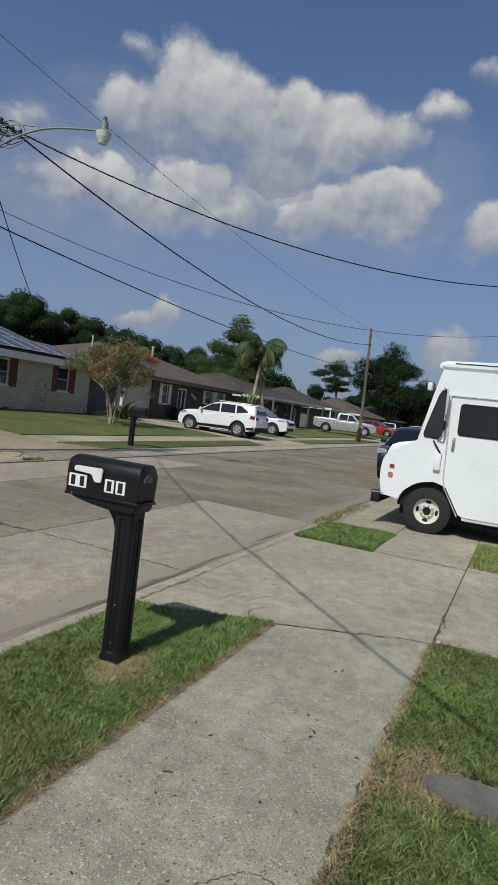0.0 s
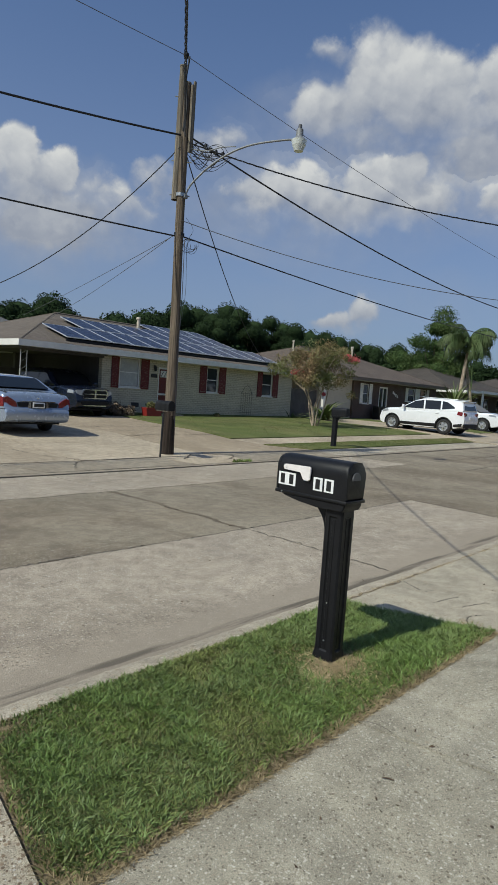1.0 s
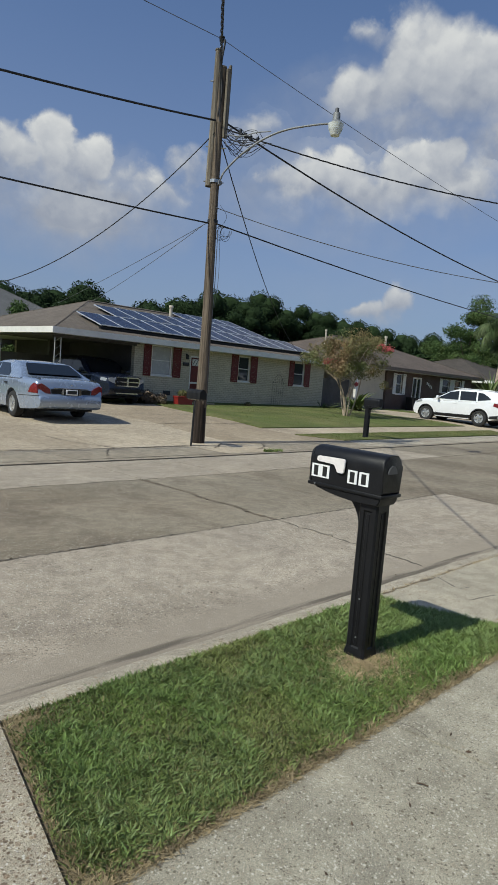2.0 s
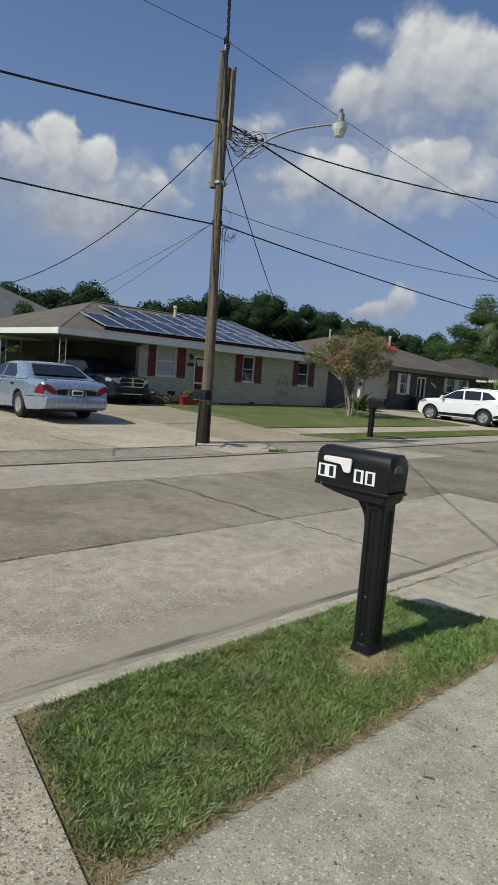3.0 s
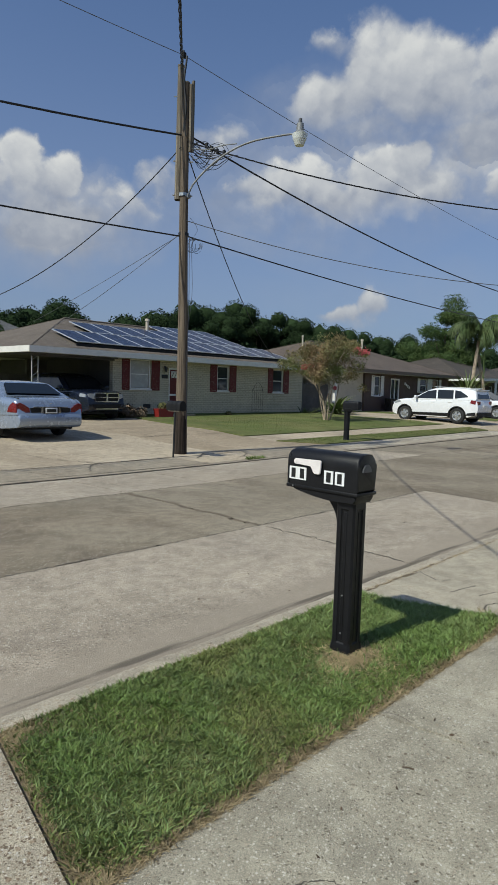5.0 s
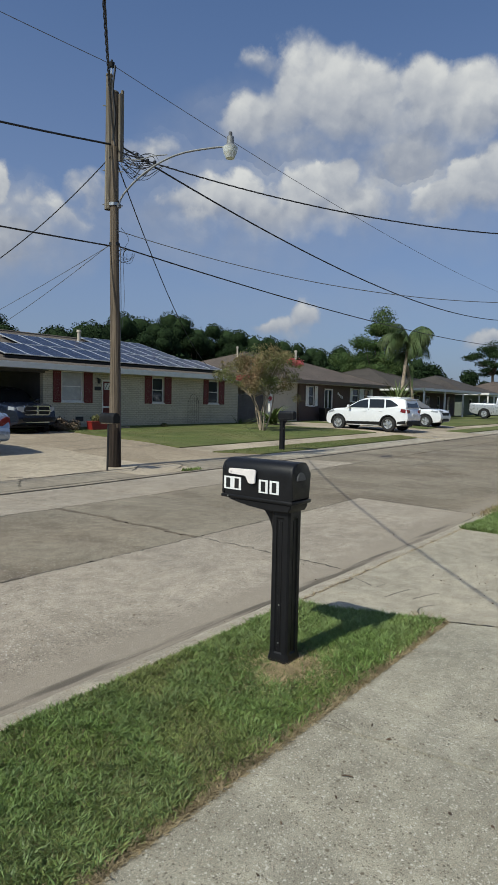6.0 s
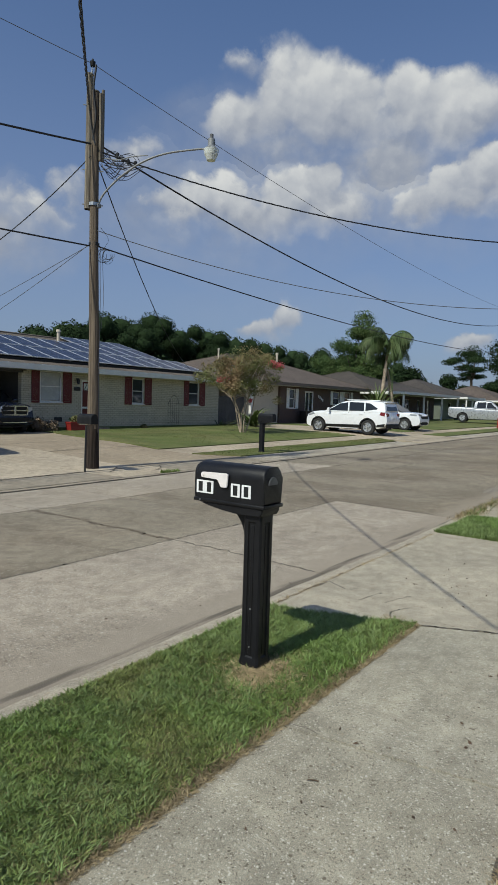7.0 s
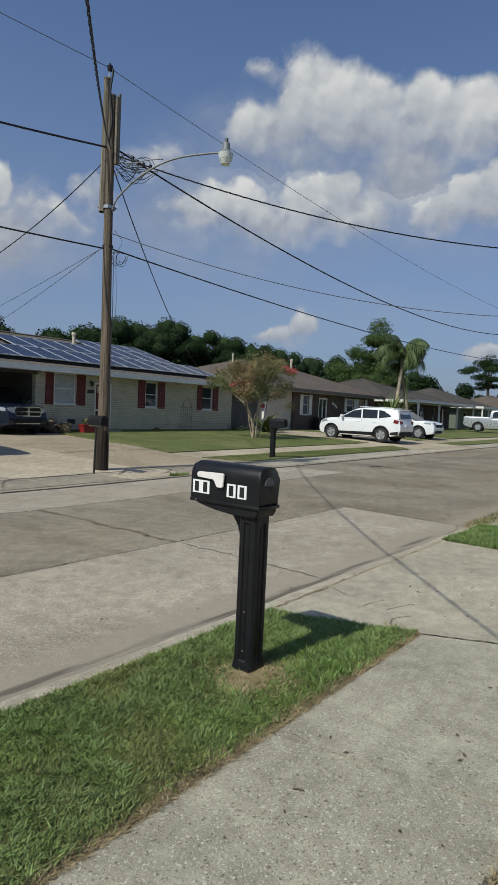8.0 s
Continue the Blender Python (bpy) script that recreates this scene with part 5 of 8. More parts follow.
            part("bar", boxed(xf - 0.004, xf - 0.0021, yy - 0.017, yy + 0.017, zz - 0.031, zz + 0.031, bevel=0.0), INK, p)
        t.scale = (0.978, 0.978, 1.009)
        for zz in (0.132, 0.372):
            part("screw", cyl(bmesh.new(), (-s + 0.002, 0.0, zz), (-s + 0.006, 0.0, zz), 0.005, n=8), ZINC, post)
        part("clip", cyl(bmesh.new(), (-w - 0.012, 0.40, 1.016), (-w - 0.004, 0.40, 1.016), 0.005, n=8), ZINC, t)
    return t


mailbox((4.88, 5.283, 0.0), 0.0, "black plastic mailbox and post with white number stickers on the verge", True)
mailbox((17.80, 14.35, 0.09), 180.0, "black plastic mailbox on a post at the far kerb", False)


def rural_mailbox():
    t = thing("mailbox", "small dark metal mailbox on a thin pole beside the utility pole", "mailbox", (10.56, 13.96, 0.08))
    part("post", cyl(bmesh.new(), (-0.06, 0.0, -0.10), (-0.03, 0.0, 1.02), 0.022, n=10), IRON, t)
    w = 0.095
    prof = [(-w, 1.02), (-w, 1.14)] + [(-w * math.cos(a), 1.14 + 0.095 * math.sin(a)) for a in np.linspace(0.25, math.pi - 0.25, 9)] + [(w, 1.14), (w, 1.02)]
    bm = bmesh.new()
    f0, f1 = prism(bm, prof, "y", -0.24, 0.24)
    bmesh.ops.bevel(bm, geom=list(f0.edges) + list(f1.edges), offset=0.008, segments=2, affect="EDGES")
    part("box_body", bm, BLACK_TRIM, t, "arched metal box", True)
    part("board", boxed(-0.08, 0.08, -0.2, 0.2, 0.995, 1.022), GREY_WOOD, t)
    part("flag", boxed(w, w + 0.008, -0.1, -0.06, 1.08, 1.24), BLACK_TRIM, t)


rural_mailbox()


# ---- utility poles, street lamp ----
def utility_pole(at, height, label, spliced):
    t = thing("utility_pole", label, "utility pole", at)
    n = 24
    zs = np.linspace(-0.1, height, n)
    V = np.c_[0.02 * np.sin(zs * 0.9), 0.015 * np.cos(zs * 0.7), zs]
    V[:, 0] -= 0.045 * zs / height
    V[:, 1] += 0.030 * zs / height
    tube("trunk", V, 0.15, POLE_WOOD, t, 14, np.interp(zs, [0, height * 0.4, height], [0.150, 0.108, 0.085]), "weathered round wooden pole")
    part("top_cap", cyl(bmesh.new(), (V[-1][0], V[-1][1], height - 0.02), (V[-1][0], V[-1][1], height + 0.01), 0.092, n=14), GREY_WOOD, t)
    zs = np.linspace(-0.02, 1.05, 6)
    tube("foot_band", np.c_[np.zeros(6) + 0.0, np.zeros(6) + 0.014, zs], 0.16, TAR, t, 14, [0.156, 0.153, 0.150, 0.146, 0.141, 0.128], "tarred pole foot")
    if spliced:
        # second length bolted alongside, rising above the first
        o = np.array([-0.165, 0.11])
        zs = np.linspace(5.85, 8.78, 12)
        tube("splice", np.c_[o[0] + 0.006 * zs, o[1] + 0.002 * zs, zs], 0.095, GREY_WOOD, t, 10, np.linspace(0.088, 0.070, 12), "grey split length bolted to the pole")
        part("splice_cap", cyl(bmesh.new(), (o[0] + 0.053, o[1] + 0.018, 8.76), (o[0] + 0.053, o[1] + 0.018, 8.79), 0.08, n=10), GREY_WOOD, t)
        bm = bmesh.new()
        box(bm, -0.03, 0.075, -0.15, -0.09, 6.9, 8.35)
        box(bm, 0.055, 0.10, -0.12, -0.07, 7.2, 8.46)
        part("splinter", bm, GREY_WOOD, t, "splintered plank end")
        for z in (5.95, 6.7, 7.3, 8.1):
            bm = cyl(bmesh.new(), (-0.24, 0.19, z), (0.10, -0.11, z), 0.014, n=8)
            part("bolt", bm, ZINC, t)
        part("strap", cyl(bmesh.new(), (-0.04, 0.03, 5.92), (-0.04, 0.03, 5.99), 0.135, n=16), ZINC, t)
        part("strap", cyl(bmesh.new(), (-0.03, 0.02, 5.05), (-0.03, 0.02, 5.12), 0.120, n=16), CABLE, t)
        # pin and insulator on top
        part("pin", cyl(bmesh.new(), (-0.10, 0.12, 8.5), (-0.07, 0.10, 9.0), 0.016, n=8), ZINC, t)
        bm = cyl(bmesh.new(), (-0.07, 0.10, 8.96), (-0.07, 0.10, 9.06), 0.05, 0.065, 12)
        cyl(bm, (-0.07, 0.10, 9.06), (-0.07, 0.10, 9.12), 0.035, 0.02, 12)
        part("insulator", bm, BLACK_TRIM, t)
        zs = np.linspace(7.35, 8.95, 14)
        tube("riser_cable", np.c_[-0.10 + 0.02 * np.sin(zs * 5), -0.02 + 0.02 * np.cos(zs * 6), zs], 0.022, CABLE, t, 6)
        zs = np.linspace(0.6, 5.0, 16)
        tube("ground_wire", np.c_[0.05 + 0.012 * np.sin(zs * 2.2), -0.11 + 0.0 * zs, zs], 0.008, CABLE_GREY, t, 5)
    return t


utility_pole((11.02, 14.33, 0.03), 8.42, "tall weathered wooden utility pole with a spliced top", True)
p2 = utility_pole((46.7, 14.35, 0.30), 8.45, "leaning plain wooden utility pole beside the hydrant", False)
p2.rotation_euler = (radians(-0.8), radians(0.6), 0)


def street_lamp():
    t = thing("street_lamp", "galvanised arm lamp with a round glass refractor on the pole", "street lamp", (10.97, 14.33, 0.03))
    d = np.array([1.345, -2.24])
    pts = [(0.04, 5.92), (0.045, 6.02), (0.09, 6.22), (0.22, 6.55), (0.40, 6.86), (0.60, 7.05), (0.86, 7.14), (0.98, 7.15)]
    P = curve_through([(s * d[0], s * d[1], z) for s, z in pts], 6)
    tube("arm", P, 0.023, ZINC_DULL, t, 8, None, "curved galvanised pipe arm")
    tube("brace", curve_through([(0.045 * d[0], 0.045 * d[1], 6.98), (0.2 * d[0], 0.2 * d[1], 6.93), (0.33 * d[0], 0.33 * d[1], 7.0), (0.46 * d[0], 0.46 * d[1], 7.02)], 5), 0.012, ZINC_DULL, t, 6)
    part("bracket", boxed(-0.01, 0.09, -0.13, 0.0, 5.88, 5.97, bevel=0.01), ZINC_DULL, t)
    x, y = d
    bm = cyl(bmesh.new(), (x, y, 7.19), (x, y, 7.36), 0.085, 0.075, 16)
    cyl(bm, (x, y, 7.13), (x, y, 7.20), 0.17, 0.09, 18)
    head = part("head", bm, ZINC_DULL, t, "zinc lamp head", True)
    bm = cyl(bmesh.new(), (x, y, 7.36), (x, y, 7.46), 0.045, 0.04, 12)
    part("photocell", bm, GREY_PLASTIC, head, "", True)
    bm = cyl(bmesh.new(), (x, y, 7.02), (x, y, 7.13), 0.15, 0.175, 18)
    cyl(bm, (x, y, 6.90), (x, y, 7.02), 0.095, 0.15, 18)
    part("refractor", bm, LENS, head, "ribbed glass refractor bowl", True)


street_lamp()


# ---- overhead cables ----
def cable(label, runs, mat=CABLE, twisted=0.0, parent=None):
    """One hanging line, or a twisted bundle of three."""
    t = thing("cable", label, "cable", group="overhead cables")
    for P, r in runs:
        P = np.asarray(P)
        if not twisted:
            tube("strand", P, r, mat, t, 6)
            continue
        L = np.r_[0, np.cumsum(np.linalg.norm(np.diff(P, axis=0), axis=1))]
        T = np.arange(0, L[-1], 0.06)
        Q = np.stack([np.interp(T, L, P[:, k]) for k in range(3)], 1)
        for k in range(3):
            a = T * 2 * np.pi / twisted + k * 2.094
            side = np.array([0.7, -0.7, 0.0])
            tube("strand", Q + (np.cos(a)[:, None] * side + np.sin(a)[:, None] * np.array([0, 0, 1.0])) * r * 0.9, r * 0.62, mat, t, 5)
    return t


PX, PY = 10.97, 14.35
cable("thin top wire along the street", [(sag((-30, 14.4, 9.0), (PX - 0.02, PY + 0.08, 9.05), 0.7), 0.007), (sag((PX - 0.02, PY + 0.08, 9.05), (46.75, 14.35, 8.60), 0.50), 0.007),
                                         (sag((46.75, 14.35, 8.60), (82.0, 14.3, 9.0), 0.6), 0.007)], CABLE_GREY)
cable("thick black bundled cable along the street", [(sag((-28, 14.5, 7.4), (PX - 0.1, PY, 7.28), 1.82), 0.021)], CABLE, 0.0)
cable("thick black cable to the next pole", [(sag((PX + 0.1, PY - 0.05, 7.31), (46.7, 14.32, 7.58), 1.27, 60), 0.020)])
cable("lower black telephone cable", [(sag((-28, 14.5, 5.1), (PX - 0.1, PY, 5.06), 0.70), 0.017), (sag((PX + 0.1, PY, 5.10), (46.72, 14.34, 5.61), 0.48, 60), 0.016)])
cable("twisted service drop across the street", [(sag((PX, PY - 0.1, 7.14), (29.0, 0.1, 8.45), 1.58, 60), 0.0125)], CABLE, 0.7)
cable("thin grey wire across the street", [(sag((PX, PY - 0.1, 5.41), (29.0, 0.1, 7.2), 1.84, 60), 0.009)], CABLE_GREY)
cable("twisted service drop overhead to the near side", [(sag((PX - 0.05, PY - 0.1, 7.25), (-3.18, -2.51, 3.21), 1.04, 80), 0.0100)], CABLE, 0.6)
cable("service drop to the house beyond the carport", [(sag((PX - 0.1, PY, 7.02), (6.0, 27.0, 5.04), 2.43, 60), 0.009)], CABLE, 0.5)
cable("thin drop to the carport house", [(sag((PX - 0.1, PY, 5.10), (14.3, 27.0, 3.75), 0.12), 0.007)], CABLE_GREY)
cable("thin drop behind the carport house", [(sag((PX - 0.1, PY, 5.08), (14.9, 29.4, 4.3), 0.05), 0.007)], CABLE_GREY)
cable("black service drop to the house gable", [(sag((PX + 0.08, PY, 6.93), (26.8, 25.4, 3.3), 0.72), 0.010)], CABLE, 0.5)
# loose loops and tails at the pole
t = thing("cable", "tangle of loose wire loops and tails at the pole", "cable", group="overhead cables")
r = np.random.default_rng(11)
d = np.array([0.80, -0.60])
for k in range(16):
    # tails that bow down between the pole and the spliced cable
    s0, s1 = r.uniform(0.08, 0.25), r.uniform(0.45, 1.25)
    z0, z1 = r.uniform(6.75, 7.20), 7.12 - 0.12 * s1 + r.uniform(-0.06, 0.05)
    deep, side = r.uniform(0.05, 0.42), r.normal(0, 0.06)
    pts = [(PX + d[0] * (s0 + (s1 - s0) * u) + side * math.sin(math.pi * u), PY + d[1] * (s0 + (s1 - s0) * u) + side, z0 + (z1 - z0) * u - deep * math.sin(math.pi * u) ** 1.3) for u in np.linspace(0, 1, 6)]
    tube("loop", curve_through(pts, 5), 0.006 if k % 3 else 0.010, CABLE if k % 3 else CABLE_GREY, t, 5)
for k in range(4):
    # upright loops that spring out and back
    c, q = r.uniform(0.35, 0.9), r.uniform(0.12, 0.24)
    z0 = 7.10 - 0.12 * c
    pts = [(PX + d[0] * (c + q * math.cos(a)), PY + d[1] * (c + q * math.cos(a)) + 0.03 * k, z0 + 0.02 + q * 0.8 * math.sin(a)) for a in np.linspace(0.2, 5.6, 8)]
    tube("loop", curve_through(pts, 5), 0.006, CABLE, t, 5)
for k in range(6):
    c, q, w = r.uniform(0.16, 0.40), r.uniform(0.10, 0.22), r.uniform(0.10, 0.17)
    pts = [(PX + d[0] * (c + w * math.cos(a)), PY + d[1] * (c + w * math.cos(a)) + r.normal(0, 0.008), 5.0 - q * 0.8 + q * math.sin(a)) for a in np.linspace(0.9, 6.6, 9)]
    tube("loop", curve_through(pts, 5), 0.0045, CABLE if k % 2 else CABLE_GREY, t, 5)
tube("tail", curve_through([(PX + 0.12, PY - 0.1, 5.5), (PX + 0.26, PY - 0.2, 5.25), (PX + 0.16, PY - 0.14, 4.9), (PX + 0.19, PY - 0.15, 3.9), (PX + 0.15, PY - 0.12, 3.2)], 6), 0.005, CABLE_GREY, t, 5)
for s, z in ((0.5, 7.12), (0.62, 7.06), (0.74, 7.02), (0.9, 7.0)):
    part("clamp", boxed(PX + 0.8 * s - 0.03, PX + 0.8 * s + 0.03, PY - 0.6 * s - 0.03, PY - 0.6 * s + 0.03, z - 0.05, z + 0.06, bevel=0.008), CABLE, t)

# hydrant with a small sign
hy = thing("hydrant", "red fire hydrant at the kerb", "hydrant", (49.65, 15.2, 0.42))
bm = cyl(bmesh.new(), (0, 0, -0.15), (0, 0, 0.62), 0.14, 0.13, 14)
cyl(bm, (0, 0, 0.62), (0, 0, 0.78), 0.16, 0.06, 14)
cyl(bm, (0, 0, 0.78), (0, 0, 0.84), 0.04, n=8)
part("barrel", bm, HYDRANT_RED, hy, "", True)
for a, b in (((-0.22, 0, 0.45), (0.22, 0, 0.45)), ((0, -0.22, 0.42), (0, 0, 0.42))):
    part("outlet", cyl(bmesh.new(), a, b, 0.07, n=10), HYDRANT_RED, hy)
part("flange", cyl(bmesh.new(), (0, 0, 0.0), (0, 0, 0.05), 0.20, n=14), HYDRANT_RED, hy)
sg = thing("sign", "small white notice on the far pole", "sign", (46.70, 14.195, 1.35))
part("board", boxed(-0.28, 0.28, -0.01, 0.01, 0.0, 0.28), PLATE_WHITE, sg)
part("bar", boxed(-0.2, 0.2, -0.014, -0.0105, 0.12, 0.17), INK, sg)

# ---- vehicles ----
def arc(cy, cz, r, a0, a1, n=9):
    return [(cy + r * math.cos(a), cz + r * math.sin(a)) for a in np.linspace(radians(a0), radians(a1), n)]


def wheel(parent, x, y, r, width, side, rim_mat=RIM, spokes=5):
    """Tyre with a rim of spokes; side is the way the outer face looks (-1 or 1 in x)."""
    bm = bmesh.new()
    prof = [(0.62 * r, -0.5), (0.86 * r, -0.5), (0.97 * r, -0.42), (r, -0.25), (r, 0.25), (0.97 * r, 0.42), (0.86 * r, 0.5), (0.62 * r, 0.5)]
    n = 28
    rings = [[bm.verts.new((x + w * width, y + q * math.cos(2 * math.pi * k / n), r + q * math.sin(2 * math.pi * k / n))) for k in range(n)] for q, w in prof]
    for i in range(len(rings)):
        a, b = rings[i], rings[(i + 1) % len(rings)]
        for k in range(n):
            bm.faces.new((a[k], a[(k + 1) % n], b[(k + 1) % n], b[k]))
    wh = part("wheel", bm, TYRE, parent, "black tyre", True)
    bm = bmesh.new()
    xo = x + side * width * 0.40
    cyl(bm, (xo - side * 0.10, y, r), (xo - side * 0.05, y, r), 0.64 * r, n=24)
    n = 28
    inner = [bm.verts.new((xo + side * 0.012, y + 0.57 * r * math.cos(2 * math.pi * k / n), r + 0.57 * r * math.sin(2 * math.pi * k / n))) for k in range(n)]
    outer = [bm.verts.new((xo + side * 0.02, y + 0.66 * r * math.cos(2 * math.pi * k / n), r + 0.66 * r * math.sin(2 * math.pi * k / n))) for k in range(n)]
    back = [bm.verts.new((xo - side * 0.06, y + 0.56 * r * math.cos(2 * math.pi * k / n), r + 0.56 * r * math.sin(2 * math.pi * k / n))) for k in range(n)]
    for k in range(n):
        j = (k + 1) % n
        bm.faces.new((inner[k], inner[j], outer[j], outer[k]))
        bm.faces.new((inner[k], inner[j], back[j], back[k]))
    for k in range(spokes):
        for off in (-0.16, 0.16):
            a = 2 * math.pi * k / spokes + off
            ca, sa = math.cos(a), math.sin(a)
            q = [(0.10 * r, -0.03), (0.60 * r, -0.028), (0.60 * r, 0.028), (0.10 * r, 0.03)]
            lo = [bm.verts.new((xo + side * (0.0 if i in (1, 2) else 0.012), y + u * ca - w * sa, r + u * sa + w * ca)) for i, (u, w) in enumerate(q)]
            hi = [bm.verts.new((xo - side * 0.03, v.co.y, v.co.z)) for v in lo]
            bm.faces.new(lo)
            for i in range(4):
                bm.faces.new((lo[i], lo[(i + 1) % 4], hi[(i + 1) % 4], hi[i]))
    cyl(bm, (xo - side * 0.03, y, r), (xo + side * 0.025, y, r), 0.13 * r, n=12)
    part("rim", bm, rim_mat, wh, "alloy rim", True)
    # black disc that stands in for the shade behind the spokes
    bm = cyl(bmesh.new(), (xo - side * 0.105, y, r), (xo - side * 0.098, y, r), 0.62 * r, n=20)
    part("hub_shade", bm, BLACK_TRIM, wh)
    return wh


class CarShape:
    """The width of a car at a length y and height z, by which body, glass and trim are laid on one another."""

    def __init__(self, half, front, rear, belt, top, tumble, nose=0.18):
        self.half, self.front, self.rear, self.belt, self.top, self.tumble, self.nose = half, front, rear, belt, top, tumble, nose

    def at(self, y, z):
        w = self.half
        mid, span = (self.front + self.rear) / 2, (self.front - self.rear) / 2
        u = abs((y - mid) / span)
        w -= self.nose * max(0.0, (u - 0.60) / 0.40) ** 2.2
        if z > self.belt:
            w -= self.tumble * (z - self.belt) / (self.top - self.belt)
        elif z < 0.45:
            w -= 0.06 * (0.45 - z) / 0.25
        else:
            w += 0.018 * math.sin(math.pi * (z - 0.45) / max(self.belt - 0.45, 0.1)) - 0.012
        return w


def eased(outline, most=0.07):
    """A closed outline with its corners cut back a little."""
    out = []
    for (a, b), (c, d), (e, f) in zip(outline[-1:] + outline[:-1], outline, outline[1:] + outline[:1]):
        p, q = math.hypot(a - c, b - d), math.hypot(e - c, f - d)
        kp, kq = min(most, 0.3 * p) / max(p, 1e-6), min(most, 0.3 * q) / max(q, 1e-6)
        out += [(c + (a - c) * kp, d + (b - d) * kp), (c + (e - c) * kq, d + (f - d) * kq)]
    return out


def shell(outline, shape, bevel, name, mat, parent, label="", rows=6):
    """A body lofted along its length: at each station the side outline gives the lowest and highest point, the shape the width."""
    pts = eased(eased(outline), 0.03)
    ys = [p[0] for p in pts]
    lo, hi = min(ys), max(ys)
    span = hi - lo
    stations = sorted({round(v, 3) for v in [lo + span * (0.5 - 0.5 * math.cos(math.pi * k / 70)) for k in range(1, 70)] + [lo + 0.004, hi - 0.004]})
    sections = []
    for y in stations:
        cuts = []
        for (a, b), (c, d) in zip(pts, pts[1:] + pts[:1]):
            if (a > y) != (c > y):
                cuts.append(b + (d - b) * (y - a) / (c - a))
        zl, zt = min(cuts), max(cuts)
        H = zt - zl
        q = min(bevel * 1.9, 0.45 * H)
        sec = [(0.0, zl), (max(shape.at(y, zl) - 0.05, 0.02), zl)]
        sec += [(shape.at(y, zl + (H - q) * u), zl + (H - q) * u) for u in (0.015, 0.12, 0.3, 0.5, 0.7, 0.86, 1.0)]
        w = shape.at(y, zt)
        sec += [(w - q * (1 - math.cos(a)), zt - q + q * math.sin(a)) for a in (0.45, 0.9, 1.3)]
        sec += [((w - q) * u, zt + 0.035 * min(1, H / 0.3) * (1 - u * u) * 0.8) for u in (0.92, 0.7, 0.4, 0.0)]
        sections.append((y, sec))
    bm = bmesh.new()
    rings = [[bm.verts.new((x, y, z)) for x, z in sec] + [bm.verts.new((-x, y, z)) for x, z in sec[-2:0:-1]] for y, sec in sections]
    n = len(rings[0])
    for a, b in zip(rings, rings[1:]):
        for k in range(n):
            bm.faces.new((a[k], a[(k + 1) % n], b[(k + 1) % n], b[k]))
    bm.faces.new(rings[0]), bm.faces.new(rings[-1])
    return part(name, bm, mat, parent, label, True)


def side_sheet(poly, shape, side, out, name, mat, parent, label="", depth=0.012):
    """A thin piece (window, lamp, seam) that follows the car's curved side."""
    bm = bmesh.new()
    f = bm.faces.new([bm.verts.new((0, y, z)) for y, z in poly])
    bmesh.ops.triangulate(bm, faces=[f])
    if max(abs(p[0] - q[0]) for p in poly for q in poly) > 0.25:
        bmesh.ops.subdivide_edges(bm, edges=bm.edges[:], cuts=2, use_grid_fill=True)
    r = bmesh.ops.extrude_face_region(bm, geom=bm.faces[:])
    back = {v for v in r["geom"] if isinstance(v, bmesh.types.BMVert)}
    for v in bm.verts:
        v.co.x = side * (shape.at(v.co.y, v.co.z) + out - (depth if v in back else 0.0))
    return part(name, bm, mat, parent, label)


def cross_sheet(p0, p1, shape, inset, out, name, mat, parent, label="", span=None, depth=0.012, rows=3):
    """A pane across the car between two points (y, z) of its centre line, such as a windscreen."""
    bm = bmesh.new()
    dy, dz = p1[0] - p0[0], p1[1] - p0[1]
    L = math.hypot(dy, dz)
    ny, nz = -dz / L, dy / L
    if nz < 0:
        ny, nz = -ny, -nz
    if abs(nz) < 0.05:
        ny, nz = math.copysign(1.0, p0[0]), 0.0
    grid = []
    for o in (out, out - depth):
        g = []
        for i in range(rows + 1):
            y, z = p0[0] + dy * i / rows, p0[1] + dz * i / rows
            w = (shape.at(y, z) - inset) if span is None else span
            g.append([bm.verts.new((w * k / 4, y + ny * o, z + nz * o - 0.0)) for k in range(-4, 5)])
        grid.append(g)
    for g in grid:
        for i in range(rows):
            for k in range(8):
                bm.faces.new((g[i][k], g[i][k + 1], g[i + 1][k + 1], g[i + 1][k]))
    return part(name, bm, mat, parent, label)


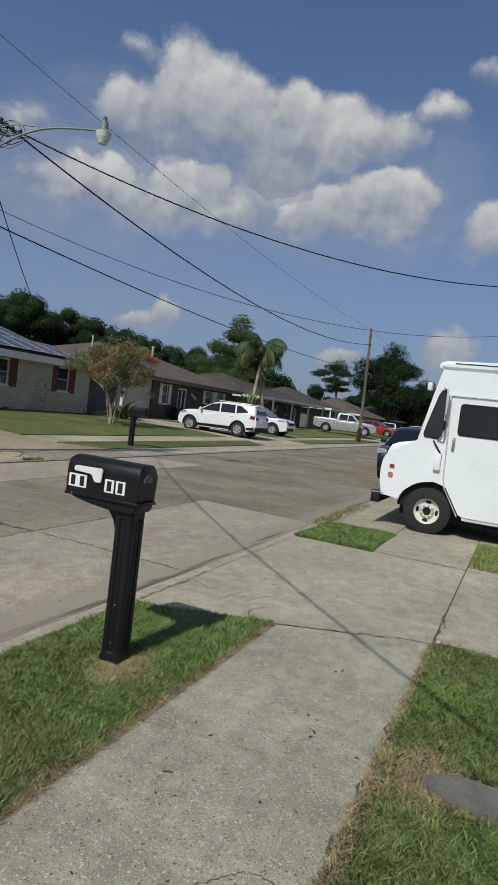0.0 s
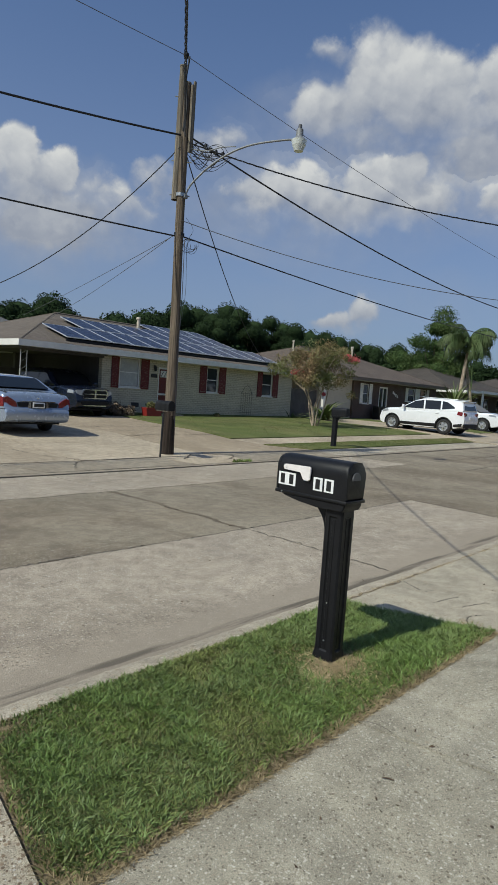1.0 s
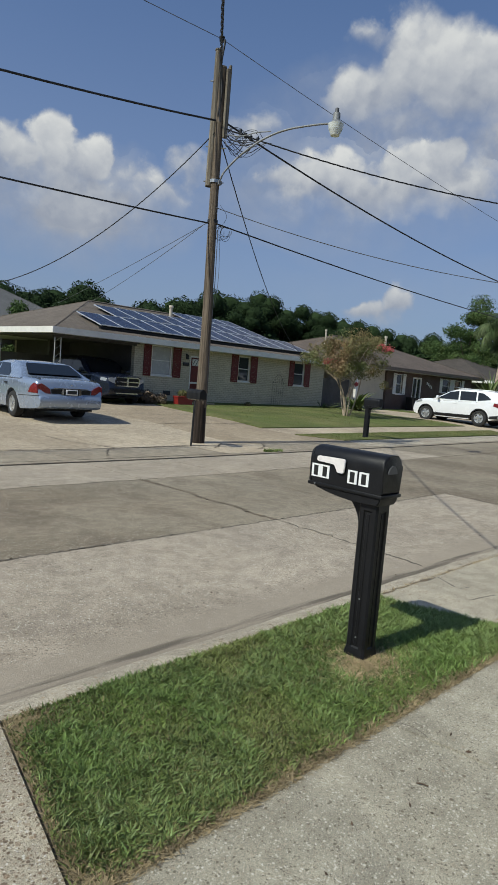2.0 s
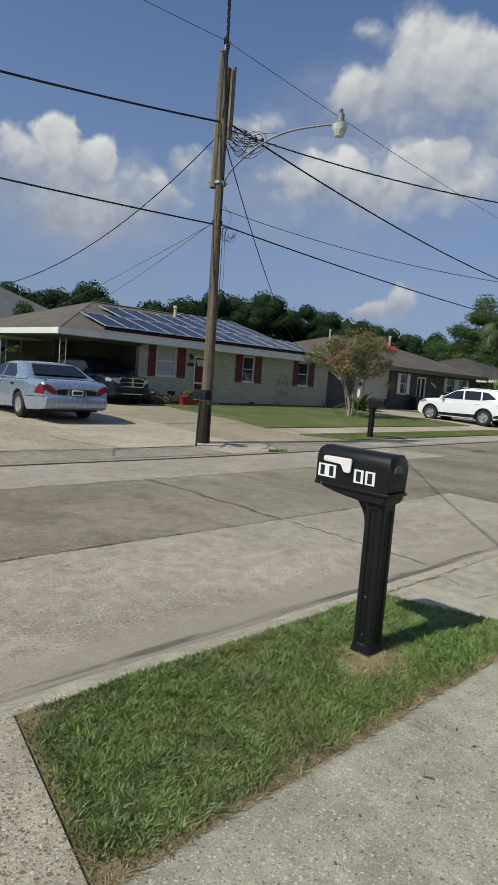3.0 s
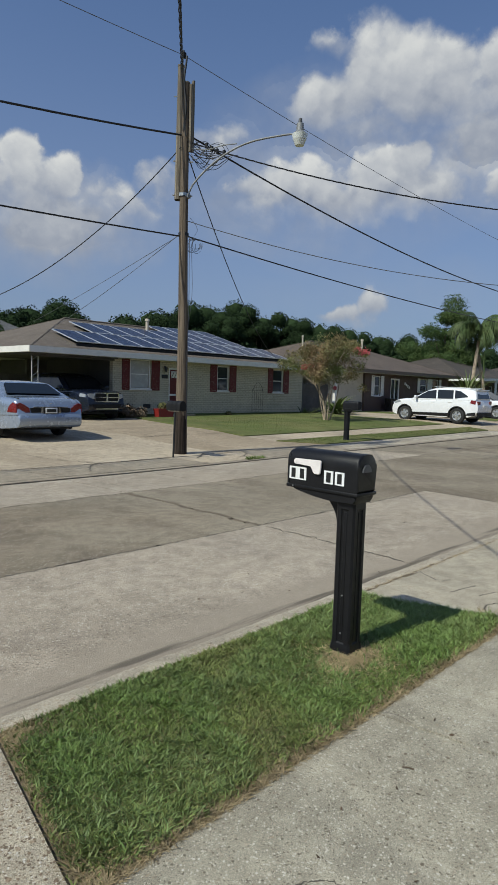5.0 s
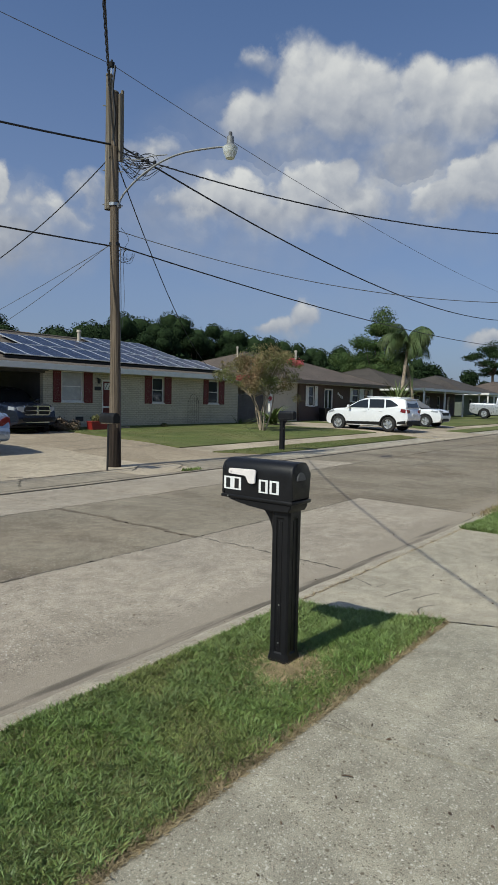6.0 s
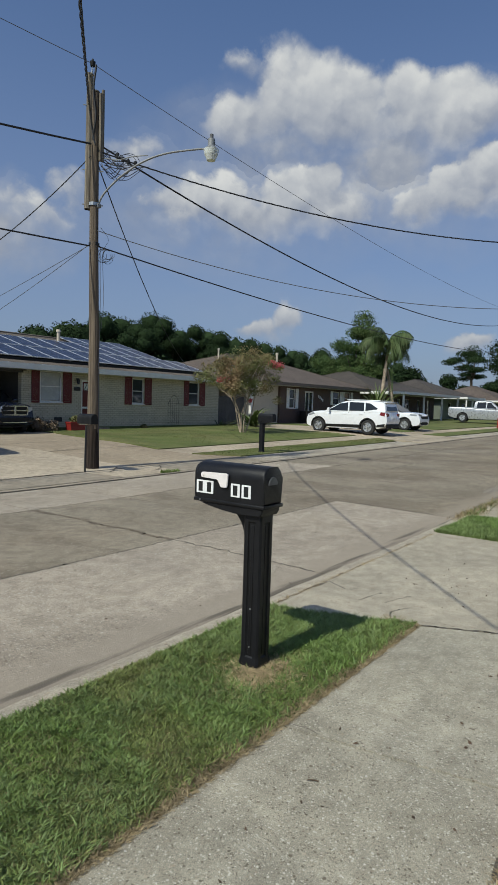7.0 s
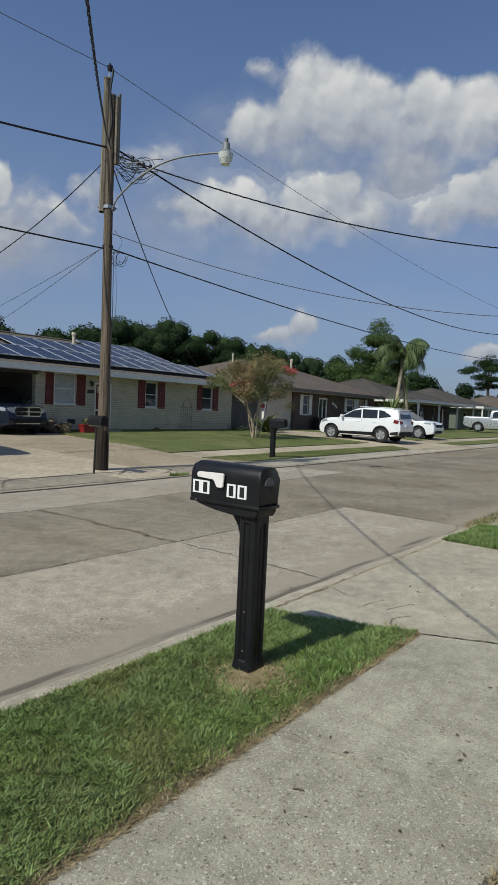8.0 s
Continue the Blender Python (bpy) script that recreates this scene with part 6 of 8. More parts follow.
def car(label, category, at, turn, paint, size, body, cabin, glass, wheels, wr, extras, rim_mat=RIM, spokes=5, belt=1.0, tumble=0.16, arch=BLACK_TRIM, nose=0.18, name="car", inset=0.15):
    """A road vehicle facing +y. size: half width, front, rear, top. body, cabin: side outlines. glass: side windows, then (windscreen), (rear window)."""
    half, front, rear, top = size
    t = thing(name, label, category, at, turn)
    sh = CarShape(half, front, rear, belt, top, tumble, nose)
    b = shell(body, sh, 0.045, "body", paint, t, "painted body")
    if cabin:
        shell(cabin, sh, 0.05, "cabin", paint, t, "roof and pillars", 4)
    for poly in glass[0]:
        for side in (-1, 1):
            side_sheet(poly, sh, side, 0.006, "side_window", CAR_GLASS, t, "tinted side window", 0.02)
    for (p0, p1), nm in zip(glass[1:], ("windscreen", "rear_window")):
        cross_sheet(p0, p1, sh, inset, 0.040, nm, CAR_GLASS, t, "tinted glass", depth=0.035)
    for y in wheels:
        for side in (-1, 1):
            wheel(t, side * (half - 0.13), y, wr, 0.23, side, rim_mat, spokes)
            if arch:
                side_sheet(arc(y, wr, wr + 0.085, -8, 188, 13) + arc(y, wr, wr + 0.03, 188, -8, 13), sh, side, 0.008, "arch_trim", arch, t, "", 0.05)
    # dark underbody between the wheels
    part("underbody", boxed(-half + 0.2, half - 0.2, rear + 0.45, front - 0.45, 0.24, 0.45), BLACK_TRIM, t)
    for f in extras:
        f(t, sh)
    return t


def mirror(y, z, mat=BLACK_TRIM):
    def add(t, sh):
        for side in (-1, 1):
            w = sh.at(y, z)
            part("mirror", boxed(*sorted((side * (w + 0.02), side * (w + 0.20))), y - 0.06, y + 0.06, z, z + 0.14, bevel=0.03, seg=2), mat, t, "wing mirror", True)
    return add


def seam(ys, z0, z1):
    def add(t, sh):
        for y in ys:
            for side in (-1, 1):
                side_sheet([(y - 0.006, z0), (y + 0.006, z0), (y + 0.006, z1), (y - 0.006, z1)], sh, side, 0.003, "door_seam", BLACK_TRIM, t, "", 0.02)
    return add


def handles(ys, z, mat):
    def add(t, sh):
        for y in ys:
            for side in (-1, 1):
                side_sheet([(y - 0.09, z), (y + 0.09, z), (y + 0.09, z + 0.035), (y - 0.09, z + 0.035)], sh, side, 0.030, "door_handle", mat, t, "", 0.035)
    return add


def on_side(poly, name, mat, label="", out=0.012):
    def add(t, sh):
        for side in (-1, 1):
            side_sheet(poly, sh, side, out, name, mat, t, label, 0.03)
    return add


def on_end(x0, x1, y, z0, z1, name, mat, label="", both=True, deep=0.06, bevel=0.012):
    def add(t, sh):
        for side in ((-1, 1) if both else (1,)):
            a, b = sorted((side * x0, side * x1))
            part(name, boxed(a, b, y - deep / 2, y + deep / 2, z0, z1, bevel=bevel, seg=2), mat, t, label, True)
    return add


def end_sheet(poly, y, bow, name, mat, label="", both=True, deep=0.05):
    """A shaped piece (x, z) on the front or back end, swept back by bow towards the car's corners."""
    def add(t, sh):
        for side in ((-1, 1) if both else (1,)):
            bm = bmesh.new()
            f = bm.faces.new([bm.verts.new((side * x, 0, z)) for x, z in poly])
            bmesh.ops.triangulate(bm, faces=[f])
            bmesh.ops.subdivide_edges(bm, edges=bm.edges[:], cuts=2, use_grid_fill=True)
            r = bmesh.ops.extrude_face_region(bm, geom=bm.faces[:])
            back = {v for v in r["geom"] if isinstance(v, bmesh.types.BMVert)}
            out = math.copysign(1.0, y)
            for v in bm.verts:
                v.co.y = y - out * (bow * (abs(v.co.x) / sh.half) ** 2.6 + (deep if v in back else 0.0))
            part(name, bm, mat, t, label)
    return add


def arches(body_bottom, wheels, wr, front, rear):
    """The lower edge of a body from front to rear, with a round cut over each wheel."""
    pts = []
    for y in sorted(wheels, reverse=True):
        pts += arc(y, wr, wr + 0.075, -14, 194, 13)
    return pts


# white mid-size SUV, seen from its side and back
W = (1.40, -1.37)
body = [(2.10, 0.33)] + arches(0.28, W, 0.37, 0, 0) + [(-2.12, 0.38), (-2.30, 0.50), (-2.34, 0.74), (-2.30, 1.00), (-2.24, 1.16), (-1.2, 1.15), (0.4, 1.10), (1.02, 1.12), (1.45, 1.10), (1.80, 1.05), (2.04, 0.96), (2.16, 0.80), (2.20, 0.62), (2.18, 0.44)]
cabin = [(1.14, 1.05), (0.34, 1.50), (-0.05, 1.64), (-0.6, 1.69), (-1.5, 1.675), (-2.06, 1.61), (-2.16, 1.56), (-2.26, 1.10)]
win = [[(0.82, 1.15), (0.22, 1.50), (-0.22, 1.575), (-0.28, 1.15)], [(-0.36, 1.15), (-0.30, 1.58), (-1.10, 1.575), (-1.16, 1.16)], [(-1.24, 1.17), (-1.18, 1.57), (-1.45, 1.535), (-1.86, 1.30), (-1.84, 1.25)]]
car("white five-door SUV with black sills parked on the driveway", "car", (30.50, 17.68, 0.29), 0, WHITE_PAINT, (0.935, 2.22, -2.38, 1.69), body, cabin,
    (win, ((1.06, 1.12), (0.32, 1.52)), ((-2.225, 1.18), (-2.12, 1.52))), W, 0.37,
    [mirror(0.74, 1.14, WHITE_PAINT), seam((0.86, -0.32, -1.20), 0.46, 1.12), handles((-0.12, -1.00), 0.98, WHITE_PAINT),
     on_side([(0.98, 0.32), (-0.96, 0.32), (-0.96, 0.48), (0.98, 0.45)], "sill", BLACK_TRIM, "black sill"),
     on_side([(-1.84, 0.38), (-2.20, 0.40), (-2.24, 0.56), (-1.86, 0.50)], "corner_trim", BLACK_TRIM),
     on_side([(-1.98, 0.98), (-2.22, 0.92), (-2.24, 1.09), (-2.03, 1.13)], "tail_light", TAIL_RED, "red tail light"),
     on_side([(1.62, 0.93), (2.02, 0.84), (2.00, 0.95), (1.70, 1.03)], "headlight", HEADLAMP, "clear headlight"),
     end_sheet([(0.50, 0.94), (0.76, 0.90), (0.78, 1.08), (0.52, 1.06)], -2.33, 0.02, "tail_light", TAIL_RED, "red tail light"),
     end_sheet([(-0.74, 0.36), (0.74, 0.36), (0.76, 0.54), (-0.76, 0.54)], -2.355, 0.05, "bumper", BLACK_TRIM, "black lower bumper", False),
     on_end(-0.68, 0.68, -2.13, 1.585, 1.625, "spoiler", WHITE_PAINT, "roof spoiler", False, 0.22, 0.015),
     on_end(-0.24, 0.24, -2.345, 0.78, 0.90, "number_plate", PLATE_WHITE, "blank number plate", False, 0.02, 0.003), end_sheet([(0.44, 0.80), (0.74, 0.78), (0.72, 0.92), (0.46, 0.90)], 2.20, 0.10, "headlight", HEADLAMP, "clear headlight"),
     end_sheet([(-0.44, 0.76), (0.44, 0.76), (0.42, 0.90), (-0.42, 0.90)], 2.215, 0.03, "grille", BLACK_TRIM, "dark grille", False),
     on_side([(-0.1, 1.700), (-1.9, 1.67), (-1.9, 1.70), (-0.1, 1.730)], "roof_rail", ZINC, "", -0.02)], belt=1.13, tumble=0.19)

# second white compact SUV facing the street
W = (1.30, -1.37)
body = [(2.10, 0.32)] + arches(0.28, W, 0.36, 0, 0) + [(-2.05, 0.36), (-2.2, 0.6), (-2.2, 0.95), (-2.1, 1.1), (-1.0, 1.08), (0.5, 1.03), (0.95, 1.04), (1.5, 1.06), (1.85, 1.02), (2.08, 0.93), (2.18, 0.76), (2.2, 0.58), (2.16, 0.42)]
cabin = [(1.06, 1.00), (0.22, 1.52), (-0.2, 1.62), (-1.2, 1.63), (-1.85, 1.50), (-2.12, 1.06)]
win = [[(0.74, 1.10), (0.14, 1.46), (-0.24, 1.53), (-0.26, 1.10)], [(-0.34, 1.10), (-0.32, 1.535), (-1.12, 1.52), (-1.16, 1.12)]]
car("white compact SUV with a black grille facing the street", "car", (36.95, 18.35, 0.34), 180, WHITE_PAINT, (0.925, 2.22, -2.22, 1.63), body, cabin,
    (win, ((1.0, 1.06), (0.24, 1.51)), ((-2.08, 1.12), (-1.9, 1.46))), W, 0.36,
    [mirror(0.68, 1.08, WHITE_PAINT), seam((0.80, -0.30), 0.42, 1.04), handles((-0.1,), 0.92, WHITE_PAINT),
     on_side([(0.96, 0.32), (-1.0, 0.32), (-1.0, 0.45), (0.96, 0.43)], "sill", BLACK_TRIM), on_side([(1.62, 0.90), (2.02, 0.86), (2.0, 0.96), (1.66, 0.99)], "headlight", HEADLAMP, "clear headlight"),
     end_sheet([(0.44, 0.88), (0.72, 0.92), (0.70, 1.00), (0.46, 0.95)], 2.19, 0.16, "headlight", HEADLAMP, "clear headlight"), end_sheet([(-0.46, 0.70), (0.46, 0.70), (0.54, 0.86), (-0.54, 0.86)], 2.215, 0.04, "grille", BLACK_TRIM, "black grille", False),
     end_sheet([(0.50, 0.42), (0.76, 0.46), (0.74, 0.64), (0.58, 0.62)], 2.20, 0.08, "fog_lamp", BLACK_TRIM), end_sheet([(-0.48, 0.36), (0.48, 0.36), (0.42, 0.52), (-0.42, 0.52)], 2.205, 0.04, "bumper", BLACK_TRIM, "", False)], belt=1.06)

# pale blue saloon, back towards the street
W = (1.55, -1.36)
body = [(2.62, 0.30)] + arches(0.26, W, 0.335, 0, 0) + [(-2.50, 0.30), (-2.66, 0.33), (-2.735, 0.42), (-2.745, 0.56), (-2.715, 0.635), (-2.665, 0.665), (-2.650, 0.80), (-2.615, 0.95), (-2.54, 1.01), (-2.30, 1.035), (-1.75, 1.06), (-0.6, 1.00), (0.9, 0.98), (1.6, 0.95), (2.3, 0.86), (2.6, 0.74), (2.68, 0.55), (2.66, 0.4)]
cabin = [(1.06, 0.95), (0.30, 1.34), (-0.02, 1.42), (-0.45, 1.445), (-0.88, 1.435), (-1.14, 1.39), (-1.92, 1.01)]
win = [[(0.72, 1.03), (0.26, 1.31), (-0.14, 1.365), (-0.20, 1.03)], [(-0.28, 1.03), (-0.22, 1.37), (-0.74, 1.36), (-1.10, 1.14), (-1.12, 1.04)]]
car("pale blue four-door saloon parked nose-in on the driveway", "car", (9.42, 20.04, 0.20), -2, BLUE_SILVER, (0.985, 2.70, -2.76, 1.445), body, cabin,
    (win, ((1.0, 1.01), (0.32, 1.34)), ((-1.75, 1.105), (-1.22, 1.365))), W, 0.335,
    [mirror(0.66, 1.03, BLUE_SILVER), seam((0.80, -0.24, -1.12), 0.36, 0.98), handles((-0.05, -0.98), 0.84, BLACK_TRIM),
     on_side([(1.05, 0.50), (-0.86, 0.50), (-0.86, 0.55), (1.05, 0.55)], "side_strip", BLUE_SILVER, "", 0.014),
     # thin black strip drawn as the shading along the bumper's upper edge
     on_side([(-1.80, 0.585), (-2.68, 0.625), (-2.68, 0.640), (-1.80, 0.600)], "bumper_shade_line", BLACK_TRIM, "", 0.004),
     on_side([(-2.30, 0.70), (-2.655, 0.69), (-2.635, 0.90), (-2.50, 0.935), (-2.38, 0.84)], "tail_light", TAIL_RED, "red tail light"),
     end_sheet([(0.54, 0.695), (0.84, 0.690), (0.855, 0.80), (0.83, 0.905), (0.77, 0.930), (0.66, 0.875), (0.56, 0.80)], -2.700, 0.085, "tail_light", TAIL_RED, "large red tail light"),
     end_sheet([(-0.51, 0.695), (0.51, 0.695), (0.53, 0.805), (-0.53, 0.805)], -2.688, 0.0, "trunk_panel", BLACK_TRIM, "dark panel between the lamps", False),
     end_sheet([(-0.46, 0.818), (0.46, 0.818), (0.46, 0.838), (-0.46, 0.838)], -2.690, 0.0, "chrome_strip", CHROME, "", False),
     end_sheet([(0.20, 0.675), (0.27, 0.675), (0.25, 0.825), (0.20, 0.825)], -2.696, 0.0, "chrome_strip", CHROME), on_end(-0.20, 0.20, -2.692, 0.665, 0.825, "plate_recess", BLACK_TRIM, "dark plate recess", False, 0.03, 0.004),
     on_end(-0.155, 0.155, -2.712, 0.675, 0.81, "number_plate", PLATE_WHITE, "pale number plate with a dark bar", False, 0.02, 0.003),
     on_end(-0.125, 0.125, -2.723, 0.700, 0.785, "plate_bar", INK, "", False, 0.01, 0.001), on_end(-0.022, 0.022, -2.675, 0.90, 0.94, "badge", CHROME, "", False, 0.03, 0.008),
     on_end(0.74, 0.752, -2.22, 1.018, 1.046, "trunk_seam", BLACK_TRIM, "", True, 0.62, 0.002)], RIM, 8, belt=1.00, tumble=0.24, arch=None, nose=0.17, inset=0.20)

# dark SUV facing out of the carport
W = (1.55, -1.49)
body = [(2.36, 0.36)] + arches(0.3, W, 0.385, 0, 0) + [(-2.4, 0.4), (-2.52, 0.6), (-2.5, 1.0), (-2.42, 1.18), (-1.0, 1.16), (0.5, 1.12), (1.05, 1.16), (1.5, 1.16), (1.95, 1.12), (2.28, 1.05), (2.44, 0.96), (2.50, 0.74), (2.52, 0.52), (2.46, 0.40)]
cabin = [(1.26, 1.10), (0.46, 1.62), (0.05, 1.75), (-0.5, 1.79), (-1.6, 1.78), (-2.2, 1.68), (-2.44, 1.14)]
win = [[(0.88, 1.20), (0.36, 1.58), (-0.12, 1.67), (-0.16, 1.20)], [(-0.24, 1.20), (-0.20, 1.68), (-1.05, 1.68), (-1.1, 1.21)], [(-1.18, 1.22), (-1.13, 1.67), (-2.0, 1.60), (-2.1, 1.26)]]
car("dark navy SUV with a crossed chrome grille in the carport", "car", (15.0, 26.1, 0.24), 180, NAVY, (0.96, 2.54, -2.54, 1.80), body, cabin,
    (win, ((1.20, 1.16), (0.50, 1.61)), ((-2.40, 1.20), (-2.24, 1.62))), W, 0.385,
    [mirror(0.84, 1.18, NAVY), seam((0.92, -0.20), 0.45, 1.14),
     on_side([(2.05, 0.90), (2.36, 0.88), (2.34, 1.00), (2.08, 1.03)], "headlight", HEADLAMP, "clear headlight"),
     end_sheet([(0.50, 0.82), (0.76, 0.84), (0.78, 1.00), (0.70, 1.03), (0.52, 1.02)], 2.52, 0.13, "headlight", HEADLAMP, "clear headlight", True, 0.08),
     end_sheet([(-0.50, 0.72), (0.50, 0.72), (0.54, 0.90), (0.50, 1.05), (-0.50, 1.05), (-0.54, 0.90)], 2.515, 0.03, "grille", BLACK_TRIM, "black grille", False),
     end_sheet([(-0.51, 1.030), (0.51, 1.030), (0.49, 1.068), (-0.49, 1.068)], 2.53, 0.03, "grille_bar", CHROME, "chrome bar", False), end_sheet([(-0.49, 0.705), (0.49, 0.705), (0.51, 0.745), (-0.51, 0.745)], 2.535, 0.03, "grille_bar", CHROME, "chrome bar", False),
     end_sheet([(-0.52, 0.865), (0.52, 0.865), (0.52, 0.905), (-0.52, 0.905)], 2.535, 0.03, "grille_bar", CHROME, "chrome bar", False), end_sheet([(-0.04, 0.73), (0.04, 0.73), (0.04, 1.05), (-0.04, 1.05)], 2.54, 0.0, "grille_bar", CHROME, "chrome bar", False),
     end_sheet([(0.49, 0.72), (0.53, 0.74), (0.565, 0.90), (0.52, 1.06), (0.48, 1.06), (0.525, 0.90)], 2.535, 0.03, "grille_bar", CHROME, "chrome bar"),
     on_end(0.64, 0.74, 2.46, 0.52, 0.59, "fog_lamp", HEADLAMP, "", True, 0.05), end_sheet([(-0.50, 0.425), (0.50, 0.425), (0.50, 0.465), (-0.50, 0.465)], 2.55, 0.05, "bumper_strip", CHROME, "chrome bumper strip", False),
     end_sheet([(-0.56, 0.485), (0.56, 0.485), (0.60, 0.62), (-0.60, 0.62)], 2.535, 0.05, "intake", BLACK_TRIM, "", False)], RIM, 5, belt=1.16, nose=0.20)

# silver pickup
W = (1.85, -1.70)
body = [(2.78, 0.42)] + arches(0.4, W, 0.40, 0, 0) + [(-2.85, 0.50), (-2.92, 0.62), (-2.92, 1.30), (-0.75, 1.30), (-0.70, 1.20), (1.15, 1.18), (1.3, 1.22), (2.4, 1.14), (2.72, 1.06), (2.86, 0.86), (2.86, 0.52)]
cabin = [(1.42, 1.16), (0.72, 1.78), (0.4, 1.90), (-0.55, 1.90), (-0.72, 1.80), (-0.78, 1.18)]
win = [[(1.02, 1.26), (0.62, 1.72), (0.30, 1.78), (0.26, 1.26)], [(0.18, 1.26), (0.22, 1.79), (-0.5, 1.78), (-0.55, 1.27)]]
car("silver crew-cab pickup parked across the lawn", "pickup truck", (57.45, 18.45, 0.58), 190, SILVER, (0.99, 2.88, -2.94, 1.92), body, cabin,
    (win, ((1.34, 1.24), (0.76, 1.76)), ((-0.77, 1.26), (-0.74, 1.76))), W, 0.40,
    [mirror(0.95, 1.26), seam((1.1, 0.22, -0.66), 0.5, 1.2), on_end(0.5, 0.9, 2.70, 0.90, 1.08, "headlight", HEADLAMP), on_end(-0.5, 0.5, 2.76, 0.72, 1.04, "grille", BLACK_TRIM, "", False),
     on_end(-0.92, 0.92, 2.82, 0.48, 0.68, "bumper", CHROME, "chrome bumper", False, 0.14)], RIM, 6, belt=1.22, nose=0.10, name="pickup_truck")

# smaller cars far along the street
def far_car(label, at, turn, paint):
    W = (1.38, -1.34)
    body = [(2.2, 0.32)] + arches(0.28, W, 0.35, 0, 0) + [(-2.15, 0.36), (-2.3, 0.6), (-2.28, 0.95), (-2.15, 1.06), (-1.0, 1.04), (0.9, 1.0), (1.6, 0.95), (2.15, 0.82), (2.3, 0.6), (2.26, 0.42)]
    cabin = [(1.02, 0.97), (0.25, 1.46), (-0.1, 1.55), (-1.2, 1.55), (-1.8, 1.4), (-2.16, 1.03)]
    win = [[(0.72, 1.05), (0.18, 1.42), (-0.22, 1.47), (-0.25, 1.05)], [(-0.33, 1.05), (-0.30, 1.47), (-1.2, 1.46), (-1.5, 1.2), (-1.5, 1.08)]]
    car(label, "car", at, turn, paint, (0.92, 2.32, -2.32, 1.56), body, cabin, (win, ((0.97, 1.03), (0.28, 1.45)), ((-2.1, 1.09), (-1.84, 1.38))), W, 0.35,
        [on_end(0.5, 0.86, 2.16, 0.68, 0.82, "headlight", HEADLAMP), on_end(0.5, 0.86, -2.24, 0.8, 0.96, "tail_light", TAIL_RED), on_end(-0.5, 0.5, 2.22, 0.5, 0.7, "grille", BLACK_TRIM, "", False)], belt=1.02)


far_car("red hatchback far along the street", (67.0, 17.6, 0.62), 175, RED_CAR)
far_car("white saloon far along the street", (77.0, 18.4, 0.66), 95, WHITE_PAINT)
far_car("white car parked at the far kerb", (80.0, 15.6, 0.66), 90, WHITE_PAINT)

# dark SUV at the near kerb
W = (1.55, -1.49)
body = [(2.42, 0.34)] + arches(0.3, W, 0.385, 0, 0) + [(-2.4, 0.4), (-2.52, 0.6), (-2.5, 1.0), (-2.42, 1.14), (-1.0, 1.12), (0.5, 1.08), (1.05, 1.10), (1.7, 1.08), (2.2, 1.03), (2.42, 0.94), (2.52, 0.72), (2.5, 0.46)]
cabin = [(1.22, 1.05), (0.42, 1.60), (0.0, 1.72), (-1.6, 1.74), (-2.2, 1.64), (-2.44, 1.10)]
win = [[(0.84, 1.16), (0.34, 1.56), (-0.12, 1.64), (-0.16, 1.16)], [(-0.24, 1.16), (-0.20, 1.65), (-1.05, 1.65), (-1.1, 1.17)]]
car("dark navy SUV parked at the near kerb behind the van", "car", (22.75, 6.27, 0.03), 90, NAVY, (0.95, 2.54, -2.54, 1.74), body, cabin,
    (win, ((1.16, 1.12), (0.46, 1.58)), ((-2.40, 1.16), (-2.24, 1.60))), W, 0.385,
    [mirror(0.84, 1.14, NAVY), on_end(0.58, 0.88, 2.42, 0.82, 1.0, "headlight", HEADLAMP), on_end(-0.5, 0.5, 2.48, 0.62, 1.0, "grille", BLACK_TRIM, "", False)], RIM, 5, belt=1.12, nose=0.14)


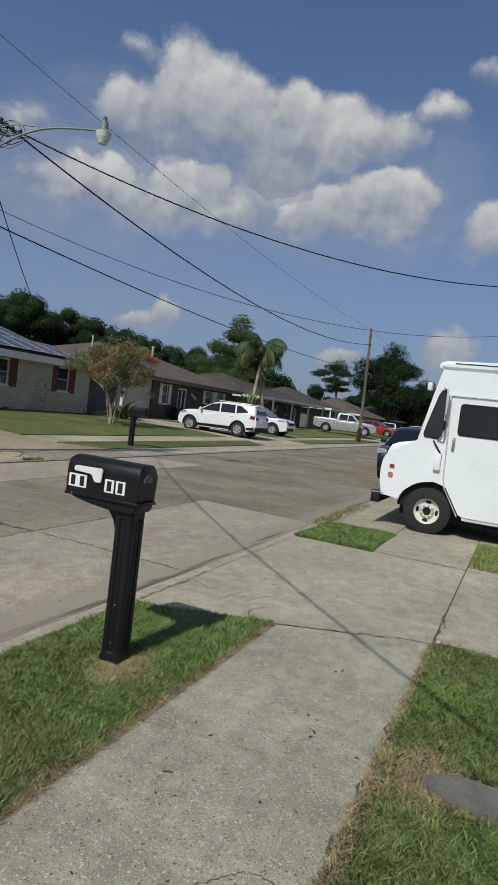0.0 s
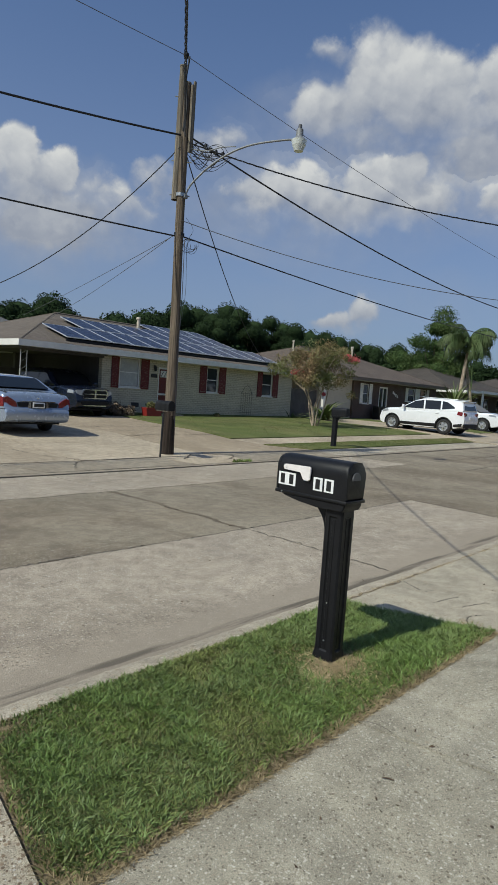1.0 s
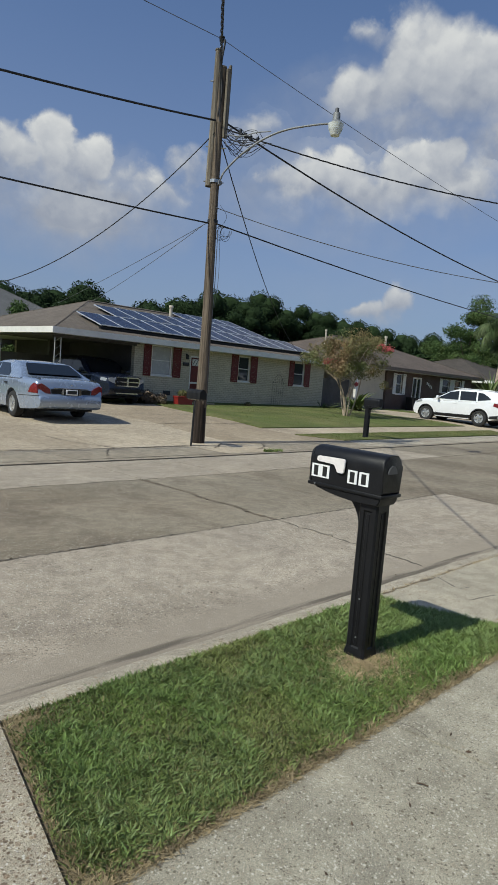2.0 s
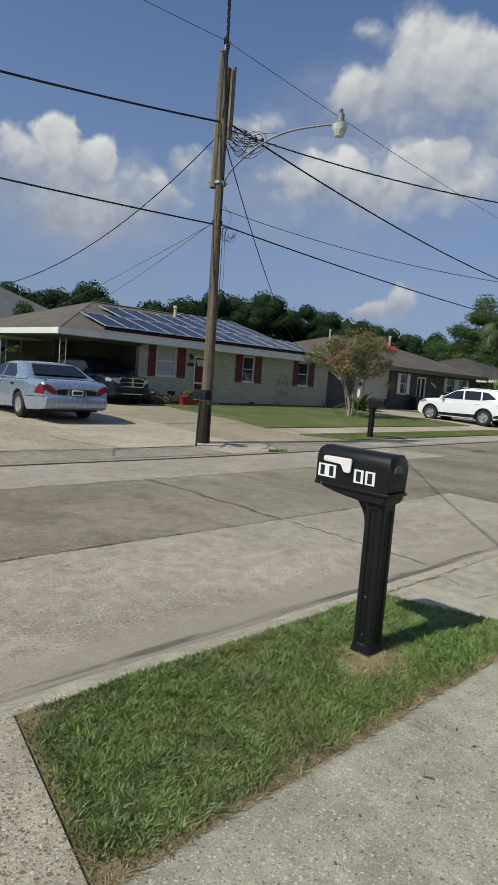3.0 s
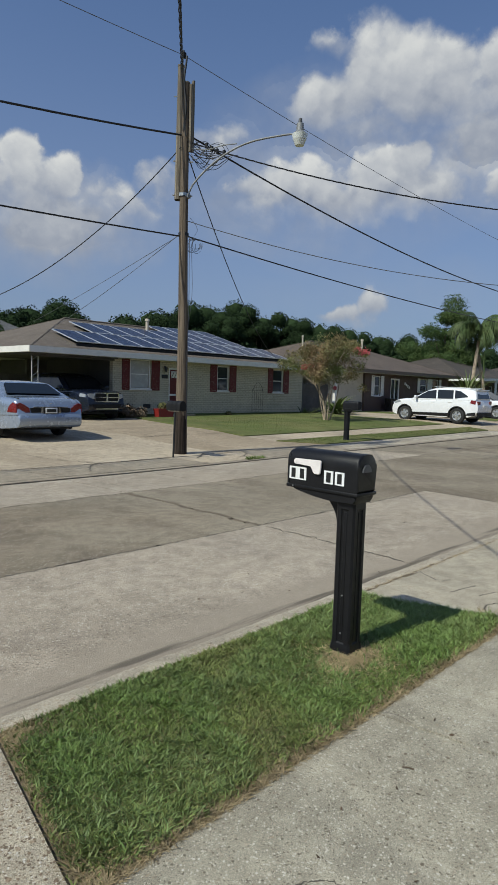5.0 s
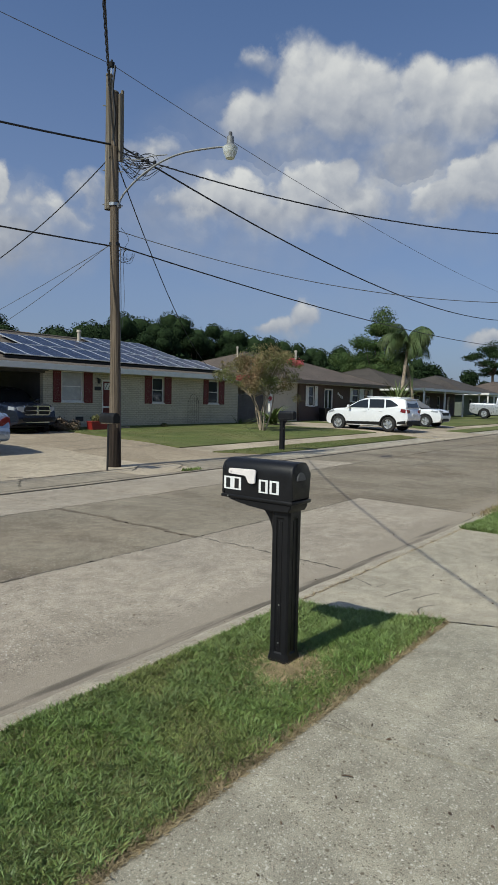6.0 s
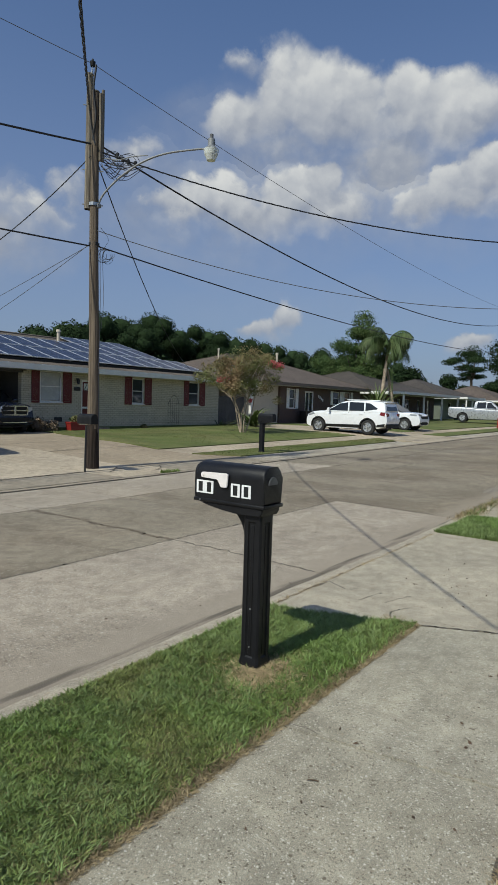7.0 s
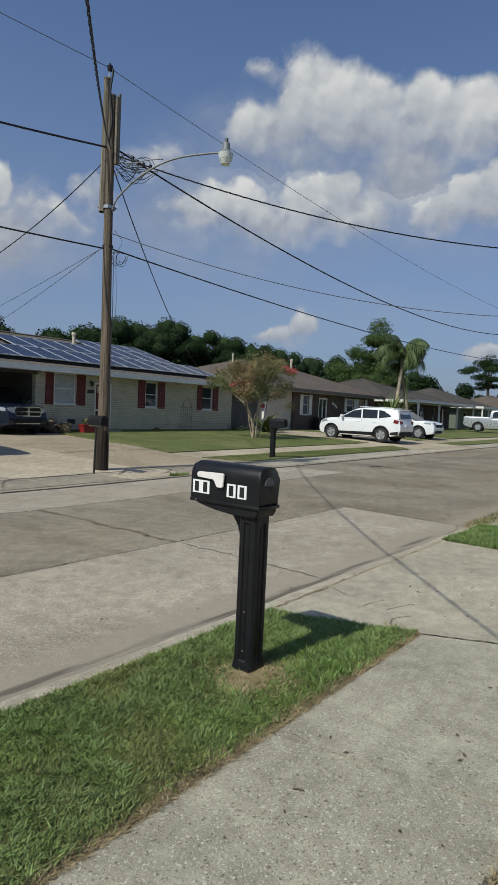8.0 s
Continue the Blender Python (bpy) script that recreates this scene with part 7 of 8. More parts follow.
# ---- white step van ----
def step_van():
    t = thing("step_van", "white walk-in delivery van parked across the pavement", "van", (0, 0, 0))
    x0, x1, back = 12.05, 14.25, -1.3
    wc, r = 4.425, 0.388
    nose = [(5.20, 0.56), (5.235, 0.80), (5.24, 1.00), (5.215, 1.16), (5.16, 1.25), (5.06, 1.32), (4.86, 1.44), (4.74, 1.50), (4.70, 1.54)]
    arch = arc(wc, r, 0.50, 14, 165, 16)
    outline = [(5.20, 0.56), (wc + 0.50, 0.52)] + arch + [(3.86, 0.34), (back, 0.34), (back, 2.72), (4.45, 2.72), (4.47, 2.60), (4.55, 2.25), (4.685, 1.62)] + nose[::-1][:-1]
    bm = bmesh.new()
    f0, f1 = prism(bm, outline, "x", x0, x1)
    bm.normal_update()
    bmesh.ops.bevel(bm, geom=[e for e in bm.edges if any(f in (f0, f1) for f in e.link_faces) and all(v.co.y > 4.40 and (v.co.z > 0.7 or v.co.y > 5.0) for v in e.verts)], offset=0.03, segments=3, affect="EDGES", profile=0.5, clamp_overlap=True)
    part("body", bm, VAN_WHITE, t, "white painted sheet-metal body", True)
    bm = bmesh.new()
    f0, f1 = prism(bm, [(4.55, 1.0), (4.55, 1.50), (4.70, 1.535), (5.06, 1.455), (5.17, 1.40), (5.225, 1.28), (5.235, 1.0)], "x", x0 + 0.24, x1 - 0.24)
    bmesh.ops.bevel(bm, geom=list(f0.edges) + list(f1.edges), offset=0.04, segments=3, affect="EDGES", clamp_overlap=True)
    part("hood", bm, VAN_WHITE, t, "raised white engine hood", True)
    # rounded roof cap with a peak over the windscreen
    bm = bmesh.new()
    f0, f1 = prism(bm, [(4.45, 2.723), (4.515, 2.75), (4.53, 2.80), (4.50, 2.845), (4.40, 2.87), (3.6, 2.885), (back, 2.885), (back, 2.723)], "x", x0 - 0.012, x1 + 0.012)
    bmesh.ops.bevel(bm, geom=list(f0.edges) + list(f1.edges), offset=0.05, segments=3, affect="EDGES", clamp_overlap=True)
    part("roof", bm, VAN_WHITE, t, "rounded roof cap", True)
    part("roof_seam", boxed(x0 - 0.020, x0 - 0.005, back, 4.28, 2.825, 2.838), BLACK_TRIM, t)
    part("drip_rail", boxed(x0 - 0.03, x0 + 0.004, back, 4.27, 2.30, 2.325, bevel=0.006), SOFFIT, t)
    part("sill_rail", boxed(x0 - 0.02, x0 + 0.004, back, 3.84, 0.335, 0.375, bevel=0.005), SOFFIT, t)
    part("underbody", boxed(x0 + 0.25, x1 - 0.25, back + 0.2, 4.9, 0.25, 0.52), BLACK_TRIM, t)
    part("wheel_well", boxed(x0 + 0.10, x0 + 0.5, wc - 0.5, wc + 0.5, 0.42, 0.9), BLACK_TRIM, t)
    # sliding door with its window
    xf = x0 - 0.004
    bm = bmesh.new()
    prism(bm, [(4.24, 2.27), (4.20, 0.98), (4.17, 0.82), (3.93, 0.42), (3.84, 0.39), (2.95, 0.39), (2.95, 2.27)], "x", xf - 0.018, xf + 0.002)
    d = part("door", bm, VAN_WHITE, t, "sliding side door")
    seam_pts = [(x0 - 0.003, 4.27, 2.30), (x0 - 0.003, 4.23, 0.98), (x0 - 0.003, 4.20, 0.81), (x0 - 0.003, 3.95, 0.39)]
    tube("door_seam", seam_pts, 0.012, SOFFIT, t, 5)
    def rounded(y0, y1, z0, z1, rr, n=5):
        pts = []
        for cy, cz, a in ((y1 - rr, z1 - rr, 0), (y0 + rr, z1 - rr, 90), (y0 + rr, z0 + rr, 180), (y1 - rr, z0 + rr, 270)):
            pts += arc(cy, cz, rr, a, a + 90, n)
        return pts
    bm = bmesh.new()
    prism(bm, rounded(3.02, 4.11, 1.685, 2.20, 0.06), "x", xf - 0.030, xf - 0.0185)
    w = part("window", bm, BLACK_TRIM, d, "black rubber surround")
    bm = bmesh.new()
    prism(bm, rounded(3.05, 4.085, 1.71, 2.175, 0.05), "x", xf - 0.036, xf - 0.031)
    part("pane", bm, PANE, w)
    part("grab_handle", boxed(xf - 0.065, xf - 0.040, 4.13, 4.155, 1.46, 1.62, bevel=0.012, seg=2), CHROME, d, "", True)
    part("lock_plate", boxed(xf - 0.045, xf - 0.0185, 4.12, 4.165, 1.43, 1.64, bevel=0.006), ZINC, d)
    # quarter window and windscreen
    q = [(4.61, 1.60), (4.635, 1.65), (4.61, 1.78), (4.47, 2.30), (4.43, 2.38), (4.37, 2.405), (4.335, 2.37), (4.325, 1.66), (4.355, 1.585)]
    bm = bmesh.new()
    prism(bm, q, "x", x0 - 0.014, x0 + 0.002)
    qw = part("quarter_window", bm, BLACK_TRIM, t, "black-edged front quarter window")
    bm = bmesh.new()
    prism(bm, [(4.455 + (y - 4.455) * 0.86, 1.95 + (z - 1.95) * 0.94) for y, z in q], "x", x0 - 0.020, x0 - 0.0145)
    part("pane", bm, PANE, qw)
    bm = bmesh.new()
    for a, b in (((4.690, 1.66), (4.515, 2.44)),):
        prism(bm, [(a[0], a[1]), (a[0] + 0.012, a[1]), (b[0] + 0.012, b[1]), (b[0], b[1])], "x", x0 + 0.10, x1 - 0.10)
    part("windscreen", bm, PANE, t)
    # mirrors on an arm
    m = part("mirror_arm", joined_arm([(x0, 4.40, 2.43), (x0 - 0.10, 4.33, 2.40), (x0 - 0.12, 4.31, 1.66), (x0, 4.40, 1.56)]), SOFFIT, t, "mirror bracket")
    part("mirror_head", boxed(x0 - 0.20, x0 - 0.05, 4.285, 4.325, 1.98, 2.32, bevel=0.02, seg=2), SOFFIT, m, "tall side mirror", True)
    part("mirror_head", boxed(x0 - 0.18, x0 - 0.06, 4.29, 4.325, 1.74, 1.90, bevel=0.018, seg=2), BLACK_TRIM, m, "dark lower mirror", True)
    part("wiper", joined_arm([(x0 - 0.01, 4.46, 1.56), (x0 - 0.03, 4.42, 1.50), (x0 - 0.012, 4.30, 1.32)]), BLACK_TRIM, t, "thin black stay")
    part("side_lamp", boxed(x0 + 0.05, x0 + 0.16, 4.60, 4.68, 2.37, 2.50, bevel=0.02, seg=2), WHITE_PLASTIC, t, "", True)
    # vent box, marker lamps, bumper
    v = part("vent_box", boxed(x0 - 0.06, x0 + 0.004, 4.30, 4.41, 1.08, 1.36, bevel=0.02, seg=2), VAN_WHITE, t, "white louvred vent box", True)
    part("marker_lamp", boxed(x0 - 0.022, x0 + 0.004, 5.03, 5.11, 1.02, 1.08, bevel=0.008), RUST_LAMP, t, "amber marker lamp", True)
    part("marker_lamp", cyl(bmesh.new(), (x0 - 0.022, 5.08, 0.91), (x0 + 0.004, 5.08, 0.91), 0.042, n=16), AMBER, t, "round amber marker lamp")
    bm = boxed(x0 + 0.02, x1 - 0.02, 5.22, 5.37, 0.40, 0.58, bevel=0.02, seg=2)
    part("bumper", bm, BLACK_TRIM, t, "black steel bumper", True)
    bm = boxed(x0 + 0.0, x0 + 0.25, 5.15, 5.385, 0.565, 0.60, bevel=0.01)
    part("bumper_cap", bm, CHROME, t)
    part("grille", boxed(x0 + 0.5, x1 - 0.5, 5.225, 5.26, 0.75, 1.12, bevel=0.01), BLACK_TRIM, t)
    for side in (0, 1):
        xx = x0 + 0.28 if side == 0 else x1 - 0.28
        part("headlight", cyl(bmesh.new(), (xx, 5.22, 0.93), (xx, 5.26, 0.93), 0.10, n=18), HEADLAMP, t)
    # wheels: deep-dished steel rims
    for y in (wc, 0.9):
        for xx, side in ((x0 + 0.13, -1), (x1 - 0.13, 1)):
            bm = bmesh.new()
            prof = [(0.54 * r, -0.5), (0.82 * r, -0.5), (0.96 * r, -0.40), (r, -0.25), (r, 0.25), (0.96 * r, 0.40), (0.82 * r, 0.5), (0.54 * r, 0.5)]
            n = 32
            rings = [[bm.verts.new((xx + k * 0.23, y + q * math.cos(2 * math.pi * i / n), r + q * math.sin(2 * math.pi * i / n))) for i in range(n)] for q, k in prof]
            for i in range(len(rings)):
                a, b = rings[i], rings[(i + 1) % len(rings)]
                for j in range(n):
                    bm.faces.new((a[j], a[(j + 1) % n], b[(j + 1) % n], b[j]))
            wh = part("wheel", bm, TYRE, t, "worn black truck tyre", True)
            bm = bmesh.new()
            dish = [(0.60, 0.105), (0.57, 0.115), (0.535, 0.10), (0.49, 0.06), (0.31, 0.045), (0.28, 0.075), (0.18, 0.08), (0.16, 0.05), (0.0, 0.05)]
            rings = [[bm.verts.new((xx + side * k, y + q * r * math.cos(2 * math.pi * i / n), r + q * r * math.sin(2 * math.pi * i / n))) for i in range(n)] for q, k in dish[:-1]]
            for a, b in zip(rings, rings[1:]):
                for j in range(n):
                    bm.faces.new((a[j], a[(j + 1) % n], b[(j + 1) % n], b[j]))
            rim = part("rim", bm, RIM_WHITE, wh, "cream-white steel rim", True)
            for k in range(8):
                a = 2 * math.pi * (k + 0.3) / 8
                p = (xx + side * 0.075, y + 0.245 * r * math.cos(a), r + 0.245 * r * math.sin(a))
                part("lug_nut", cyl(bmesh.new(), p, (p[0] + side * 0.022, p[1], p[2]), 0.014, n=6), ZINC, rim)
            for k in range(4):
                a = 2 * math.pi * (k + 0.05) / 4
                c = (xx + side * 0.052, y + 0.40 * r * math.cos(a), r + 0.40 * r * math.sin(a))
                bm = cyl(bmesh.new(), c, (c[0] + side * 0.006, c[1], c[2]), 0.026, n=10)
                for v2 in bm.verts:
                    dy, dz = v2.co.y - c[1], v2.co.z - c[2]
                    tang = -math.sin(a) * dy + math.cos(a) * dz
                    v2.co.y += -math.sin(a) * tang * 0.9
                    v2.co.z += math.cos(a) * tang * 0.9
                part("hand_hole", bm, BLACK_TRIM, rim)
            part("hub", cyl(bmesh.new(), (xx + side * 0.03, y, r), (xx + side * 0.085, y, r), 0.055, n=14), BLACK_TRIM, rim, "dark hub")


def joined_arm(pts):
    bm = bmesh.new()
    for a, b in zip(pts, pts[1:]):
        cyl(bm, a, b, 0.013, n=6)
    return bm


step_van()

# ---- trees and plants ----
def leaf_cloud(lobes, n, size, r, shell=0.55, droop=0.0, long=1.7, ragged=1.0):
    """Leaf-shaped quads scattered through lobes (centre, radii), denser towards the outside."""
    vol = np.array([l[1][0] * l[1][1] * l[1][2] for l in lobes]) ** 0.67
    pick = r.choice(len(lobes), n, p=vol / vol.sum())
    C, R = np.array([l[0] for l in lobes])[pick], np.array([l[1] for l in lobes])[pick]
    d = r.normal(0, 1, (n, 3))
    d /= np.linalg.norm(d, axis=1, keepdims=True)
    rad = shell + (1 - shell) * r.random(n) ** 0.6
    rad *= 1 + ragged * (0.16 * np.sin(d[:, 0] * 7 + C[:, 0] * 3) * np.cos(d[:, 1] * 6 + C[:, 1] * 2) + 0.10 * np.sin(d[:, 2] * 13 + d[:, 0] * 11))
    P = C + d * R * rad[:, None]
    nrm = d + r.normal(0, 0.7, (n, 3))
    nrm /= np.linalg.norm(nrm, axis=1, keepdims=True)
    u = np.cross(nrm, r.normal(0, 1, (n, 3)))
    u /= np.linalg.norm(u, axis=1, keepdims=True)
    u[:, 2] -= droop
    v = np.cross(nrm, u)
    s = (size * r.uniform(0.6, 1.35, n))[:, None]
    Q = np.stack([P - u * s * long / 2, P + v * s * 0.42, P + u * s * long / 2, P - v * s * 0.42], 1).reshape(-1, 3)
    return Q, np.arange(4 * n).reshape(n, 4)


def inner_mass(lobes, r):
    """The dense inside of a crown: one lumpy closed mass a lobe, all behind the leaves."""
    bm = bmesh.new()
    bmesh.ops.create_icosphere(bm, subdivisions=2, radius=1.0)
    D = np.array([v.co for v in bm.verts])
    T = np.array([[v.index for v in f.verts] for f in bm.faces])
    bm.free()
    V = [np.array(c) + D * np.array(q) * (1 + 0.40 * (r.random(len(D)) - 0.6))[:, None] for c, q in lobes]
    return np.concatenate(V), np.concatenate([T + k * len(D) for k in range(len(lobes))])


def limb(a, b, r0, r1, r, bend=0.08, steps=6):
    a, b = np.array(a, float), np.array(b, float)
    L = np.linalg.norm(b - a)
    T = np.linspace(0, 1, steps)[:, None]
    P = a + (b - a) * T + np.sin(T * np.pi) * r.normal(0, bend * L, 3)
    return P, np.linspace(r0, r1, steps)


def tree(label, at, height, spread, seed, leaf_mat, n=5000, size=0.4, trunk=0.22, lobes_n=11, bare=0.28, bark=BARK, squash=0.75, loose=0.55, name="tree", core=0, fill=0.72, clump=1.0):
    """A broad-leaved tree: tapered trunk, limbs, and a crown of many leaves in uneven lobes."""
    r = np.random.default_rng(seed)
    t = thing(name, label, "tree", at)
    h0 = height * bare
    runs = [limb((0, 0, -0.2), (r.normal(0, 0.15), r.normal(0, 0.15), h0 * 1.25), trunk, trunk * 0.7, r, 0.03)]
    lobes = []
    for k in range(lobes_n):
        a = 2 * np.pi * k / lobes_n + r.normal(0, 0.3)
        q = spread * (0.15 + 0.62 * r.random())
        z = h0 + (height - h0) * (0.22 + 0.58 * r.random() * (1.15 - 0.5 * q / spread))
        R = spread * r.uniform(0.26, 0.46) * clump
        lobes.append(((q * np.cos(a), q * np.sin(a), z), (R, R, R * squash * r.uniform(0.8, 1.1))))
        if fill < 0.8 or k % 4 == 0:
            runs.append(limb(runs[0][0][-1], (q * 0.8 * np.cos(a), q * 0.8 * np.sin(a), z), trunk * 0.45, trunk * 0.10, r))
    lobes.append(((0, 0, height - spread * 0.34), (spread * 0.36, spread * 0.36, spread * 0.34)))
    joined_tubes("trunk", runs, bark, t, 7)
    Q, F = leaf_cloud(lobes, n * (3 if fill > 0.8 else 1), size, r, loose, long=1.7 if fill < 0.8 else 1.25, ragged=1.0 if fill < 0.8 else 0.55)
    if fill > 0.8:
        mid = Q.reshape(-1, 4, 3).mean(1)
        deep = np.zeros(len(mid), bool)
        for c, q in lobes:
            deep |= (((mid - c) / np.array(q)) ** 2).sum(1) < 0.66
        Q = Q.reshape(-1, 4, 3)[~deep][:n].reshape(-1, 3)
        F = np.arange(len(Q)).reshape(-1, 4)
        Q2, F2 = inner_mass([(c, tuple(k * 0.78 for k in q)) for c, q in lobes], r)
        ob = new("inner_leaves", raw_mesh("inner_leaves", Q2, F2, leaf_mat))
        ob.parent = t
        tagged(ob, "dense shaded inside of the crown", kind="stuff")
    elif core:
        Q2, F2 = leaf_cloud([(c, tuple(k * fill for k in q)) for c, q in lobes], core, 0.62, r, 0.1, long=1.2)
        Q, F = np.concatenate([Q, Q2]), np.concatenate([F, F2 + len(Q)])
    ob = new("crown", raw_mesh("crown", Q, F, leaf_mat))
    ob.parent = t
    tagged(ob, "uneven leafy crown", kind="stuff")
    return t


# wood behind the houses
r = np.random.default_rng(3)
sky_line = [(-14, 9.0), (0, 9.0), (12, 8.8), (18, 8.6), (22, 8.6), (25, 8.8), (28.5, 10.4), (32, 8.7), (36.4, 11.0), (39, 10.9), (42, 12.5), (45, 14.0), (47.7, 13.0), (50.3, 12.5), (54, 12.0), (59, 12.6), (64, 13.0), (70, 13.0)]
k = 0
az = -12.0
while az < 68:
    h = np.interp(az, [s[0] for s in sky_line], [s[1] for s in sky_line])
    y = 62.0 + r.uniform(-3, 5)
    x = 1.7 + (y - 3.2) * math.tan(radians(az))
    dist = (y - 3.2) / math.cos(radians(az))
    tree("dark broad-leaved tree in the wood behind the houses", (x, y, 0.1), h * r.uniform(0.93, 1.05), 4.6 * r.uniform(0.85, 1.2), 40 + k, LEAF_DARK, 18000 if 18 < az < 66 else 2500, 0.165 if 18 < az < 66 else 0.30, 0.25, 44, 0.04, squash=0.9, loose=0.76, fill=0.93, clump=0.74)
    az += math.degrees(3.7 / dist) * r.uniform(0.9, 1.25) * 1.0
    k += 1
# second row behind the first
for az in np.arange(-10, 68, 2.6):
    h = np.interp(az, [s[0] for s in sky_line], [s[1] for s in sky_line]) * 1.13
    y = 72.0 + r.uniform(-2, 3)
    tree("dark broad-leaved tree in the wood behind the houses", (1.7 + (y - 3.2) * math.tan(radians(az)), y, 0.1), h * r.uniform(0.92, 1.0), 5.6, 140 + k, LEAF_DARK, 5200 if 18 < az < 66 else 1200, 0.19, 0.25, 30, 0.04, squash=0.9, loose=0.78, fill=0.90, clump=0.85)
    k += 1
# low scrub closing the foot of the wood
hedge = tagged(new("undergrowth"), "dark undergrowth at the foot of the wood", "undergrowth")
lobes = [((x, 61 + 2 * math.sin(x), 3.2), (3.2, 2.2, 4.2)) for x in np.arange(-30, 175, 3.0)]
Q, F = leaf_cloud(lobes, 40000, 0.42, r, 0.6)
ob = new("leaves", raw_mesh("leaves", Q, F, LEAF_DARK))
ob.parent = hedge
tagged(ob, kind="stuff")

tree("small bright tree between the back gardens", (17.2, 38.7, 0.1), 5.0, 1.5, 66, LEAF_MID, 6000, 0.09, 0.08, 9, 0.2, loose=0.3)
tree("leafy shrub tree behind the carport", (14.2, 38.4, 0.1), 3.4, 1.5, 67, LEAF_MID, 5000, 0.09, 0.08, 9, 0.05, loose=0.3)
# trees along the far part of the street
tree("tall leafy tree behind the brown house", (60.8, 32.0, 0.1), 11.6, 3.7, 71, LEAF_MID, 24000, 0.12, 0.2, 22, 0.2, loose=0.25, squash=0.6)
tree("smaller tree beside the tall one", (58.4, 33.0, 0.1), 8.6, 3.2, 72, LEAF_MID, 18000, 0.10, 0.16, 18, 0.15, loose=0.2, squash=0.6)
tree("large spreading oak far along the street", (109.5, 25.6, 0.1), 16.4, 6.6, 73, LEAF_DARK, 26000, 0.20, 0.5, 30, 0.12, squash=0.62, loose=0.45, core=1500)
tree("oak branch spreading over the roofs", (107.0, 34.5, 0.1), 12.4, 5.0, 74, LEAF_DARK, 8500, 0.18, 0.3, 15, 0.42, squash=0.36, loose=0.05, clump=0.8)
tree("dark tree at the end of the street", (124.0, 22.0, 0.1), 11.5, 6.5, 75, LEAF_DARK, 15000, 0.22, 0.4, 13, 0.08, core=1800)
tree("dark tree at the end of the street", (132.0, 14.0, 0.1), 13.5, 8.0, 76, LEAF_DARK, 9000, 0.34, 0.4, 12, 0.08, core=1800)
tree("dark tree at the end of the street", (140.0, 4.0, 0.1), 12.0, 6.5, 77, LEAF_DARK, 9000, 0.34, 0.4, 12, 0.08, core=1800)
tree("dark tree at the end of the street", (138.0, -8.0, 0.1), 11.0, 6.0, 78, LEAF_DARK, 8000, 0.34, 0.4, 12, 0.08, core=1800)
for k, (x, y, h) in enumerate(((92, 50, 8.5), (104, 52, 9), (117, 50, 9.5), (130, 46, 9), (150, 40, 10), (165, 28, 11), (170, 14, 11), (175, 0, 11), (172, -14, 11), (84, 46, 7.5), (76, 46, 7.0))):
    tree("dark tree far behind the roofs", (x, y, 0.1), h, 5.4, 90 + k, LEAF_DARK, 7000, 0.32, 0.3, 12, 0.06, core=1800)


# trees out of view, added so that glass and paint reflect something dark
for k, (x, y, h) in enumerate(((-34, 16, 9), (-38, 6, 10), (-36, -6, 10), (-30, -20, 9), (-14, -30, 10), (2, -30, 10), (18, -34, 10), (34, -30, 10), (50, -26, 10), (66, -24, 10), (84, -22, 10))):
    tree("unseen broad-leaved tree added beyond the near side for reflections", (x, y, -0.2), h, 5.5, 190 + k, LEAF_DARK, 4000, 0.34, 0.3, 11, 0.08, core=500)


def crepe_myrtle():
    t = thing("tree", "multi-stemmed crepe myrtle with thin leaves and red flowers", "tree", (23.95, 19.75, 0.34))
    r = np.random.default_rng(21)
    runs, lobes = [], []
    for k in range(6):
        a = 2 * np.pi * k / 6 + r.normal(0, 0.3)
        top = (0.55 * np.cos(a), 0.55 * np.sin(a), 1.55 + r.uniform(-0.1, 0.25))
        runs.append(limb((0.10 * np.cos(a), 0.10 * np.sin(a), -0.1), top, 0.036, 0.022, r, 0.05, 8))
        for j in range(4):
            b = a + r.normal(0, 0.7)
            q = r.uniform(0.6, 1.75)
            end = (q * np.cos(b), q * np.sin(b), r.uniform(2.1, 3.75) - 0.25 * q)
            runs.append(limb(top, end, 0.022, 0.006, r, 0.06))
            lobes.append((end, (0.50, 0.50, 0.36)))
            for m in range(2):
                e2 = tuple(np.array(end) + r.normal(0, 0.35, 3))
                runs.append(limb(end, e2, 0.008, 0.003, r, 0.05, 4))
                lobes.append((e2, (0.30, 0.30, 0.24)))
    lobes.append(((0, 0, 3.35), (0.85, 0.85, 0.55)))
    joined_tubes("stem", runs, BARK_PALE, t, 7, "smooth pale stems")
    Q, F = leaf_cloud(lobes, 17000, 0.050, r, 0.10)
    ob = new("crown", raw_mesh("crown", Q, F, LEAF_MYRTLE))
    ob.parent = t
    tagged(ob, "thin rusty green leaves", kind="stuff")
    # flower heads in the places where they show
    fl = [((1.25, -1.0, 3.05), (0.30, 0.30, 0.20)), ((0.85, -0.9, 3.15), (0.22, 0.22, 0.16)), ((-1.05, 0.1, 2.35), (0.22, 0.2, 0.13)), ((-1.3, 0.3, 2.30), (0.16, 0.2, 0.12)),
          ((0.05, -0.35, 1.45), (0.12, 0.12, 0.12))]
    Q, F = leaf_cloud(fl, 900, 0.065, r, 0.1, long=1.1)
    ob = new("flower_heads", raw_mesh("flower_heads", Q, F, FLOWER))
    ob.parent = t
    tagged(ob, "coral red flower heads", kind="stuff")


crepe_myrtle()


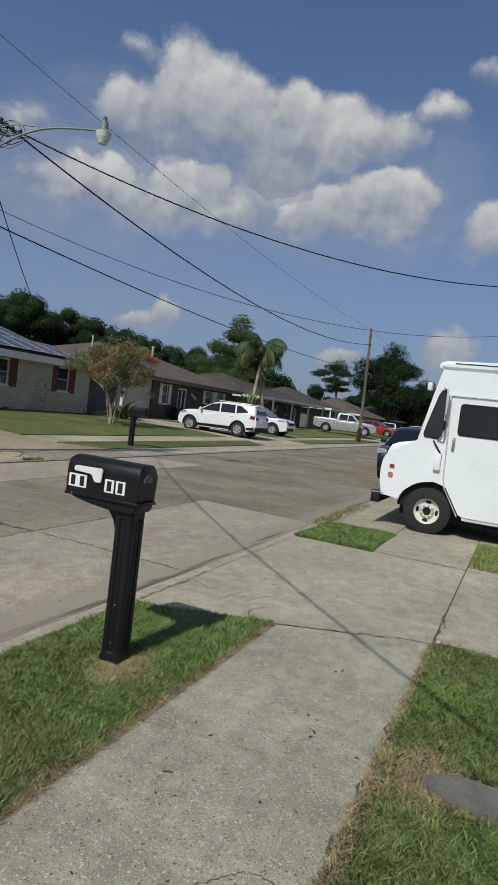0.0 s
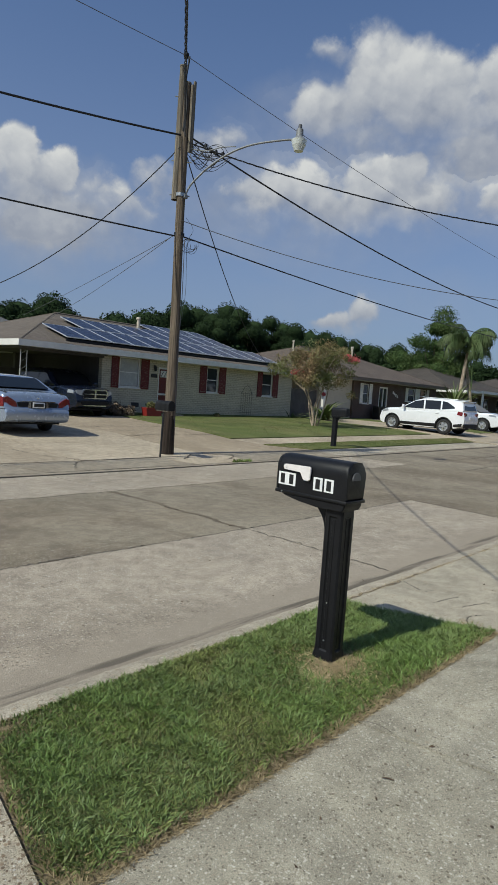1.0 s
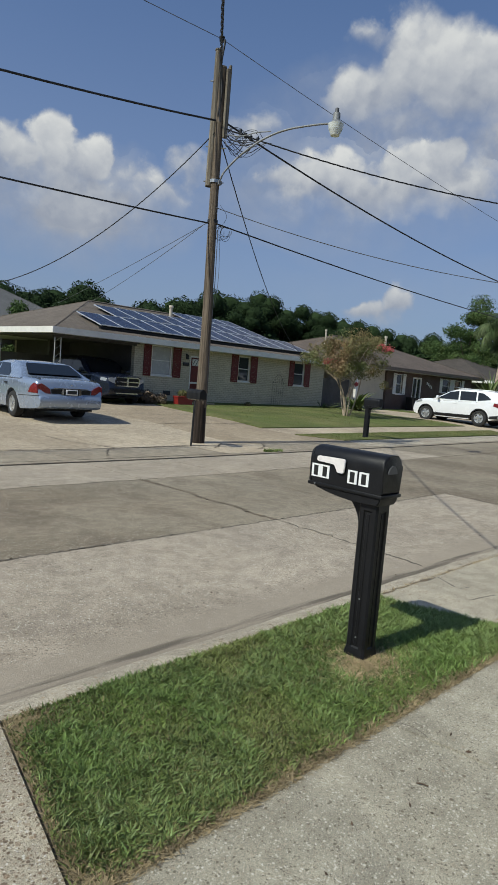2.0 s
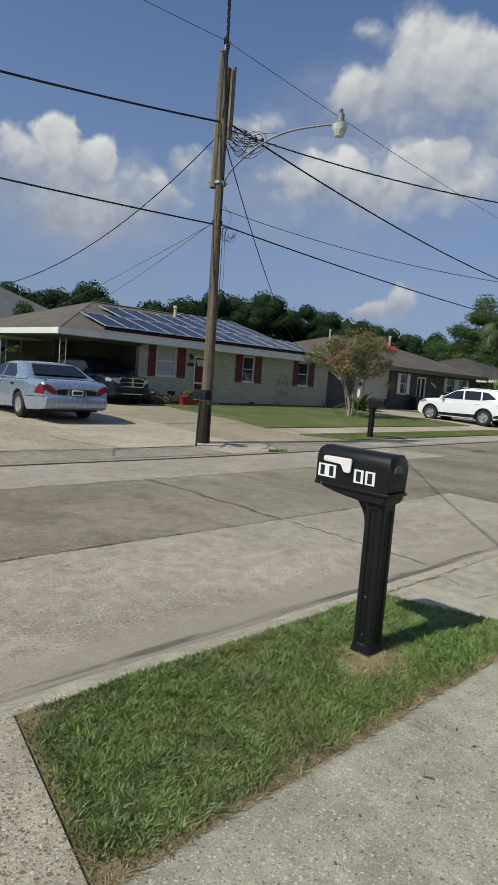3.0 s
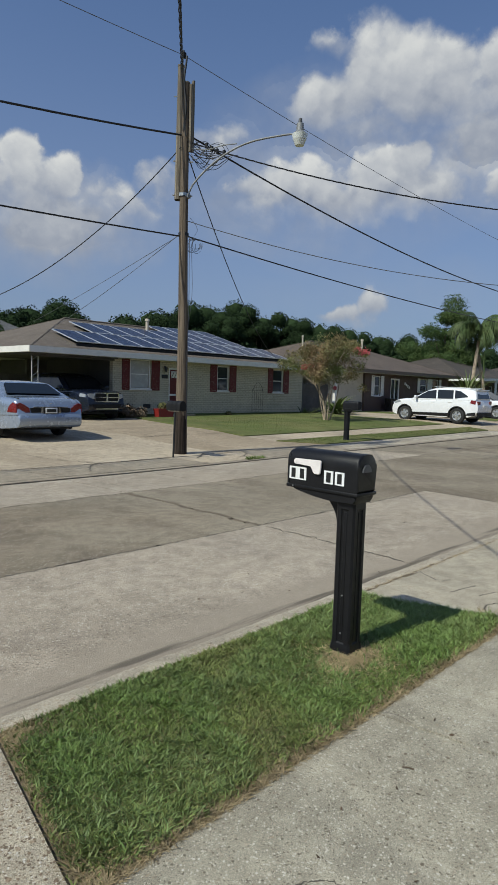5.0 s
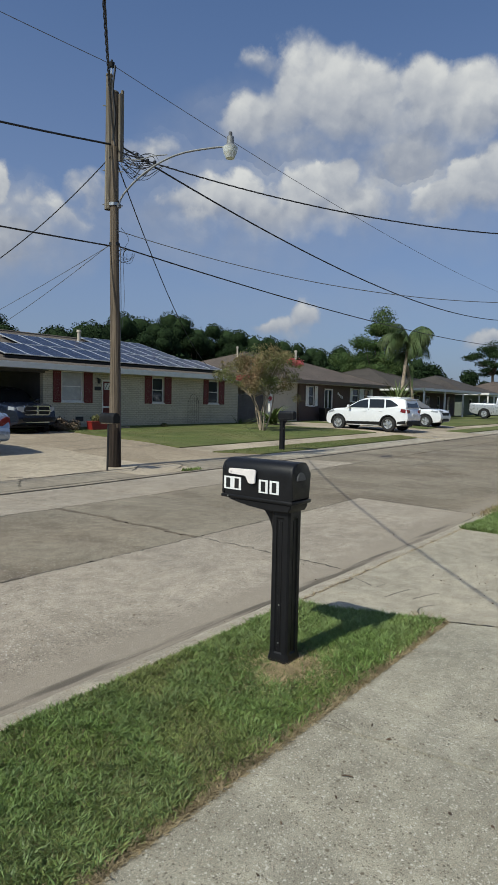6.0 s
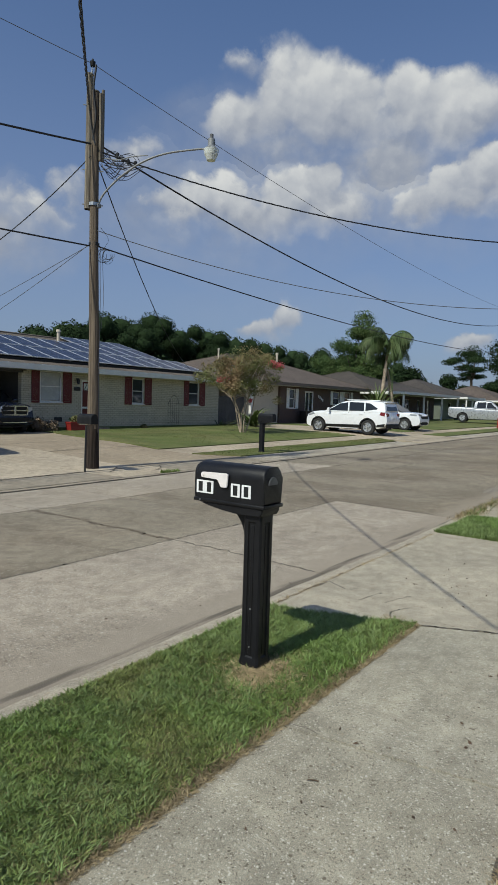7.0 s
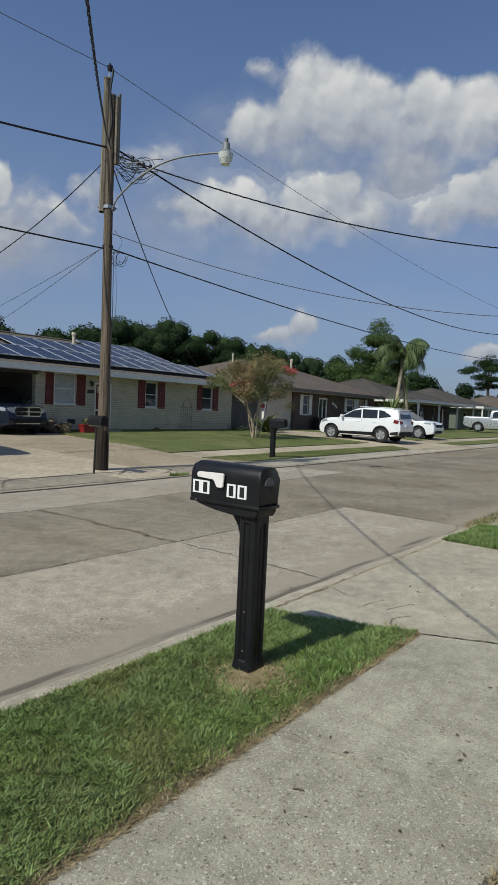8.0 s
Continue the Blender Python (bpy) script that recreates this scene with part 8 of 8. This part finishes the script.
def feather_frond(P, leaf, r, hang, n=46):
    """Leaflets hanging on both sides of a frond's rib."""
    L = np.r_[0, np.cumsum(np.linalg.norm(np.diff(P, axis=0), axis=1))]
    s = np.linspace(0.18, 0.99, n) * L[-1]
    C = np.stack([np.interp(s, L, P[:, k]) for k in range(3)], 1)
    T = np.gradient(C, axis=0)
    T /= np.linalg.norm(T, axis=1, keepdims=True)
    S = np.cross(T, [0, 0, 1.0])
    S /= np.linalg.norm(S, axis=1, keepdims=True) + 1e-6
    V, F = [], []
    for sgn in (-1, 1):
        ln = leaf * np.sin(np.linspace(0.35, np.pi - 0.25, n))[:, None] * r.uniform(0.7, 1.15, (n, 1))
        d = sgn * S * 0.75 + T * 0.45 + np.array([0, 0, -1.0]) * (hang * r.uniform(0.5, 1.4, (n, 1)))
        d /= np.linalg.norm(d, axis=1, keepdims=True)
        mid, tip = C + d * ln * 0.5, C + d * ln + np.array([0, 0, -1.0]) * ln * 0.35 * hang
        w = T * 0.022
        k0 = sum(len(v) for v in V)
        V.append(np.stack([C - w, C + w, mid + w * 1.2, mid - w * 1.2, tip], 1).reshape(-1, 3))
        b = k0 + np.arange(n)[:, None] * 5
        F += [b + [[0, 1, 2]], b + [[0, 2, 3]], b + [[3, 2, 4]]]
    return np.concatenate(V), np.concatenate(F)


def palm(label, at, trunk_h, lean, fronds, seed, length=3.0, leaf=0.85, hang=0.9):
    t = thing("palm", label, "palm tree", at)
    r = np.random.default_rng(seed)
    P = curve_through([(0, 0, -0.1), (lean[0] * 0.35, lean[1] * 0.35, trunk_h * 0.5), (lean[0], lean[1], trunk_h)], 8)
    rad = np.linspace(0.17, 0.12, len(P)) * (1 + 0.05 * np.sin(np.arange(len(P)) * 2.2))
    tube("trunk", P, 0.15, BARK_PALE, t, 10, rad, "ringed pale trunk")
    hub = P[-1]
    tube("crown_shaft", [hub, hub + [0, 0, 0.35], hub + [0, 0, 0.8]], 0.12, FROND, t, 8, [0.15, 0.13, 0.06])
    for k in range(fronds):
        a = 2 * np.pi * k / fronds + r.normal(0, 0.25)
        up = r.uniform(0.45, 1.55)
        L = length * r.uniform(0.65, 1.15)
        out = np.array([np.cos(a), np.sin(a), 0])
        pts = [hub + [0, 0, 0.5]]
        ang = up
        p = pts[0].copy()
        for j in range(7):
            p = p + (out * math.cos(ang) + np.array([0, 0, math.sin(ang)])) * L / 7
            ang -= r.uniform(0.20, 0.50)
            pts.append(p.copy())
        Q = curve_through(pts, 4)
        f = tube("frond", Q, 0.02, FROND, t, 5, np.linspace(0.03, 0.006, len(Q)), "feathery drooping frond")
        V, F = feather_frond(Q, leaf, r, hang)
        lf = new("leaflet_fringe", raw_mesh("leaflet_fringe", V, F, FROND))
        lf.parent = f
        tagged(lf, kind="stuff")
    for k in range(3):
        a = r.uniform(0, 6.28)
        out = np.array([np.cos(a), np.sin(a), 0])
        Q = curve_through([hub + [0, 0, 0.2], hub + out * 0.35 + [0, 0, 0.1], hub + out * 0.55 + [0, 0, -0.8], hub + out * 0.5 + [0, 0, -1.9]], 5)
        tube("dry_frond", Q, 0.03, DRY_FROND, t, 6, np.linspace(0.05, 0.02, len(Q)), "hanging dry frond")


palm("queen palm with long drooping feathery fronds", (47.8, 23.9, 0.4), 5.6, (0.40, -0.25), 30, 31, 2.8, 0.95, 1.3)
palm("slim leaning queen palm beside it", (49.4, 23.4, 0.4), 4.4, (-0.9, 0.4), 6, 32, 1.7, 0.7)


def rosette(label, at, n, length, width, mat, seed, upright=0.9, name="shrub"):
    """A clump of strap-shaped leaves."""
    r = np.random.default_rng(seed)
    t = thing(name, label, "plant", at)
    V, F = [], []
    for k in range(n):
        a, u = r.uniform(0, 2 * np.pi), r.uniform(0.25, 1.0) * upright
        L = length * r.uniform(0.65, 1.1)
        out, side = np.array([np.cos(a), np.sin(a), 0]), np.array([-np.sin(a), np.cos(a), 0])
        p, ang = np.array([out[0] * 0.08, out[1] * 0.08, 0.0]), u * 1.5
        rows = []
        for j in range(6):
            w = width * (1 - (j / 5) ** 2 * 0.95)
            rows.append((p - side * w, p + side * w))
            p = p + (out * math.cos(ang) + np.array([0, 0, math.sin(ang)])) * L / 5
            ang -= r.uniform(0.15, 0.35)
        b = len(V)
        for q in rows:
            V += [q[0], q[1]]
        F += [(b + 2 * j, b + 2 * j + 1, b + 2 * j + 3, b + 2 * j + 2) for j in range(5)]
    ob = new("leaves", raw_mesh("leaves", V, F, mat, True))
    ob.parent = t
    tagged(ob, kind="stuff")
    return t


rosette("tall strap-leaved clump beside the crepe myrtle", (30.0, 23.6, 0.30), 75, 1.75, 0.085, FROND_BRIGHT, 41)
rosette("low fan palm in front of the brown house", (44.4, 22.6, 0.40), 110, 3.4, 0.085, FROND_BRIGHT, 42, 1.25)
rosette("small strap-leaved plant at the house corner", (28.6, 24.9, 0.28), 24, 0.75, 0.03, FROND, 43)


def bush(label, at, radius, mat, n, size, seed, name="shrub"):
    t = thing(name, label, "plant", at)
    r = np.random.default_rng(seed)
    lobes = [((r.normal(0, radius * 0.5), r.normal(0, radius * 0.25), radius * r.uniform(0.25, 0.6)), (radius * 0.5,) * 3) for _ in range(6)]
    Q, F = leaf_cloud(lobes, n, size, r, 0.2)
    ob = new("leaves", raw_mesh("leaves", Q, F, mat))
    ob.parent = t
    tagged(ob, kind="stuff")


bush("dry brown bush by the front wall", (17.0, 24.70, 0.22), 0.60, DRY_BUSH, 3200, 0.07, 51)
bush("low dark shrub by the front wall", (16.6, 24.8, 0.22), 0.30, LEAF_DARK, 900, 0.07, 52)
bush("small red-leaved plant on the lawn edge", (22.6, 24.7, 0.25), 0.25, LEAF_MYRTLE, 350, 0.07, 53)

# planter box with plants by the door
pl = thing("planter", "red plastic planter box by the front door", "planter", (18.45, 24.45, 0.22))
bm = bmesh.new()
prism(bm, [(-0.36, 0.0), (0.36, 0.0), (0.42, 0.40), (-0.42, 0.40)], "y", -0.17, 0.17)
part("trough", bm, RED_PLASTIC, pl)
part("rim", boxed(-0.44, 0.44, -0.19, 0.19, 0.38, 0.43, bevel=0.008), RED_PLASTIC, pl)
bush("plants growing in the red planter", (18.45, 24.45, 0.60), 0.30, LEAF_MYRTLE, 500, 0.06, 54)
# bins and garden things by the further houses
for i, (x, y, m) in enumerate(((37.6, 24.7, BLACK_TRIM), (38.1, 24.75, BLACK_TRIM), (66.4, 23.6, GREEN_BIN), (67.4, 23.8, GREEN_BIN))):
    b = thing("bin", "wheeled bin beside the house wall", "bin", (x, y, 0.28 if x < 50 else 0.5), group="bins")
    bm = bmesh.new()
    prism(bm, [(-0.25, 0.05), (0.25, 0.05), (0.30, 0.92), (-0.30, 0.92)], "y", -0.28, 0.28)
    part("body", bm, m, b)
    part("lid", boxed(-0.32, 0.32, -0.31, 0.31, 0.923, 0.99, bevel=0.02, seg=2), m, b)

# ---- grass, litter, cracks ----
def patchy(seed, share, scale=2.2):
    def keep(P, r):
        v = np.array([noise.noise(Vector((p[0] * scale, p[1] * scale, seed))) for p in P])
        return v > np.quantile(v, share)
    return keep


g = thing("grass", "mown green verge grass with dry straw at its edges", "grass", kind="stuff")
def fringe(P, r):
    """Dry strip along the pavement, round the post and at the corner by the driveway."""
    w = 0.075 + 0.060 * np.array([noise.noise(Vector((p[0] * 3.1, 4.0, 0))) for p in P])
    edge_dry = np.exp(-((P[:, 1] - 4.745) / np.maximum(w, 0.02)) ** 2)
    base = 1.25 * np.exp(-(((P[:, 0] - 4.80) / 0.36) ** 2 + ((P[:, 1] - 5.17) / 0.21) ** 2))
    corner = np.exp(-((P[:, 0] - 2.66 - 0.205 * (P[:, 1] - 4.745)) / 0.075) ** 2) * 0.95 + np.exp(-(((P[:, 0] - 2.95) / 0.22) ** 2 + ((P[:, 1] - 5.78) / 0.10) ** 2))
    return np.clip(edge_dry + base + corner, 0, 1)


OVER = [(2.68, 4.722), (6.27, 4.722)] + STRIP[2:]
tagged(blades("blades", 150000, in_polygon(STRIP, lambda P, r: r.random(len(P)) > fringe(P, r) * 0.93), 0.027, GRASS, g, 0.0038, 0.95, seed=2), kind="stuff")
tagged(blades("lush_blades", 42000, in_polygon(STRIP, lambda P, r: (r.random(len(P)) > fringe(P, r)) & patchy(3.0, 0.35)(P, r)), 0.034, GRASS_LUSH, g, 0.0042, 0.95, seed=3), kind="stuff")
tagged(blades("tall_blades", 20000, in_polygon(STRIP, lambda P, r: r.random(len(P)) < np.clip((P[:, 0] - 4.7) / 0.6, 0, 1) * (1 - 0.8 * fringe(P, r))), 0.050, GRASS_LUSH, g, 0.0032, 0.9, seed=13), kind="stuff")
tagged(blades("thatch", 26000, in_polygon(STRIP), 0.022, THATCH, g, 0.0030, 2.0, seed=9), kind="stuff")
tagged(blades("straw", 90000, in_polygon(OVER, lambda P, r: (r.random(len(P)) < fringe(P, r) * 0.9) | (r.random(len(P)) < 0.03)), 0.017, STRAW, g, 0.0022, 2.2, seed=4), kind="stuff")
tagged(blades("pale_straw", 6500, lambda r, n: np.c_[4.81 + r.normal(0, 0.17, n), 5.17 + r.normal(0, 0.11, n)], 0.026, STRAW_PALE, g, 0.0024, 2.4, seed=12), kind="stuff")
g2 = thing("grass", "mown green grass patch between the driveways", "grass", kind="stuff")
tagged(blades("blades", 30000, in_polygon([(9.80, 4.76), (10.4, 4.80), (11.36, 4.74), (11.44, 5.1), (11.38, 5.86), (10.6, 5.84), (9.84, 5.88)]), 0.055, GRASS_LUSH, g2, 0.005, 0.9, seed=5), kind="stuff")
g3 = thing("grass", "front garden grass with a worn strip along the pavement", "grass", kind="stuff")


def yard_keep(P, r):
    worn = np.clip(1.35 * np.exp(-(((P[:, 0] - 4.72) / 0.36) ** 2 + ((P[:, 1] - 3.34) / 0.19) ** 2)), 0, 0.97)
    lid = ((P[:, 0] - 4.71) / 0.17) ** 2 + ((P[:, 1] - 3.07) / 0.31) ** 2 < 1
    e = np.clip((3.55 - P[:, 1]) / np.where(P[:, 0] < 4.9, 0.16, 0.06), 0.10, 1.0)
    return (r.random(len(P)) < (1 - worn) * e) & ~lid


tagged(blades("blades", 106000, in_polygon([(2.72, 3.55), (6.74, 3.55), (6.76, 2.2), (2.70, 2.2)], yard_keep), 0.040, GRASS, g3, 0.0036, 1.15, seed=6), kind="stuff")
tagged(blades("lush_blades", 26000, in_polygon([(2.9, 3.52), (6.74, 3.52), (6.78, 1.9), (4.0, 1.9)], yard_keep), 0.048, GRASS_LUSH, g3, 0.0034, 1.1, seed=16), kind="stuff")
tagged(blades("straw", 60000, in_polygon([(2.8, 3.58), (6.75, 3.58), (6.75, 2.8), (3.6, 2.8)], lambda P, r: r.random(len(P)) < 0.5 * np.exp(-((P[:, 1] - 3.57) / 0.035) ** 2) + 0.7 * np.exp(-(((P[:, 0] - 4.75) / 0.42) ** 2 + ((P[:, 1] - 3.30) / 0.17) ** 2))), 0.028, STRAW, g3, 0.003, 1.6, seed=7), kind="stuff")
g4 = thing("grass", "grass strip beside the van's driveway", "grass", kind="stuff")
tagged(blades("blades", 12000, in_polygon([(10.13, 3.54), (12.07, 3.54), (12.07, 1.2), (10.13, 1.2)]), 0.065, GRASS, g4, 0.006, 0.8, seed=8), kind="stuff")
g5 = thing("grass", "short lawn grass of the far gardens", "grass", kind="stuff")
for k, (poly, up) in enumerate(zip(LAWNS[:2], lift[:2])):
    n = 26000 if k else 14000
    tagged(blades("blades", n, in_polygon(poly), 0.020, LAWN_BLADE, g5, 0.008, 1.3, lambda x, y, up=up: far_z(x, y) + up, seed=20 + k), kind="stuff")
# weeds in the joints
g6 = thing("weeds", "weeds growing in the kerb joint", "weeds", kind="stuff")
tagged(blades("blades", 450, lambda r, n: np.c_[np.repeat([11.6, 12.1, 12.7, 13.2, 13.9], n // 5) + r.normal(0, 0.16, n), 5.90 + r.normal(0, 0.07, n)], 0.08, GRASS, g6, 0.006, 1.0, seed=30), kind="stuff")
tagged(blades("straw", 1800, lambda r, n: np.c_[np.repeat([11.4, 12.0, 12.9, 13.6, 15.0], n // 5) + r.normal(0, 0.25, n), 5.92 + r.normal(0, 0.08, n)], 0.06, STRAW, g6, 0.005, 1.3, seed=36), kind="stuff")
tagged(blades("straw", 900, lambda r, n: np.c_[r.uniform(6.0, 10.0, n), 5.855 + r.normal(0, 0.012, n)], 0.018, STRAW, g6, 0.003, 1.4, seed=31), kind="stuff")
tagged(blades("straw", 420, lambda r, n: np.c_[r.uniform(2.7, 9.8, n), 3.562 + r.normal(0, 0.012, n)], 0.018, STRAW, g6, 0.003, 1.4, seed=34), kind="stuff")
tagged(blades("blades", 500, lambda r, n: np.c_[np.repeat([9.86, 9.85, 10.09, 9.85], n // 4) + r.normal(0, 0.014, n), np.concatenate([r.uniform(3.4, 4.0, n // 4), r.uniform(3.6, 4.8, n // 4), r.uniform(1.5, 3.5, n // 4), r.uniform(3.9, 4.7, n // 4)])], 0.03, GRASS, g6, 0.003, 1.3, seed=35), kind="stuff")
tagged(blades("blades", 260, lambda r, n: np.c_[r.uniform(11.9, 12.5, n), 13.0 + r.normal(0, 0.03, n)], 0.07, GRASS, g6, 0.006, 0.8, seed=32), kind="stuff")
tagged(blades("blades", 160, lambda r, n: np.c_[r.uniform(6.0, 6.32, n), 4.76 + r.uniform(0, 0.28, n)], 0.03, STRAW, g6, 0.003, 1.4, seed=33), kind="stuff")

g7 = thing("grass", "coarser garden grass behind the pavement", "grass", kind="stuff")
tagged(blades("blades", 34000, in_polygon([(2.66, 2.25), (6.78, 2.2), (6.84, -3.0), (2.62, -3.0)]), 0.055, GRASS, g7, 0.011, 1.2, seed=40), kind="stuff")
tagged(blades("blades", 5000, in_polygon([(10.13, 1.2), (12.07, 1.2), (12.07, -3.0), (10.13, -3.0)]), 0.06, GRASS, g7, 0.009, 1.2, seed=41), kind="stuff")
# meter cover in the grass
mc = thing("meter_cover", "worn grey water meter cover sunk in the grass", "cover", (4.71, 3.07, 0.0))
bm = bmesh.new()
ring = [(0.125 * math.copysign(abs(math.cos(a)) ** 0.8, math.cos(a)), 0.26 * math.copysign(abs(math.sin(a)) ** 0.8, math.sin(a))) for a in np.linspace(0, 2 * math.pi, 25)[:-1]]
prism(bm, ring, "z", -0.06, 0.030)
bmesh.ops.bevel(bm, geom=[e for e in bm.edges if all(v.co.z > 0.02 for v in e.verts)], offset=0.012, segments=2, affect="EDGES")
part("lid", bm, COVER, mc)
# crack lines
def crack(points, width, mat=JOINT, parent=None, z=0.0015):
    r = np.random.default_rng(int(abs(points[0][0]) * 100) % 1000)
    P = curve_through([(*p, 0) for p in points], 14)
    step = np.median(np.linalg.norm(np.diff(P, axis=0), axis=1))
    P[:, :2] += r.normal(0, min(0.018, 0.42 * step), (len(P), 2))
    T = np.gradient(P, axis=0)
    T /= np.linalg.norm(T, axis=1, keepdims=True)
    S = np.c_[-T[:, 1], T[:, 0], T[:, 2] * 0] * (width * r.uniform(0.25, 1.1, len(P)))[:, None] / 2
    zz = np.array([(street_z(*p[:2]) + ramp(p[0]) if 6.05 < p[1] < 12.79 else far_z(*p[:2]) if p[1] > 12.8 else 0.0) + z for p in P])
    V = np.concatenate([np.c_[(P - S)[:, :2], zz], np.c_[(P + S)[:, :2], zz]])
    n = len(P)
    F = [(i, i + 1, n + i + 1, n + i) for i in range(n - 1)]
    ob = new("crack", raw_mesh("crack", V, F, mat))
    ob.parent = parent
    return ob


crack([(6.0, 5.853), (7.0, 5.85), (8.0, 5.856), (9.0, 5.85), (9.9, 5.853)], 0.05, CRUMB, pavement, 0.002)
for pts, w in (([(6.9, 5.32), (7.1, 5.27), (7.25, 5.18), (7.6, 5.14)], 0.010), ([(6.7, 5.56), (6.95, 5.50), (7.25, 5.51), (7.6, 5.44)], 0.010), ([(4.41, 4.70), (4.43, 4.62), (4.415, 4.55)], 0.007),
               ([(6.25, 4.95), (6.42, 5.02), (6.60, 4.95)], 0.02), ([(8.0, 4.1), (8.6, 4.02), (9.2, 4.08)], 0.006)):
    crack(pts, w, parent=pavement)
for pts, w in (([(6.27, 4.73), (6.42, 4.40), (6.60, 4.0), (6.77, 3.58)], 0.022), ([(6.79, 3.562), (8.2, 3.563), (9.84, 3.562)], 0.028), ([(9.85, 3.6), (9.856, 4.2), (9.87, 4.76)], 0.016), ([(9.9, 4.768), (11.0, 4.768), (12.2, 4.768)], 0.03),
               ([(3.2, 3.563), (4.2, 3.563), (5.2, 3.565)], 0.040),
               ([(6.84, 5.83), (6.76, 5.67), (6.72, 5.6)], 0.016), ([(6.50, 5.36), (6.68, 5.33), (6.85, 5.29)], 0.016), ([(6.60, 5.16), (6.75, 5.12), (6.92, 5.06)], 0.014), ([(3.15, 4.35), (3.3, 4.25), (3.36, 4.12)], 0.006), ([(3.55, 3.95), (3.7, 3.82), (3.72, 3.7)], 0.007)):
    crack(pts, w, parent=pavement, z=0.0022)
for pts, w in (([(7.2, 6.2), (7.22, 7.0), (7.17, 8.1)], 0.03), 
               ([(11.33, 8.1), (11.36, 7.2), (11.34, 6.4)], 0.025), ([(17, 9.6), (18.5, 9.7), (19.5, 9.6)], 0.04)):
    crack(pts, w, parent=road)
crack([(x, 8.168 + 0.008 * math.sin(x * 1.7)) for x in np.arange(-3.0, 11.4, 0.4)], 0.028, JOINT, road)
crack([(7.2, 8.2), (7.17, 8.6), (7.23, 9.0), (7.16, 9.5), (7.24, 10.0), (7.18, 10.6), (7.2, 11.0)], 0.10, CRUMB, road, -0.002)
for pts, w in (([(7.9, 13.25), (8.2, 13.7), (8.45, 14.0), (8.0, 14.9), (7.8, 15.6)], 0.03), ([(8.45, 13.95), (9.2, 13.90), (10.4, 13.93)], 0.05), ([(5.0, 13.93), (6.2, 13.95), (7.8, 13.92)], 0.03), ([(10.9, 13.6), (11.25, 13.85), (11.6, 14.15)], 0.045),
               ([(12.0, 13.3), (12.45, 13.55), (12.7, 13.9)], 0.04), ([(12.0, 17.3), (13.2, 17.4), (15.4, 17.25)], 0.06), ([(12.0, 19.6), (13.5, 19.75), (15.7, 19.6)], 0.05), ([(9.6, 22.8), (11.2, 22.9), (13.2, 22.8)], 0.08), ([(8.4, 16.3), (10.2, 16.4), (12.0, 16.3)], 0.02)):
    crack(pts, w, parent=far_pave, z=0.012)


def stain(outline, parent, z=0.002, mat=STAIN):
    V = [(x, y, (street_z(x, y) + ramp(x) if 6.05 < y < 12.79 else 0.0) + z) for x, y in outline]
    bm = bmesh.new()
    bm.faces.new([bm.verts.new(v) for v in V])
    bmesh.ops.triangulate(bm, faces=bm.faces)
    return part("stain", bm, mat, parent)


def blot(cx, cy, rx, ry, seed, n=26):
    r = np.random.default_rng(seed)
    return [(cx + rx * math.cos(a) * (1 + r.normal(0, 0.16)), cy + ry * math.sin(a) * (1 + r.normal(0, 0.2))) for a in np.linspace(0, 2 * math.pi, n + 1)[:-1]]


for k, (cx, cy, rx, ry) in enumerate(((15.2, 6.5, 0.7, 0.12), (21.5, 10.8, 0.28, 0.10))):
    stain(blot(cx, cy, rx, ry, k), road)
r = np.random.default_rng(77)
for k in range(14):
    stain(blot(r.uniform(11.6, 13.6), 5.86 - abs(r.normal(0, 0.35)), r.uniform(0.08, 0.4), r.uniform(0.02, 0.10), 160 + k, 16), pavement, 0.002 + 0.0002 * k, WET)
# scattered leaf litter and twigs
lit = thing("litter", "scattered twigs and dry leaves on the concrete", "litter", kind="stuff")
V, F = leaf_cloud([((4.6, 4.1, 0.006), (2.2, 0.55, 0.002)), ((7.6, 4.7, 0.006), (1.4, 0.9, 0.002)), ((6.0, 7.2, -0.03), (5.0, 1.1, 0.001))], 130, 0.016, np.random.default_rng(8), 0.1)
V[:, 2] = np.where(V[:, 1] > 6.05, V[:, 2], np.maximum(V[:, 2], 0.003))
ob = new("leaf_bits", raw_mesh("leaf_bits", V, F, TWIG))
ob.parent = lit
tagged(ob, kind="stuff")
tw = thing("twig", "small dark twig on the pavement", "twig", (4.06, 4.37, 0.004))
tube("stick", curve_through([(-0.012, 0.022, 0.003), (0.0, 0.002, 0.005), (0.010, -0.022, 0.003)], 4), 0.003, TWIG, tw, 5)
st = thing("stone", "white pebble at the corner of the grass", "stone", (6.82, 3.52, 0.0))
bm = bmesh.new()
bmesh.ops.create_icosphere(bm, subdivisions=2, radius=0.015)
for v in bm.verts:
    v.co *= 1 + 0.18 * noise.noise(v.co * 40)
    v.co.z = v.co.z * 0.7 + 0.009
part("pebble", bm, PLATE_WHITE, st, "", True)
